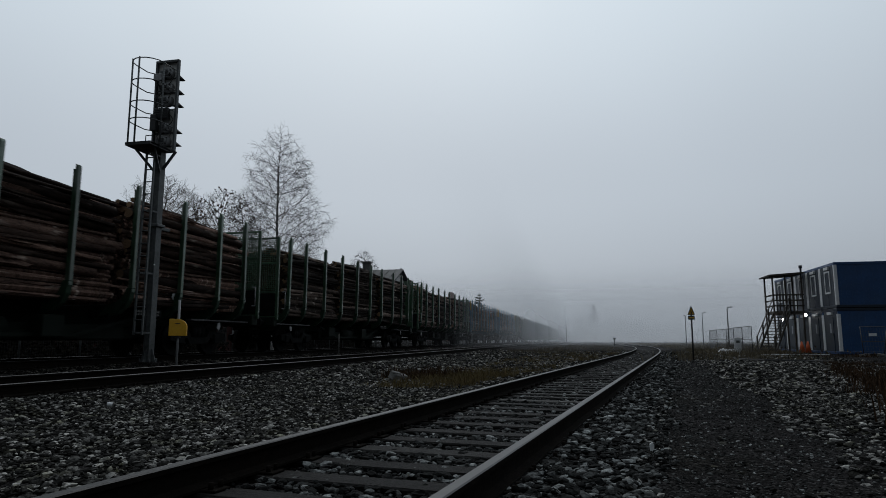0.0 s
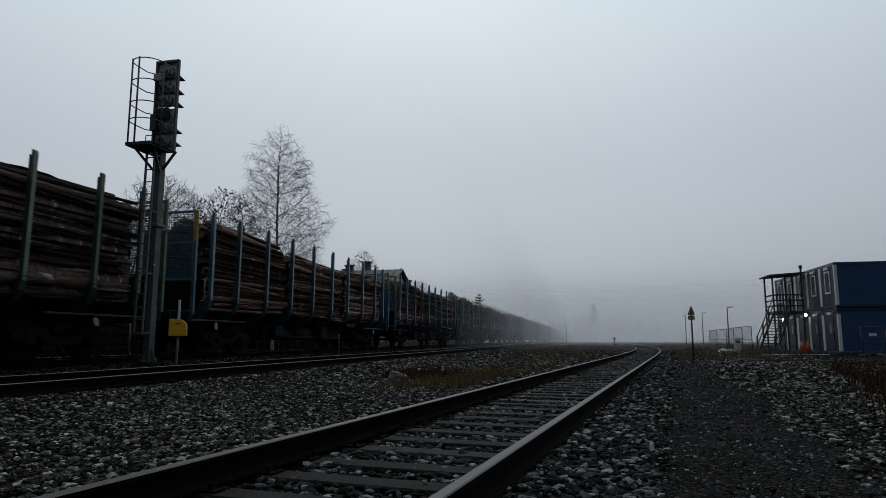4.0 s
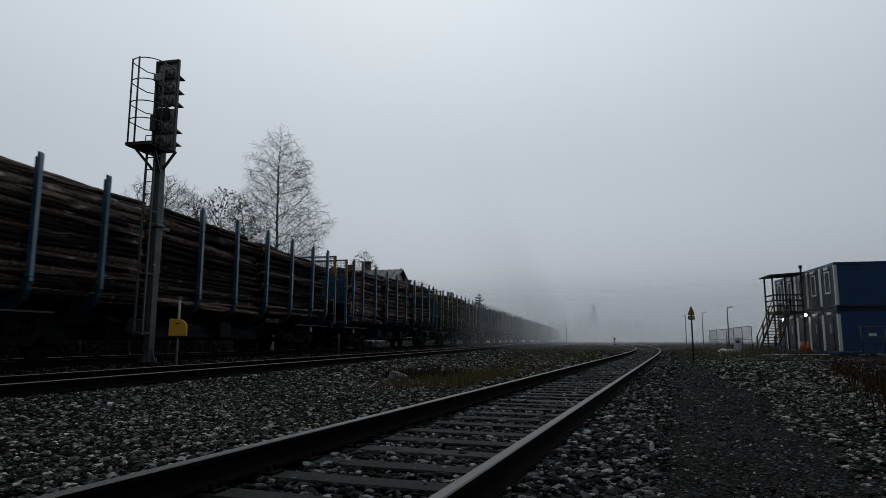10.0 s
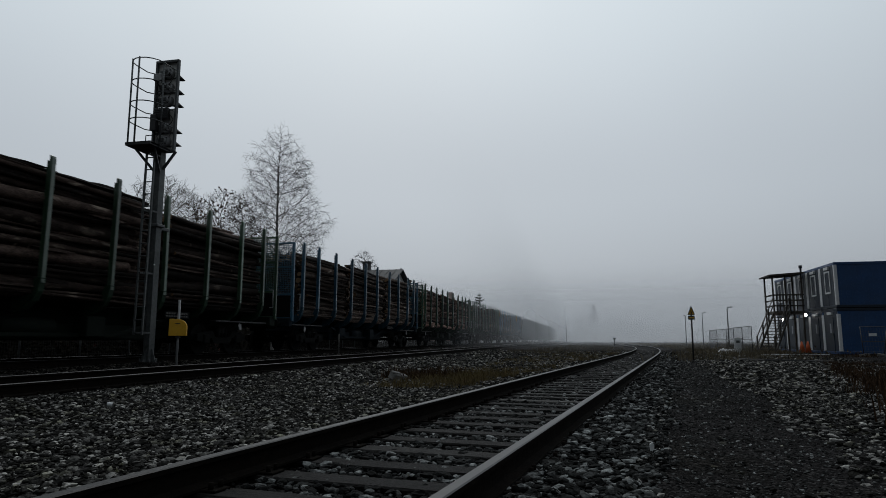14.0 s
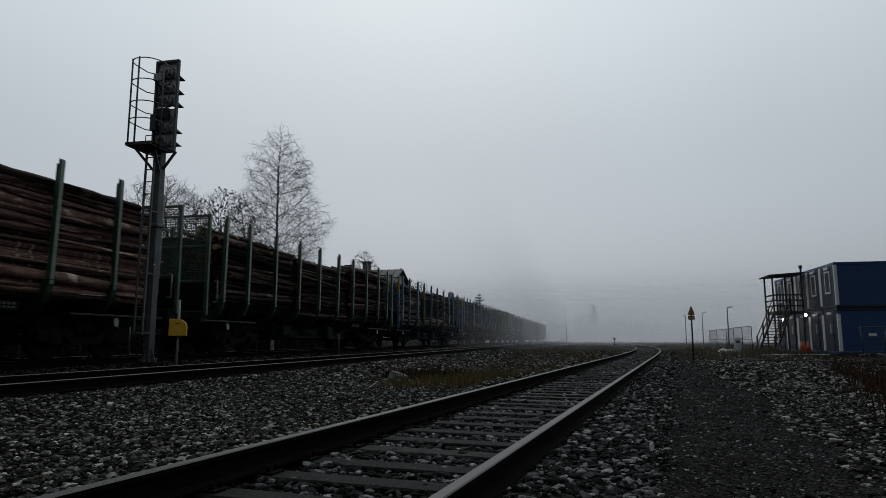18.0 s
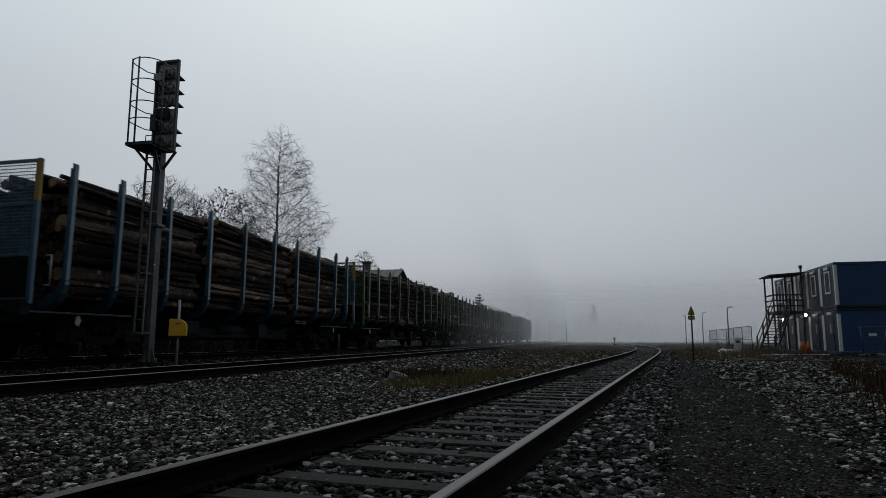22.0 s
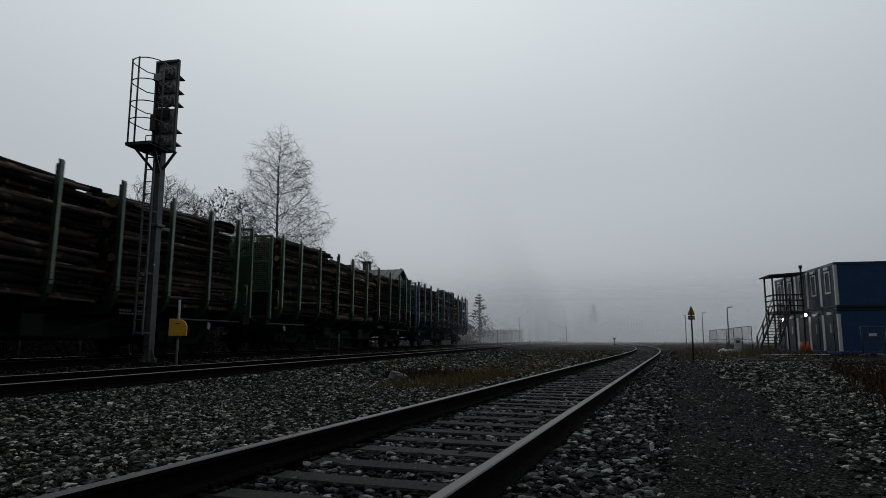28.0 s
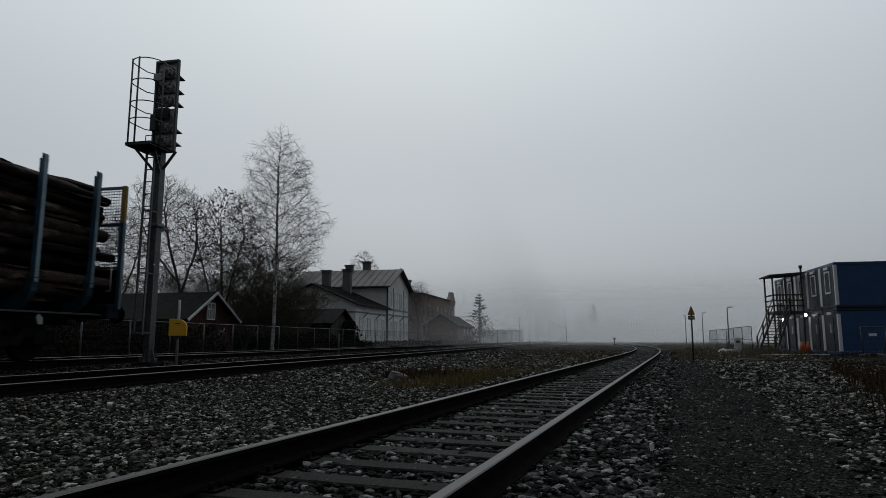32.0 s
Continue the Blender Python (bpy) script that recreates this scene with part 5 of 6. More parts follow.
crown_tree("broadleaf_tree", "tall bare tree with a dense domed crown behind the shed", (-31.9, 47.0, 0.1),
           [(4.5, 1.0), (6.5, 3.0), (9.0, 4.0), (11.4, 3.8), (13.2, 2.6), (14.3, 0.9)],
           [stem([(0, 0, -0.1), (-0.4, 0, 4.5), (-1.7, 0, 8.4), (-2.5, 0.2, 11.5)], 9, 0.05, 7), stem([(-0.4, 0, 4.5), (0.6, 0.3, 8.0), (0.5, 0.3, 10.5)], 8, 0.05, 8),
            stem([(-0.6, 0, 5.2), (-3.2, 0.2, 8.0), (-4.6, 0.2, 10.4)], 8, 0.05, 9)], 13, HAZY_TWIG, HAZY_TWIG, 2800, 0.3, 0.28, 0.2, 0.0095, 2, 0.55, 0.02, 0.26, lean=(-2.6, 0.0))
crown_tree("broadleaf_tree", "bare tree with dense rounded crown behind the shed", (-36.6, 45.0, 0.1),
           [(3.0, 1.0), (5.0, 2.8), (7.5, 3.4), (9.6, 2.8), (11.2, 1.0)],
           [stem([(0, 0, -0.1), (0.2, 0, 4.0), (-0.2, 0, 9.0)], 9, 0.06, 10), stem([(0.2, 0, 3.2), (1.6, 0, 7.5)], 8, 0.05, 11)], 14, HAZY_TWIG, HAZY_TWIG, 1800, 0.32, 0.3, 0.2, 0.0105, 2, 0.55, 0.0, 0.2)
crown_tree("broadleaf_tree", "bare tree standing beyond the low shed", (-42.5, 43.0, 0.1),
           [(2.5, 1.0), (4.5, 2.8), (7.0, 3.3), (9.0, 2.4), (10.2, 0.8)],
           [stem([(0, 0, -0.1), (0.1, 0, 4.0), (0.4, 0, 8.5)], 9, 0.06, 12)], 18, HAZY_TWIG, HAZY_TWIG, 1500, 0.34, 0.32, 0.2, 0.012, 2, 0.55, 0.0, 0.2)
crown_tree("broadleaf_tree", "distant bare tree behind the station house", (-36.8, 104.0, 0.1),
           [(7.0, 0.8), (9.0, 2.0), (12.0, 2.6), (14.2, 2.0), (15.6, 0.6)],
           [stem([(0, 0, -0.1), (0, 0, 7.0), (0.2, 0, 14.0)], 9, 0.06, 13)], 15, TWIG, TWIG, 700, 0.4, 0.4, 0.4, 0.016, 2, 0.8, 0.0, 0.2)
crown_tree("broadleaf_tree", "slender bare tree beside the brick house", (-24.2, 92.0, 0.1),
           [(2.0, 0.8), (4.0, 2.2), (6.2, 2.9), (8.0, 2.2), (9.2, 0.7)],
           [stem([(0, 0, -0.1), (0.2, 0, 3.0), (-0.5, 0, 6.5)], 8, 0.06, 14), stem([(0.2, 0, 2.4), (1.2, 0, 5.5)], 8, 0.05, 15), stem([(0.1, 0, 2.0), (-1.6, 0, 5.0)], 8, 0.05, 16)],
           16, TWIG, TWIG, 900, 0.36, 0.36, 0.25, 0.014, 2, 0.6, 0.0, 0.13)


def evergreen(name, label, place, height, width, seed, count):
    rng = random.Random(seed)
    tr = thing(name, label, "shrub", pose(*place))
    segs, pts = [], []
    p = Vector((0, 0, 0))
    segs.append((p, Vector((0, 0, height)), 0.12, 0.02))
    for i in range(count):
        u = rng.random() ** 1.2
        a = rng.uniform(0, 6.283)
        r = width * (1 - u) ** 0.7 * rng.uniform(0.35, 1.05) * (1 + 0.25 * noise.noise((math.cos(a) * 2, math.sin(a) * 2, u * 4 + seed)))
        c = Vector((r * math.cos(a), r * math.sin(a), 0.15 + u * height * 0.97))
        for _ in range(9):
            pts.append(c + Vector((rng.gauss(0, 0.2), rng.gauss(0, 0.2), rng.gauss(0, 0.2))))
        if i % 6 == 0:
            segs.append((Vector((0, 0, c.z * 0.9)), c, 0.03, 0.008))
    me = tube_tree(segs)
    me.materials.append(TWIG)
    part("trunk", me, None, tr)
    part("crown", leaf_mesh("needles", pts, 0.2, rng, NEEDLE, True), None, tr)
    return tr


evergreen("evergreen_shrub", "low rounded dark shrub beside the dark outbuilding", (-20.2, 53.5, 0.1), 1.9, 0.8, 23, 350)
evergreen("evergreen_shrub", "dark evergreen shrub near the station house", (-28.0, 50.0, 0.1), 4.0, 2.6, 24, 1300)
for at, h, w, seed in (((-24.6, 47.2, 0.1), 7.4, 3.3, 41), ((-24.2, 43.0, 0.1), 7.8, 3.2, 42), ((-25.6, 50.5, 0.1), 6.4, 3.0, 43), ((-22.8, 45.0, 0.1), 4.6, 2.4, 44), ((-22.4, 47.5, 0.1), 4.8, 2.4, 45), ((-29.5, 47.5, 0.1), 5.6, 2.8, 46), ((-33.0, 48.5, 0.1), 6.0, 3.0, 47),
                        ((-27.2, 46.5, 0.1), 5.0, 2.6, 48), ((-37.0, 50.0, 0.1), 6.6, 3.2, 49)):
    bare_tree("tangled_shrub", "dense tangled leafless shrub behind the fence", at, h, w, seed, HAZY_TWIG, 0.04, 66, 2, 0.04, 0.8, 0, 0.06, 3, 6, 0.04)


def thicket():
    """Dark undergrowth that closes the view below the wagons."""
    rng = random.Random(77)
    pts = []
    for _ in range(26000):
        u = rng.random()
        y = 2 + 70 * u
        x = -39 - 3.0 * math.sin(u * 9) + rng.gauss(0, 1.2)
        h = 3.0 + 1.2 * noise.noise((u * 14, 3, 1))
        pts.append(Vector((x, y, 0.1 + h * rng.random() ** 1.4)))
    brush = []
    for _ in range(9000):
        y = 50 + 62 * rng.random()
        x = -18.6 - 1.6 * rng.random()
        brush.append(Vector((x, y, 0.1 + (0.55 + 0.35 * noise.noise((y * 0.4, x, 3))) * rng.random() ** 1.2)))
    for _ in range(26000):
        u = rng.random()
        y = 9 + 41 * u
        x = -19.2 - 3.6 * rng.random() - (0.5 if y < 34 else 0)
        h = 1.0 + 0.5 * noise.noise((u * 20, x * 0.5, 7)) + (0.5 if y < 33 else -0.45 if y < 42 else 0)
        if not 33.5 < y < 42:
            brush.append(Vector((x, y, 0.1 + h * rng.random() ** 1.3)))
    ob = part("undergrowth", leaf_mesh("undergrowth", brush, 0.13, rng, BRUSH, True), None)
    tagged(ob, "shade-dark withered brush along the wire fence", "undergrowth", kind="stuff")
    ob = part("undergrowth", leaf_mesh("undergrowth", pts, 0.24, rng, NEEDLE, True), None)
    tagged(ob, "dark tangled undergrowth beyond the fence", "undergrowth", kind="stuff")


thicket()


def spruce(place, height, seed):
    rng = random.Random(seed)
    tr = thing("larch_tree", "grey drooping conifer standing in the fog", "tree", pose(*place))
    segs, pts = [(Vector((0, 0, 0)), Vector((0, 0, height)), 0.18, 0.02)], []
    z = 1.2
    while z < height - 0.2:
        n = 5
        r = (height - z) * 0.44 + 0.12
        for i in range(n):
            a = rng.uniform(0, 6.283)
            l = r * rng.uniform(0.75, 1.15)
            p = Vector((0, 0, z))
            d = Vector((math.cos(a), math.sin(a), 0.15))
            q = p + d * l * 0.5
            e = q + Vector((math.cos(a), math.sin(a), 0.35)) * l * 0.5
            segs += [(p, q, 0.035, 0.025), (q, e, 0.025, 0.01)]
            for j in range(9):
                c = p.lerp(q, j / 9) if j < 4 else q.lerp(e, (j - 4) / 5)
                t = c + Vector((rng.gauss(0, 0.05 + 0.11 * r), rng.gauss(0, 0.05 + 0.11 * r), -rng.uniform(0.05, 0.1 + 0.14 * r)))
                segs.append((c, t, 0.014, 0.006))
                pts += [c.lerp(t, rng.random()) for _ in range(4)]
        z += 0.5
    me = tube_tree(segs)
    me.materials.append(TWIG)
    part("trunk", me, None, tr)
    part("needles", leaf_mesh("needles", pts, 0.2, rng, NEEDLE), None, tr)


spruce((-19.0, 116.0, 0.1), 9.2, 31)


# ---- houses ----
def window(parent, at, turn, w, h, frame_mat, pane_mat, cross=True):
    """A framed window; its face looks along local -y."""
    bm = bmesh.new()
    t = 0.09
    box(bm, -w / 2 - t, -0.04, -t, -w / 2, 0.06, h + t)
    box(bm, w / 2, -0.04, -t, w / 2 + t, 0.06, h + t)
    box(bm, -w / 2, -0.04, h, w / 2, 0.06, h + t)
    box(bm, -w / 2, -0.06, -t, w / 2, 0.06, 0)
    if cross:
        box(bm, -0.025, -0.02, 0, 0.025, 0.04, h)
        box(bm, -w / 2, -0.018, h * 0.62, -0.025, 0.038, h * 0.62 + 0.05)
        box(bm, 0.025, -0.018, h * 0.62, w / 2, 0.038, h * 0.62 + 0.05)
    wn = part("window", bm, frame_mat, parent, m=pose(*at, 0, 0, turn))
    part("pane", boxed(-w / 2, 0.0, 0, w / 2, 0.015, h), pane_mat, wn)
    return wn


def roof_slab(bm, a, b, c, d, t):
    """A slab t thick below the four corners."""
    top = [bm.verts.new(p) for p in (a, b, c, d)]
    low = [bm.verts.new(Vector(p) - Vector((0, 0, t))) for p in (a, b, c, d)]
    fs = [bm.faces.new(top), bm.faces.new(low[::-1])] + [bm.faces.new((top[i], low[i], low[(i + 1) % 4], top[(i + 1) % 4])) for i in range(4)]
    bmesh.ops.recalc_face_normals(bm, faces=fs)


def gable_body(bm, x0, y0, x1, y1, z0, eave, ridge, along):
    if along == "y":
        prism(bm, [(x0, z0), (x1, z0), (x1, eave), ((x0 + x1) / 2, ridge), (x0, eave)], "y", y0, y1)
    else:
        prism(bm, [(y0, z0), (y1, z0), (y1, eave), ((y0 + y1) / 2, ridge), (y0, eave)], "x", x0, x1)


def gable_roof(parent, x0, y0, x1, y1, eave, ridge, along, mat, over=0.45, t=0.14, seams=0.0):
    lift = 0.05 + t
    if along == "y":
        mx, half = (x0 + x1) / 2, (x1 - x0) / 2
        k = (ridge - eave) / half
        slabs = [[(mx, y0 - over, ridge + lift), (mx, y1 + over, ridge + lift), (s, y1 + over, eave - k * over + lift), (s, y0 - over, eave - k * over + lift)] for s in (x0 - over, x1 + over)]
    else:
        my, half = (y0 + y1) / 2, (y1 - y0) / 2
        k = (ridge - eave) / half
        slabs = [[(x0 - over, my, ridge + lift), (x1 + over, my, ridge + lift), (x1 + over, s, eave - k * over + lift), (x0 - over, s, eave - k * over + lift)] for s in (y0 - over, y1 + over)]
    for sl in slabs:
        bm = bmesh.new()
        roof_slab(bm, *sl, t)
        r = part("roof", bm, mat, parent)
        if seams:
            a, b, c, d = (Vector(p) for p in sl)
            n = int((b - a).length / seams)
            bm = bmesh.new()
            for i in range(1, n):
                p, q = a.lerp(b, i / n), d.lerp(c, i / n)
                beam(bm, p + Vector((0, 0, 0.02)), q + Vector((0, 0, 0.02)), 0.04, 0.06)
            part("roof_seam", bm, mat, r)


def build_shed():
    sh = thing("red_shed", "low red wooden shed with white trim behind the fence", "shed")
    x1, y0, y1 = -24.0, 35.6, 41.0
    bm = bmesh.new()
    gable_body(bm, -34.0, y0, x1, y1, 0.05, 2.15, 3.75, "x")
    wall = part("wall", bm, RED_WOOD, sh)
    for i in range(27):
        y = y0 + 0.1 + i * 0.2
        top = 3.7 - abs(y - (y0 + y1) / 2) * 0.59
        bm = bmesh.new()
        box(bm, x1 + 0.001, y - 0.08, 0.1, x1 + 0.025, y + 0.08, top)
        part("board", bm, RED_WOOD, wall)
    gable_roof(sh, -34.0, y0, x1, y1, 2.15, 3.75, "x", ROOF_FELT, 0.4)
    for s, e in ((y0 - 0.4, 1), (y1 + 0.4, -1)):
        part("bargeboard", beamed((x1 + 0.42, s, 2.02), (x1 + 0.42, (y0 + y1) / 2, 3.86), 0.05, 0.16), WHITE, sh, "white bargeboard")
    window(sh, (x1 + 0.05, 38.2, 2.2), 90, 0.75, 0.95, WHITE, PANE)
    window(sh, (x1 + 0.05, 39.6, 0.7), 90, 0.9, 0.9, WOOD, PANE)
    scrawl = bmesh.new()
    for ya, za, yb, zb in ((36.1, 0.6, 36.2, 1.5), (36.2, 1.45, 36.9, 1.5), (36.5, 0.7, 36.9, 1.3), (36.9, 1.3, 37.2, 0.6), (37.2, 0.6, 37.5, 1.4), (37.5, 1.4, 37.7, 0.8)):
        beam(scrawl, (x1 + 0.04, ya, za), (x1 + 0.04, yb, zb), 0.02, 0.07)
    part("paint_scrawl", scrawl, CONCRETE, wall, "pale unreadable painted scrawl")


build_shed()


def build_outbuilding():
    ob = thing("dark_outbuilding", "low dark wooden outbuilding with felt roof behind the fence", "shed")
    x0, x1, y0, y1 = -28.0, -20.8, 50.8, 55.4
    bm = bmesh.new()
    gable_body(bm, x0, y0, x1, y1, 0.05, 2.2, 3.3, "x")
    wall = part("wall", bm, WOOD, ob, "dark weathered board wall")
    for i in range(36):
        part("board", boxed(x0 + 0.1 + i * 0.2, y0 - 0.024, 0.1, x0 + 0.26 + i * 0.2, y0 - 0.001, 2.15), WOOD, wall)
    for i in range(22):
        y = y0 + 0.1 + i * 0.205
        part("board", boxed(x1 + 0.001, y, 0.1, x1 + 0.024, y + 0.165, 3.2 - abs(y + 0.08 - (y0 + y1) / 2) * 0.47), WOOD, wall)
    gable_roof(ob, x0, y0, x1, y1, 2.2, 3.3, "x", ROOF_FELT, 0.4)
    bm = bmesh.new()
    box(bm, x1 + 0.02, 52.4, 0.1, x1 + 0.07, 53.6, 2.0, 0.01)
    dr = part("door", bm, WOOD, ob, "plain board door")
    part("handle", rods([((x1 + 0.09, 53.4, 0.95), (x1 + 0.09, 53.4, 1.15))], 0.015, 6), DARK_STEEL, dr)


build_outbuilding()


def chimney(parent, x, y, z0, z1, w=0.5):
    bm = bmesh.new()
    box(bm, x - w, y - w * 0.7, z0, x + w, y + w * 0.7, z1 - 0.25)
    box(bm, x - w - 0.08, y - w * 0.7 - 0.08, z1 - 0.25, x + w + 0.08, y + w * 0.7 + 0.08, z1 - 0.12)
    box(bm, x - w - 0.16, y - w * 0.7 - 0.16, z1 - 0.05, x + w + 0.16, y + w * 0.7 + 0.16, z1)
    for sx in (-w, w - 0.08):
        box(bm, x + sx, y - 0.1, z1 - 0.12, x + sx + 0.08, y + 0.1, z1 - 0.05)
    part("chimney", bm, PALE_BRICK if w < 0.38 else CHIMNEY, parent, "grey rendered chimney with a flat cap")


def build_station():
    st = thing("station_house", "pale two-storey wooden station house with grey tin roofs", "house")
    bm = bmesh.new()
    gable_body(bm, -33.5, 70.0, -22.0, 79.0, 0.1, 6.9, 9.0, "x")
    upper = part("wall", bm, PALE_WALL, st, "pale boarded walls")
    gable_roof(st, -33.5, 70.0, -22.0, 79.0, 6.9, 9.0, "x", ROOF_TIN, 0.6, seams=0.8)
    bm = bmesh.new()
    gable_body(bm, -31.0, 60.0, -22.02, 70.0, 0.1, 4.3, 6.2, "y")
    wing = part("wall", bm, PALE_WALL, st, "pale boarded walls")
    gable_roof(st, -31.0, 60.0, -22.02, 69.9, 4.3, 6.2, "y", ROOF_FELT, 0.5, seams=0.8)
    # horizontal boards on the two sides that face the yard
    bm = bmesh.new()
    for z in [0.5 + 0.28 * i for i in range(22)]:
        box(bm, -22.0, 70.05, z, -21.97, 78.95, z + 0.22)
        if z < 4.0:
            box(bm, -22.02, 60.05, z, -21.99, 69.95, z + 0.22)
        if z > 4.3:
            box(bm, -33.4, 69.97, z, -22.05, 70.0, z + 0.22)
        box(bm, -30.9, 59.97, z, -22.1, 60.0, min(z + 0.22, 4.3)) if z < 4.1 else None
    part("boarding", bm, PALE_WALL, upper)["kind"] = "stuff"
    for y in (71.2, 73.5, 75.4, 77.8):
        window(st, (-21.95, y, 4.5), 90, 0.85, 1.7, WHITE, PALE_PANE)
        window(st, (-21.95, y, 1.2), 90, 0.85, 1.7, WHITE, PALE_PANE)
    for y in (61.6, 64.0, 66.3, 68.5):
        window(st, (-21.96, y, 1.2), 90, 0.9, 1.8, WHITE, PALE_PANE)
    for x in (-24.2, -27.0):
        window(st, (x, 59.95, 1.2), 0, 0.9, 1.8, WHITE, PALE_PANE)
    bm = bmesh.new()
    rod(bm, (-26.5, 59.9, 4.9), (-26.5, 60.05, 4.9), 0.3, n=20)
    part("round_window", bm, PANE, st, "dark round gable window")
    for z in (0.55, 3.55, 4.15):
        part("trim", boxed(-21.99, 69.9, z, -21.92, 79.1, z + 0.16), TRIM_GREY, st, "dark grey trim board")
    part("trim", boxed(-22.0, 59.9, 3.45, -21.95, 69.9, 3.6), TRIM_GREY, st, "dark grey trim board")
    part("trim", boxed(-31.0, 59.9, 3.45, -22.1, 59.96, 3.6), TRIM_GREY, st, "dark grey trim board")
    part("trim", boxed(-33.4, 69.92, 6.62, -22.1, 69.97, 6.8), TRIM_GREY, st, "dark grey trim board")
    part("finial", boxed(-21.75, 74.4, 8.7, -21.6, 74.6, 9.3, 0.02), TRIM_GREY, st)
    for y in (70.0, 72.4, 76.6, 79.0):
        part("corner_board", boxed(-22.0, y - 0.1, 0.3, -21.93, y + 0.1, 6.8), TRIM_GREY, st)
    for y in (62, 66, 70.6, 75, 78.6):
        part("eaves_bracket", beamed((-21.95, y, 3.0), (-21.4, y, 3.5), 0.08, 0.08), WOOD, st)
    part("drainpipe", rods([((-21.85, 69.85, 0.2), (-21.85, 69.85, 6.7))], 0.06, 8), DARK_STEEL, st)
    chimney(st, -27.2, 65.0, 5.8, 8.2, 0.42)
    chimney(st, -25.6, 67.0, 5.6, 8.5, 0.44)
    chimney(st, -26.5, 76.0, 8.6, 10.4, 0.45)
    chimney(st, -28.4, 75.0, 8.6, 9.9, 0.42)
    part("platform_step", boxed(-22.0, 60, 0.1, -20.6, 79, 0.35, 0.03), CONCRETE, st)


build_station()


def build_far_houses():
    br = thing("brick_house", "dull red brick house with hipped roof in the mist", "house")
    part("wall", boxed(-36, 93, 0.1, -24, 118, 7.7), BRICK, br)
    bm = bmesh.new()
    a = [(-36.5, 92.5, 7.7), (-23.5, 92.5, 7.7), (-23.5, 118.5, 7.7), (-36.5, 118.5, 7.7)]
    t = [(-30, 99, 9.4), (-30, 112, 9.4)]
    va = [bm.verts.new(p) for p in a]
    vt = [bm.verts.new(p) for p in t]
    for f in ((va[0], va[1], vt[0]), (va[1], va[2], vt[1], vt[0]), (va[2], va[3], vt[1]), (va[3], va[0], vt[0], vt[1]), (va[3], va[2], va[1], va[0])):
        bm.faces.new(f)
    part("roof", bm, ROOF_TIN, br)
    prism_bm = bmesh.new()
    prism(prism_bm, [(113.2, 7.0), (117.8, 7.0), (117.8, 8.0), (116.8, 8.6), (116.4, 9.3), (114.6, 9.3), (114.2, 8.6), (113.2, 8.0)], "x", -24.4, -23.8)
    part("gable_front", prism_bm, PALE_BRICK, br)
    chimney(br, -27, 97, 8.2, 10.0, 0.35)
    for y in range(95, 118, 3):
        for z in (1.3, 4.6):
            window(br, (-23.96, y, z), 90, 1.0, 1.6, ROOF_TIN, PANE)
    sm = thing("brick_outhouse", "low dark brick outhouse with a pitched roof", "house")
    bm = bmesh.new()
    gable_body(bm, -24.5, 98, -19.6, 112, 0.1, 3.0, 4.6, "y")
    part("wall", bm, BRICK, sm)
    gable_roof(sm, -24.5, 98, -19.6, 112, 3.0, 4.6, "y", ROOF_FELT, 0.4)
    for y in (104, 107, 110):
        window(sm, (-19.55, y, 1.6), 90, 0.9, 0.9, WHITE, PALE_PANE)
    wh = thing("warehouse", "long pale warehouse with a white hipped roof", "warehouse")
    part("wall", boxed(-40, 160, 0.1, -18, 186, 3.3), WHITE, wh)
    bm = bmesh.new()
    va = [bm.verts.new(p) for p in ((-40.6, 159.4, 3.3), (-17.4, 159.4, 3.3), (-17.4, 186.6, 3.3), (-40.6, 186.6, 3.3))]
    vt = [bm.verts.new(p) for p in ((-36.0, 172, 6.9), (-26.0, 172, 6.9))]
    for f in ((va[0], va[1], vt[1], vt[0]), (va[1], va[2], vt[1]), (va[2], va[3], vt[0], vt[1]), (va[3], va[0], vt[0]), (va[3], va[2], va[1], va[0])):
        bm.faces.new(f)
    part("roof", bm, material("pale roof sheet", (0.36, 0.37, 0.38), (0.48, 0.49, 0.5), 0.6, 0.5, 0.03), wh, "pale sheet roof")
    part("roof_ridge", beamed((-36.0, 172, 6.92), (-26.0, 172, 6.92), 0.3, 0.12), ROOF_TIN, wh)
    for i in range(8):
        window(wh, (-38.5 + 2.6 * i, 159.94, 1.7), 0, 1.5, 1.0, DARK_STEEL, PANE)
    pf = thing("picket_fence", "pale picket fence by the warehouse", "fence")
    pm = mesh_of("picket", boxed(-0.02, -0.06, 0, 0.02, 0.06, 1.9), WHITE)
    for i in range(120):
        part("picket", pm, None, pf, m=pose(-18.2, 122 + i * 0.3, 0.1))
    part("rail", boxed(-18.26, 122, 0.5, -18.22, 158, 0.6), WHITE, pf)
    part("rail", boxed(-18.26, 122, 1.3, -18.22, 158, 1.4), WHITE, pf)


build_far_houses()


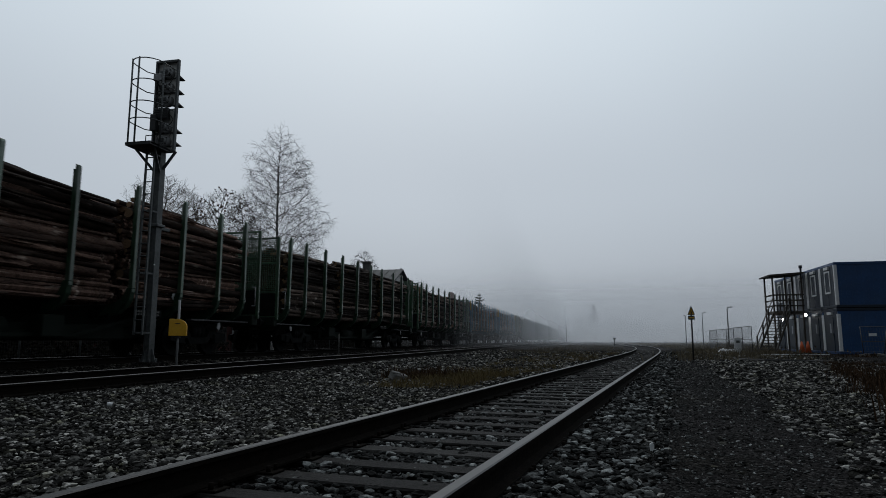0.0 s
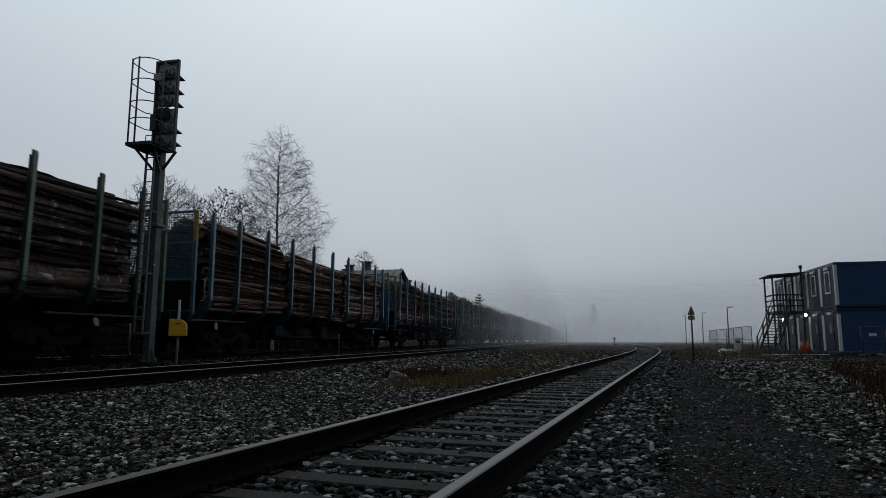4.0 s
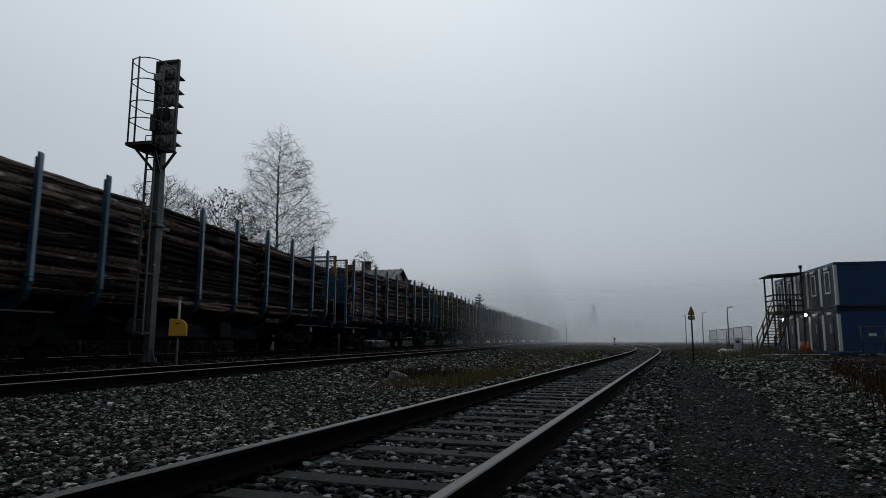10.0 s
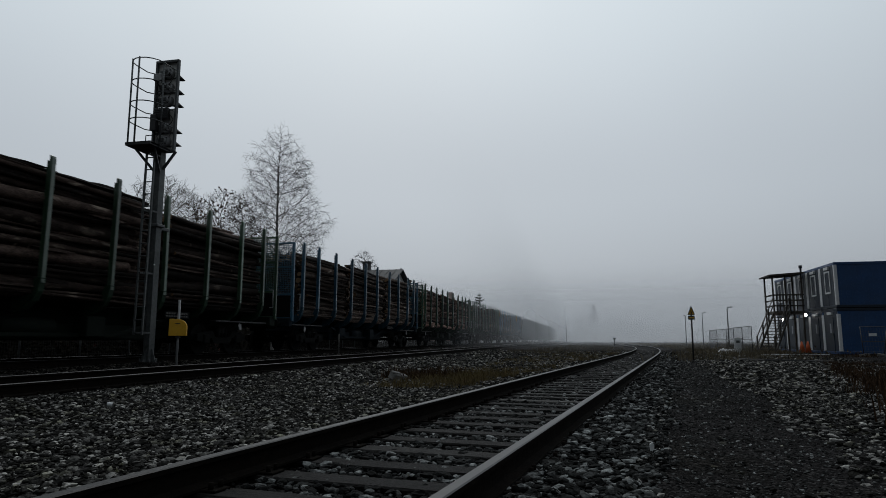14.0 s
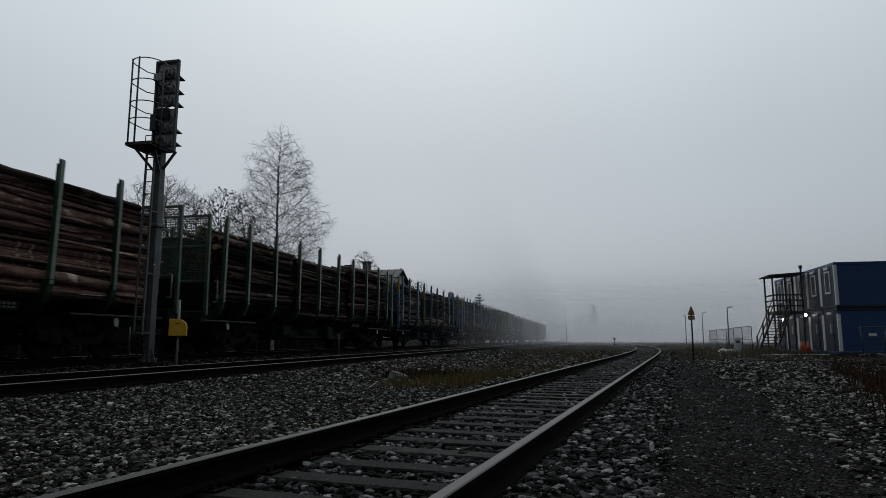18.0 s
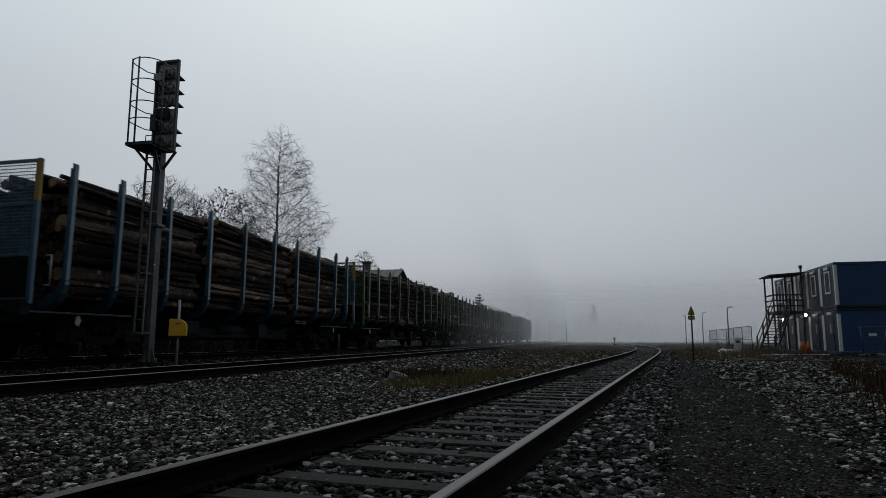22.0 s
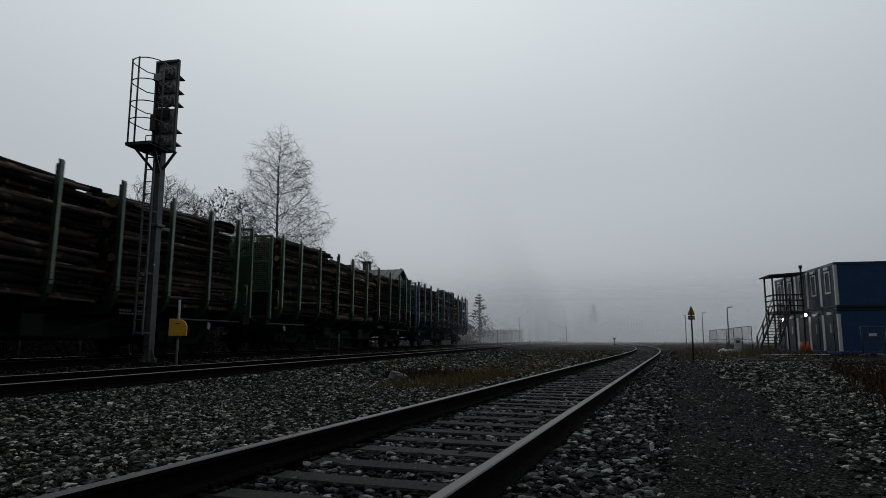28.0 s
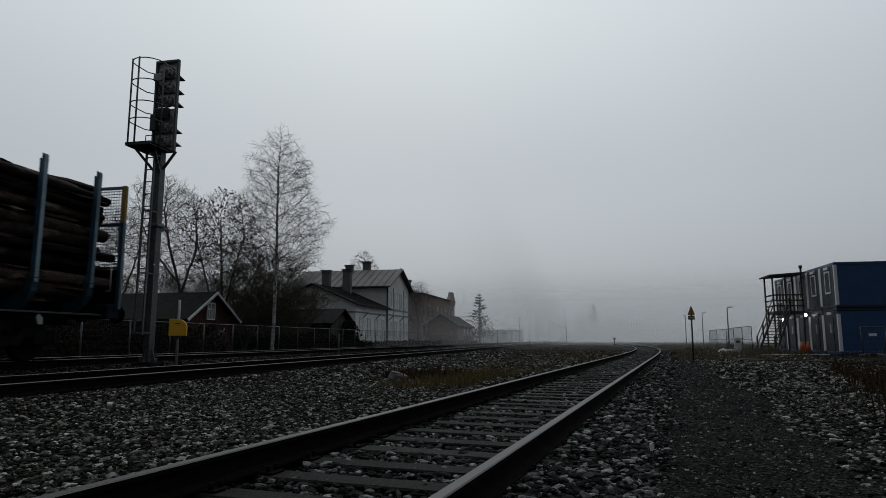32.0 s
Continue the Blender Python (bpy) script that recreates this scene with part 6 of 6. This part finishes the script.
# ---- the right-hand side: sign, lamps, containers ----
def build_warning_sign():
    sg = thing("warning_sign", "yellow triangular warning sign on a black post", "sign", pose(4.18, 28.6, -0.02, 0, 0, -4))
    part("post", rods([((0, 0, -0.1), (0, 0, 2.0))], 0.032, 8), BLACK, sg)
    bm = bmesh.new()
    prism(bm, [(-0.115, 1.9), (0.115, 1.9), (0, 2.2)], "y", -0.02, 0.02)
    board = part("triangle", bm, YELLOW, sg, "yellow triangle with black border")
    bm = bmesh.new()
    for a, b in (((-0.125, 1.89), (0.125, 1.89)), ((0.125, 1.89), (0, 2.225)), ((0, 2.225), (-0.125, 1.89))):
        beam(bm, (a[0], -0.022, a[1]), (b[0], -0.022, b[1]), 0.02, 0.03)
    part("border", bm, BLACK, board)
    bm = bmesh.new()
    beam(bm, (0.01, -0.03, 2.09), (-0.022, -0.03, 2.02), 0.012, 0.018)
    beam(bm, (-0.022, -0.03, 2.02), (0.022, -0.03, 2.01), 0.012, 0.018)
    beam(bm, (0.022, -0.03, 2.01), (-0.008, -0.03, 1.93), 0.012, 0.018)
    part("symbol", bm, BLACK, board)
    part("plate", boxed(-0.1, -0.03, 1.735, 0.1, 0.03, 1.775, 0.006), YELLOW, sg, "narrow yellow plate with a black rim")
    part("plate_rim", boxed(-0.13, -0.025, 1.68, 0.13, 0.028, 1.83, 0.006), BLACK, sg)


build_warning_sign()


def street_lamp(x, y, h, arm):
    lp = thing("street_lamp", "slim grey street lamp with a short arm in the mist", "street lamp", pose(x, y, 0), group="lamps beyond the yard")
    bm = bmesh.new()
    rod(bm, (0, 0, -0.1), (0, 0, h), 0.07, 0.05, n=8)
    part("pole", bm, GALV, lp)
    part("arm", beamed((0, 0, h), (arm, 0, h + 0.05), 0.07, 0.07), GALV, lp)
    part("lamp_head", boxed(min(arm * 0.6, arm), -0.12, h, max(arm * 0.6, arm) + 0.12, 0.12, h + 0.12, 0.02), DARK_STEEL, lp)


street_lamp(13.5, 98.0, 4.2, -0.25)
street_lamp(15.93, 99.0, 4.6, 0.4)
street_lamp(14.83, 76.0, 4.3, 0.4)


def far_mast(x, y, h, r=0.09):
    mt = thing("pole", "thin bare pole beside the far tracks", "pole", pose(x, y, 0.1), group="poles beside the far tracks")
    bm = bmesh.new()
    rod(bm, (0, 0, 0), (0, 0, h), r, r * 0.7, n=8)
    part("shaft", bm, DARK_STEEL, mt)
    part("cap", boxed(-0.15, -0.15, h, 0.15, 0.15, h + 0.2, 0.02), DARK_STEEL, mt)


far_mast(-17.4, 100, 1.6)
far_mast(-16.6, 122, 2.3)
far_mast(-16.4, 160, 6.0)
far_mast(-16.2, 185, 5.2)
far_mast(-15.5, 210, 4.4)
far_mast(-5.5, 170, 3.6)
far_mast(2.9, 78, 0.75, 0.06)


def container(x, y, z, upper, door):
    """A site office unit, its end to the yard (towards -x), long side along x."""
    W, L, H = 2.44, 6.05, 2.62
    ct = thing("site_container", "dark blue site office container with white corner posts" if not upper else "dark blue upper site office container with white corner posts", "container",
               pose(x, y, z), group="stacked site containers")
    part("shell", boxed(0.04, 0.03, 0.06, L - 0.04, W - 0.03, H - 0.06), CONTAINER, ct)
    for zz in (0.0, H - 0.16):
        bm = bmesh.new()
        box(bm, 0, 0, zz, L, 0.09, zz + 0.155, 0.012)
        box(bm, 0, W - 0.09, zz, L, W, zz + 0.155, 0.012)
        box(bm, 0, 0.09, zz, 0.09, W - 0.09, zz + 0.155, 0.012)
        box(bm, L - 0.09, 0.09, zz, L, W - 0.09, zz + 0.155, 0.012)
        # Beams at the joint between storeys are coloured dark for its shadow.
        part("edge_beam", bm, CONTAINER if (zz > 1) == upper else SLATE, ct)
    for yy in (0.0, W - 0.16):
        for xx in (-0.006, L - 0.15):
            part("corner_post", boxed(xx, yy - 0.006, 0.16, xx + 0.16, yy + 0.166, H - (0.16 if upper else 0.34), 0.01), WHITE, ct, "white corner post")
    # end wall panels, darker than the long sides, with a joint between them
    for y0, y1 in ((0.17, W / 2 - 0.01), (W / 2 + 0.01, W - 0.17)):
        part("end_panel", boxed(0.018, y0, 0.17, 0.045, y1, H - 0.17, 0.006), SLATE, ct, "dark slate-blue end panel")
    bm = bmesh.new()
    for i in range(20):
        box(bm, 0.3 + i * 0.28, 0.023, 0.2, 0.42 + i * 0.28, 0.031, H - 0.2)
    part("side_ribs", bm, CONTAINER, ct)
    if upper:
        w = window(ct, (0.03, W / 2, 0.95), -90, 0.7, 1.15, WHITE, PALE_PANE, False)
    elif door:
        d = part("door", boxed(-0.01, W / 2 - 0.45, 0.16, 0.04, W / 2 + 0.45, 2.15, 0.01), SLATE, ct, "slate-blue steel door")
        part("handle", boxed(-0.05, W / 2 - 0.38, 1.05, -0.01, W / 2 - 0.28, 1.2, 0.006), GALV, d)
        part("door_pane", boxed(-0.014, W / 2 - 0.12, 1.2, -0.01, W / 2 + 0.1, 1.75), PALE_PANE, d)
    part("vent_box", boxed(-0.08, W / 2 - 0.4, H - 0.36, 0.04, W / 2 + 0.3, H - 0.2, 0.01), WHITE, ct, "white vent cover")
    return ct


CX0, CY0 = 13.92, 41.25
for i in range(5):
    container(CX0, CY0 + i * 2.47, 0.02, False, i != 2)
    container(CX0, CY0 + i * 2.47, 2.66, True, False)


def flood_light(x, y, z):
    fl = thing("flood_lamp", "small lit white outdoor lamp on the container", "lamp", pose(x, y, z), group="lamps on the containers")
    part("bracket", boxed(0.05, -0.04, -0.03, 0.3, 0.04, 0.03), DARK_STEEL, fl)
    bm = bmesh.new()
    bmesh.ops.create_uvsphere(bm, u_segments=14, v_segments=8, radius=0.11)
    bmesh.ops.scale(bm, vec=(0.8, 1.2, 0.9), verts=bm.verts)
    part("lens", bm, LAMP_ON, fl, "glowing white lens")
    bm = bmesh.new()
    box(bm, 0.0, -0.18, 0.1, 0.2, 0.18, 0.14, 0.01)
    part("hood", bm, DARK_STEEL, fl)


flood_light(13.64, 45.9, 2.4)
flood_light(12.2, 45.5, 2.1)


def build_stairs():
    sr = thing("wooden_stair", "weathered wooden outside stair with roofed landing", "stair")
    x0, x1, y0, y1, zf = 11.75, 13.6, 45.8, 47.9, 2.66
    part("landing", boxed(x0, y0, zf - 0.16, x1, y1, zf, 0.01), WOOD, sr)
    for x, y in ((x0 + 0.05, y0 + 0.08), (x0 + 0.05, y1 - 0.08), (x0 + 0.8, y0 + 0.08), (x1 - 0.08, y0 + 0.08), (x1 - 0.08, y1 - 0.08)):
        part("post", boxed(x - 0.045, y - 0.045, -0.05, x + 0.045, y + 0.045, zf + 2.38, 0.006), WOOD, sr)
    bm = bmesh.new()
    roof_slab(bm, (x0 - 0.2, y0 - 0.25, zf + 2.36), (x1 + 0.08, y0 - 0.25, zf + 2.5), (x1 + 0.08, y1 + 0.25, zf + 2.5), (x0 - 0.2, y1 + 0.25, zf + 2.36), 0.09)
    part("canopy", bm, WOOD, sr, "flat dark canopy roof")
    for z in (0.35, 0.7, 1.05):
        part("handrail", beamed((x0 + 0.05, y0, zf + z), (x0 + 0.05, y1, zf + z), 0.05, 0.09), WOOD, sr)
        part("handrail", beamed((x0, y0 + 0.05, zf + z), (x1, y0 + 0.05, zf + z), 0.05, 0.09), WOOD, sr)
    for i in range(7):
        part("baluster", boxed(x0 + 0.2 + i * 0.2, y0 + 0.02, zf, x0 + 0.25 + i * 0.2, y0 + 0.06, zf + 1.05), WOOD, sr)
    # the flight climbs towards +y, a little askew
    n = 15
    def step_at(u, side):
        return Vector((9.6 + 2.2 * u + side, 41.4 + 4.4 * u, zf * u))
    for i in range(n):
        p = step_at((i + 0.5) / n, 0)
        part("tread", boxed(p.x, p.y - 0.13, p.z - 0.02, p.x + 0.95, p.y + 0.13, p.z + 0.02, 0.004), WOOD, sr)
    for side in (0.0, 0.95):
        lo, hi = step_at(0, side), step_at(1, side)
        part("stringer", beamed(lo, hi, 0.045, 0.2), WOOD, sr)
        for z in (0.5, 0.95):
            part("handrail", beamed(lo + Vector((0, 0, z)), hi + Vector((0, 0, z)), 0.04, 0.06), WOOD, sr)
        for u in (0.02, 0.33, 0.66, 0.98):
            p = step_at(u, side)
            part("newel", boxed(p.x - 0.04, p.y - 0.04, p.z - 0.1, p.x + 0.04, p.y + 0.04, p.z + 1.0), WOOD, sr)


build_stairs()


def mesh_barrier(a, b, h, lean=0.0):
    """A steel site fence panel on feet from a to b."""
    a, b = Vector(a), Vector(b)
    d = b - a
    pn = thing("site_fence_panel", "grey steel mesh site fence panel on blocks", "fence panel", Matrix.Translation(a) @ Matrix.Rotation(math.atan2(d.y, d.x), 4, "Z") @ Matrix.Rotation(radians(lean), 4, "X"), group="site fence panels")
    L = d.length
    bm = bmesh.new()
    for x in (0.02, L - 0.02):
        rod(bm, (x, 0, 0), (x, 0, h), 0.024, n=6)
    for z in (0.12, h * 0.5, h):
        rod(bm, (0, 0, z), (L, 0, z), 0.02, n=6)
    part("panel_frame", bm, DARK_STEEL, pn)
    bm = bmesh.new()
    for i in range(1, int(L / 0.14)):
        box(bm, i * 0.14 - 0.003, -0.003, 0.12, i * 0.14 + 0.003, 0.003, h)
    for i in range(1, int(h / 0.25)):
        box(bm, 0, -0.003, i * 0.25 - 0.003, L, 0.003, i * 0.25 + 0.003)
    part("wire_mesh", bm, GALV, pn)
    for x in (0.02, L - 0.02):
        part("foot_block", boxed(x - 0.1, -0.3, 0, x + 0.1, 0.3, 0.12, 0.02), CONCRETE, pn)


RUN = [(9.93, 44.0), (10.12, 47.5), (10.29, 51.0), (10.66, 55.5), (10.76, 60.0), (11.18, 66.0)]
for (ax, ay), (bx, by) in zip(RUN, RUN[1:]):
    mesh_barrier((ax, ay, 0), (bx, by, 0), 1.68)
mesh_barrier((13.6, 37.2, 0), (16.6, 37.8, 0), 1.5, -6)
mesh_barrier((14.2, 36.4, 0), (16.9, 38.9, 0), 1.5, 9)
tagged(part("notice_plate", boxed(13.9, 37.15, 1.02, 14.25, 37.18, 1.16, 0.004), WHITE), "small white notice plate on the site fence", "notice")


# ---- ground cover and litter ----
def grass_blades(name, label, spots, height, seed, mat):
    """Tufts of bent blades in one mesh."""
    rng = random.Random(seed)
    verts, faces = [], []
    for x, y, n, spread, h in spots:
        for _ in range(n):
            px, py = x + rng.gauss(0, spread), y + rng.gauss(0, spread)
            z = ground_z(px, py) - 0.02
            hh = height * h * rng.uniform(0.4, 1.2)
            a = rng.uniform(0, 6.283)
            w = 0.004 + 0.0025 * hh * 10 * rng.random()
            dx, dy = math.cos(a) * w, math.sin(a) * w
            lx, ly = rng.gauss(0, 0.35) * hh, rng.gauss(0, 0.35) * hh
            b = len(verts)
            verts += [(px - dx, py - dy, z), (px + dx, py + dy, z), (px + lx * 0.4 + dx * 0.7, py + ly * 0.4 + dy * 0.7, z + hh * 0.6),
                      (px + lx * 0.4 - dx * 0.7, py + ly * 0.4 - dy * 0.7, z + hh * 0.6), (px + lx, py + ly, z + hh)]
            faces += [(b, b + 1, b + 2, b + 3), (b + 3, b + 2, b + 4)]
    me = bpy.data.meshes.new(name)
    me.from_pydata(verts, [], faces)
    me.materials.append(mat)
    return tagged(new(name, me), label, "grass", kind="stuff")


def build_cover():
    rng = random.Random(9)
    spots = []
    for _ in range(150):
        y = rng.uniform(11.5, 42)
        x = siding_x(y) - rng.uniform(1.6, 2.6 + 0.09 * y)
        if x > -6.3:
            spots.append((x, y, 55, 0.16, rng.uniform(0.5, 1.1)))
    for _ in range(70):
        y = rng.uniform(11.0, 16)
        spots.append((siding_x(y) - rng.uniform(1.9, 3.2), y, 60, 0.14, rng.uniform(0.6, 1.2)))
    grass_blades("dry_grass", "tufts of withered yellow grass beside the siding", spots, 0.17, 4, GRASS)
    spots = []
    for _ in range(520):
        y = 7.0 + 19 * rng.random() ** 1.5
        spots.append((0.27 * y + 1.15 + 0.3 * noise.noise((y, 0, 3)) + abs(rng.gauss(0, 1.9)), y, 26, 0.16, rng.uniform(0.4, 1.6) * (1.25 - 0.03 * y)))
    for _ in range(60):
        y = rng.uniform(34, 41)
        spots.append((rng.uniform(9.5, 20), y, 30, 0.3, rng.uniform(0.5, 1.2)))
    for _ in range(26):
        spots.append((-3.6 + rng.gauss(0, 0.4), 14.3 + rng.gauss(0, 0.45), 60, 0.14, rng.uniform(0.6, 1.2)))
    grass_blades("dry_weeds", "brown withered weeds at the edge of the yard", spots, 0.25, 5, WEED)
    spots = []
    for _ in range(170):
        y = rng.uniform(27, 85)
        spots.append((siding_x(y) + rng.uniform(2.2, 9.0) * (0.5 + y / 100), y, 40, 0.5, rng.uniform(0.5, 1.3)))
    for _ in range(120):
        y = rng.uniform(40, 95)
        spots.append((siding_x(y) - rng.uniform(2.0, 9.0), y, 40, 0.5, rng.uniform(0.4, 0.9)))
    grass_blades("rough_grass", "rough brown grass along the far tracks", spots, 0.4, 6, HAZED_GRASS)


# Coloured pale so far grass and scrub blend into the fog.
HAZED_GRASS = material("haze-paled grass", (0.06, 0.048, 0.03), (0.16, 0.135, 0.09), 0.95, 2, 0.0, vary=0.4, islands=True, spec=0.05)
WEED = material("brown dead weeds", (0.018, 0.011, 0.007), (0.062, 0.037, 0.021), 0.95, 2, 0.0, vary=0.5, islands=True, spec=0.05)
build_cover()


def build_litter():
    sl = thing("concrete_block", "broken slab of grey concrete lying in the ballast", "concrete slab", pose(-3.95, 13.6, 0.05, 14, 12, 50))
    bm = bmesh.new()
    prism(bm, [(-0.25, -0.09), (0.21, -0.1), (0.25, 0.01), (0.15, 0.07), (-0.21, 0.06)], "y", -0.12, 0.12)
    bmesh.ops.bevel(bm, geom=list(bm.edges), offset=0.025, segments=1, affect="EDGES")
    part("slab", bm, CONCRETE, sl)
    part("broken_edge", boxed(-0.23, -0.08, 0.035, -0.04, 0.07, 0.09, 0.015), CONCRETE, sl)
    pn = thing("white_panel", "white board leaning on the site fence", "board", pose(8.86, 43.0, 0.0, 6, 0, 6))
    part("board", boxed(-0.21, -0.03, 0.0, 0.21, 0.03, 0.95, 0.01), WHITE, pn)
    part("label", boxed(-0.1, -0.036, 0.65, 0.1, -0.031, 0.8), GALV, pn)
    rng = random.Random(15)
    for at, size in (((7.75, 41.3), 0.3), ((8.2, 42.0), 0.26), ((8.5, 42.6), 0.24)):
        bm = bmesh.new()
        bmesh.ops.create_icosphere(bm, subdivisions=3, radius=1)
        for v in bm.verts:
            k = 1 + 0.35 * noise.noise(v.co * 2.3 + Vector((at[0], 0, 0)))
            v.co = Vector((v.co.x * size * 1.5 * k, v.co.y * size * k, max(v.co.z, -0.2) * size * 0.8 * k + 0.07))
        ob = part("plastic_sheet", bm, SHEETING, None, m=pose(at[0], at[1], 0.0, 0, 0, rng.uniform(0, 90)))
        tagged(ob, "crumpled white plastic sheeting on the ground", "plastic sheet")
    ob = thing("road_cone", "dirty orange road cone with a black foot beside the container", "road cone", pose(12.5, 43.2, 0.02), group="cones beside the container")
    bm = bmesh.new()
    rod(bm, (0, 0, 0.04), (0, 0, 0.72), 0.19, 0.04, n=14)
    part("cone", bm, ORANGE, ob)
    part("foot", boxed(-0.22, -0.22, 0, 0.22, 0.22, 0.05, 0.01), BLACK, ob)
    copy_thing(ob, pose(12.85, 43.25, 0.02, 0, 0, 20))
    for x, y, a in ((10.6, 39.0, 10), (11.2, 39.4, -8), (11.9, 39.2, 3), (9.6, 37.8, 22)):
        pl = part("plank", boxed(-0.8, -0.09, 0, 0.8, 0.09, 0.05, 0.008), CONCRETE if a < 0 else WHITE, None, m=pose(x, y, 0.02, 0, 0, a))
        tagged(pl, "loose pale plank lying on the ground", "plank", group="planks by the stair")
    sc = thing("plastic_scrap", "torn white plastic scrap standing in the gravel", "litter", pose(0.44, 5.24, 0.035, 0, 0, 20))
    bm = bmesh.new()
    prism(bm, [(-0.012, -0.03), (0.01, -0.03), (0.016, 0.02), (0.004, 0.045), (-0.018, 0.03)], "y", -0.006, 0.006)
    part("scrap", bm, WHITE, sc)
    part("fold", beamed((0.01, 0, -0.012), (0.055, -0.015, -0.004), 0.018, 0.008), WHITE, sc)
    bt = thing("drinks_can", "crushed pale drinks can lying in the ballast", "can", pose(-5.68, 6.99, 0.06, 0, 8, 35))
    bm = bmesh.new()
    rod(bm, (-0.035, 0, 0), (0.025, 0, 0.006), 0.03, 0.022, n=12)
    part("can_body", bm, WHITE, bt)
    part("can_lid", rods([((0.025, 0, 0.006), (0.03, 0, 0.0065))], 0.019, 12), GALV, bt)
    hose = thing("cable", "black cable lying in a curve on the ground", "cable")
    pts = [(7.1, 41.9, 0.05), (6.75, 38.5, 0.05), (6.36, 34.9, 0.05), (6.02, 30.6, 0.05), (6.16, 28.6, 0.05), (6.6, 27.6, 0.05), (7.3, 27.6, 0.05), (8.0, 27.2, 0.05), (8.6, 26.2, 0.05)]
    part("cable_run", swept(pts, 0.045), BLACK, hose)
    vp = thing("vent_pipe", "short dark pipe on the container roof", "vent pipe", pose(14.6, 49.5, 5.28))
    bm = bmesh.new()
    rod(bm, (0, 0, 0), (0, 0, 0.55), 0.07, n=10)
    rod(bm, (0, 0, 0.5), (0, 0, 0.7), 0.12, n=10)
    part("pipe", bm, DARK_STEEL, vp)


build_litter()


# ---- far woods, faint in the fog ----
def far_woods():
    rng = random.Random(61)
    spots = [(rng.uniform(-150, 190), rng.uniform(312, 350)) for _ in range(420)]
    trees = [(x, y, max(2.0, 5.0 + 4.0 * noise.noise((x * 0.022, 1.7, 0)) + 4.5 * rng.random() ** 2)) for x, y in spots]
    trees += [(1.4, 318, 13.0), (2.6, 320, 17.0), (3.6, 319, 15.0), (0.6, 322, 9.5), (4.6, 323, 10.0)]
    pts, segs = [], []
    for x, y, h in trees:
        segs.append((Vector((x, y, 0)), Vector((x, y, h)), 0.2, 0.05))
        for _ in range(int(13 * h)):
            u = rng.random() ** 0.8
            r = (0.3 + 0.24 * h * (1 - u)) * rng.random() ** 0.6
            a = rng.uniform(0, 6.283)
            pts.append(Vector((x + r * math.cos(a), y + r * math.sin(a), 0.2 + u * h)))
    me = tube_tree(segs)
    me.materials.append(NEEDLE)
    tagged(new("far_woods", me), "faint dark trunks far off in the fog", "woods", kind="stuff")
    tagged(part("far_woods", leaf_mesh("far_woods", pts, 0.8, rng, NEEDLE, True), None), "faint dark tree crowns far off in the fog", "woods", kind="stuff")
    # low scrub at the edge of the mist on both sides of the siding
    pts = []
    for _ in range(16000):
        y = 40 + 100 * rng.random()
        x = siding_x(y) + 2.8 + 40 * rng.random() ** 1.3
        h = 0.16 + 0.9 * max(0.0, noise.noise((x * 0.2, y * 0.1, 5)) + 0.1) * min(1.0, (x - siding_x(y)) / 9)
        pts.append(Vector((x, y, h * rng.random() ** 1.5)))
    tagged(part("scrub", leaf_mesh("scrub", pts, 0.085, rng, HAZED_GRASS, True), None), "low dull scrub fading into the fog", "undergrowth", kind="stuff")


far_woods()


# ---- movement ----
def motions():
    for k, wg in enumerate(WAGON_OBS):
        walk(wg, [(t, pose(TRAIN_X, y - PITCH * k, 0.402)) for t, y in TAIL_ROWS])
    # wheels roll towards the camera's side of the yard
    turn = math.degrees(SPEED / 0.462 / FPS)
    for k, ws, dy in WHEEL_OBS:
        if k < 3:
            walk(ws, [(i / FPS, pose(0, dy, 0.462) @ Matrix.Rotation(radians(i * turn), 4, "X")) for i in range(32 * FPS + 1)])


motions()
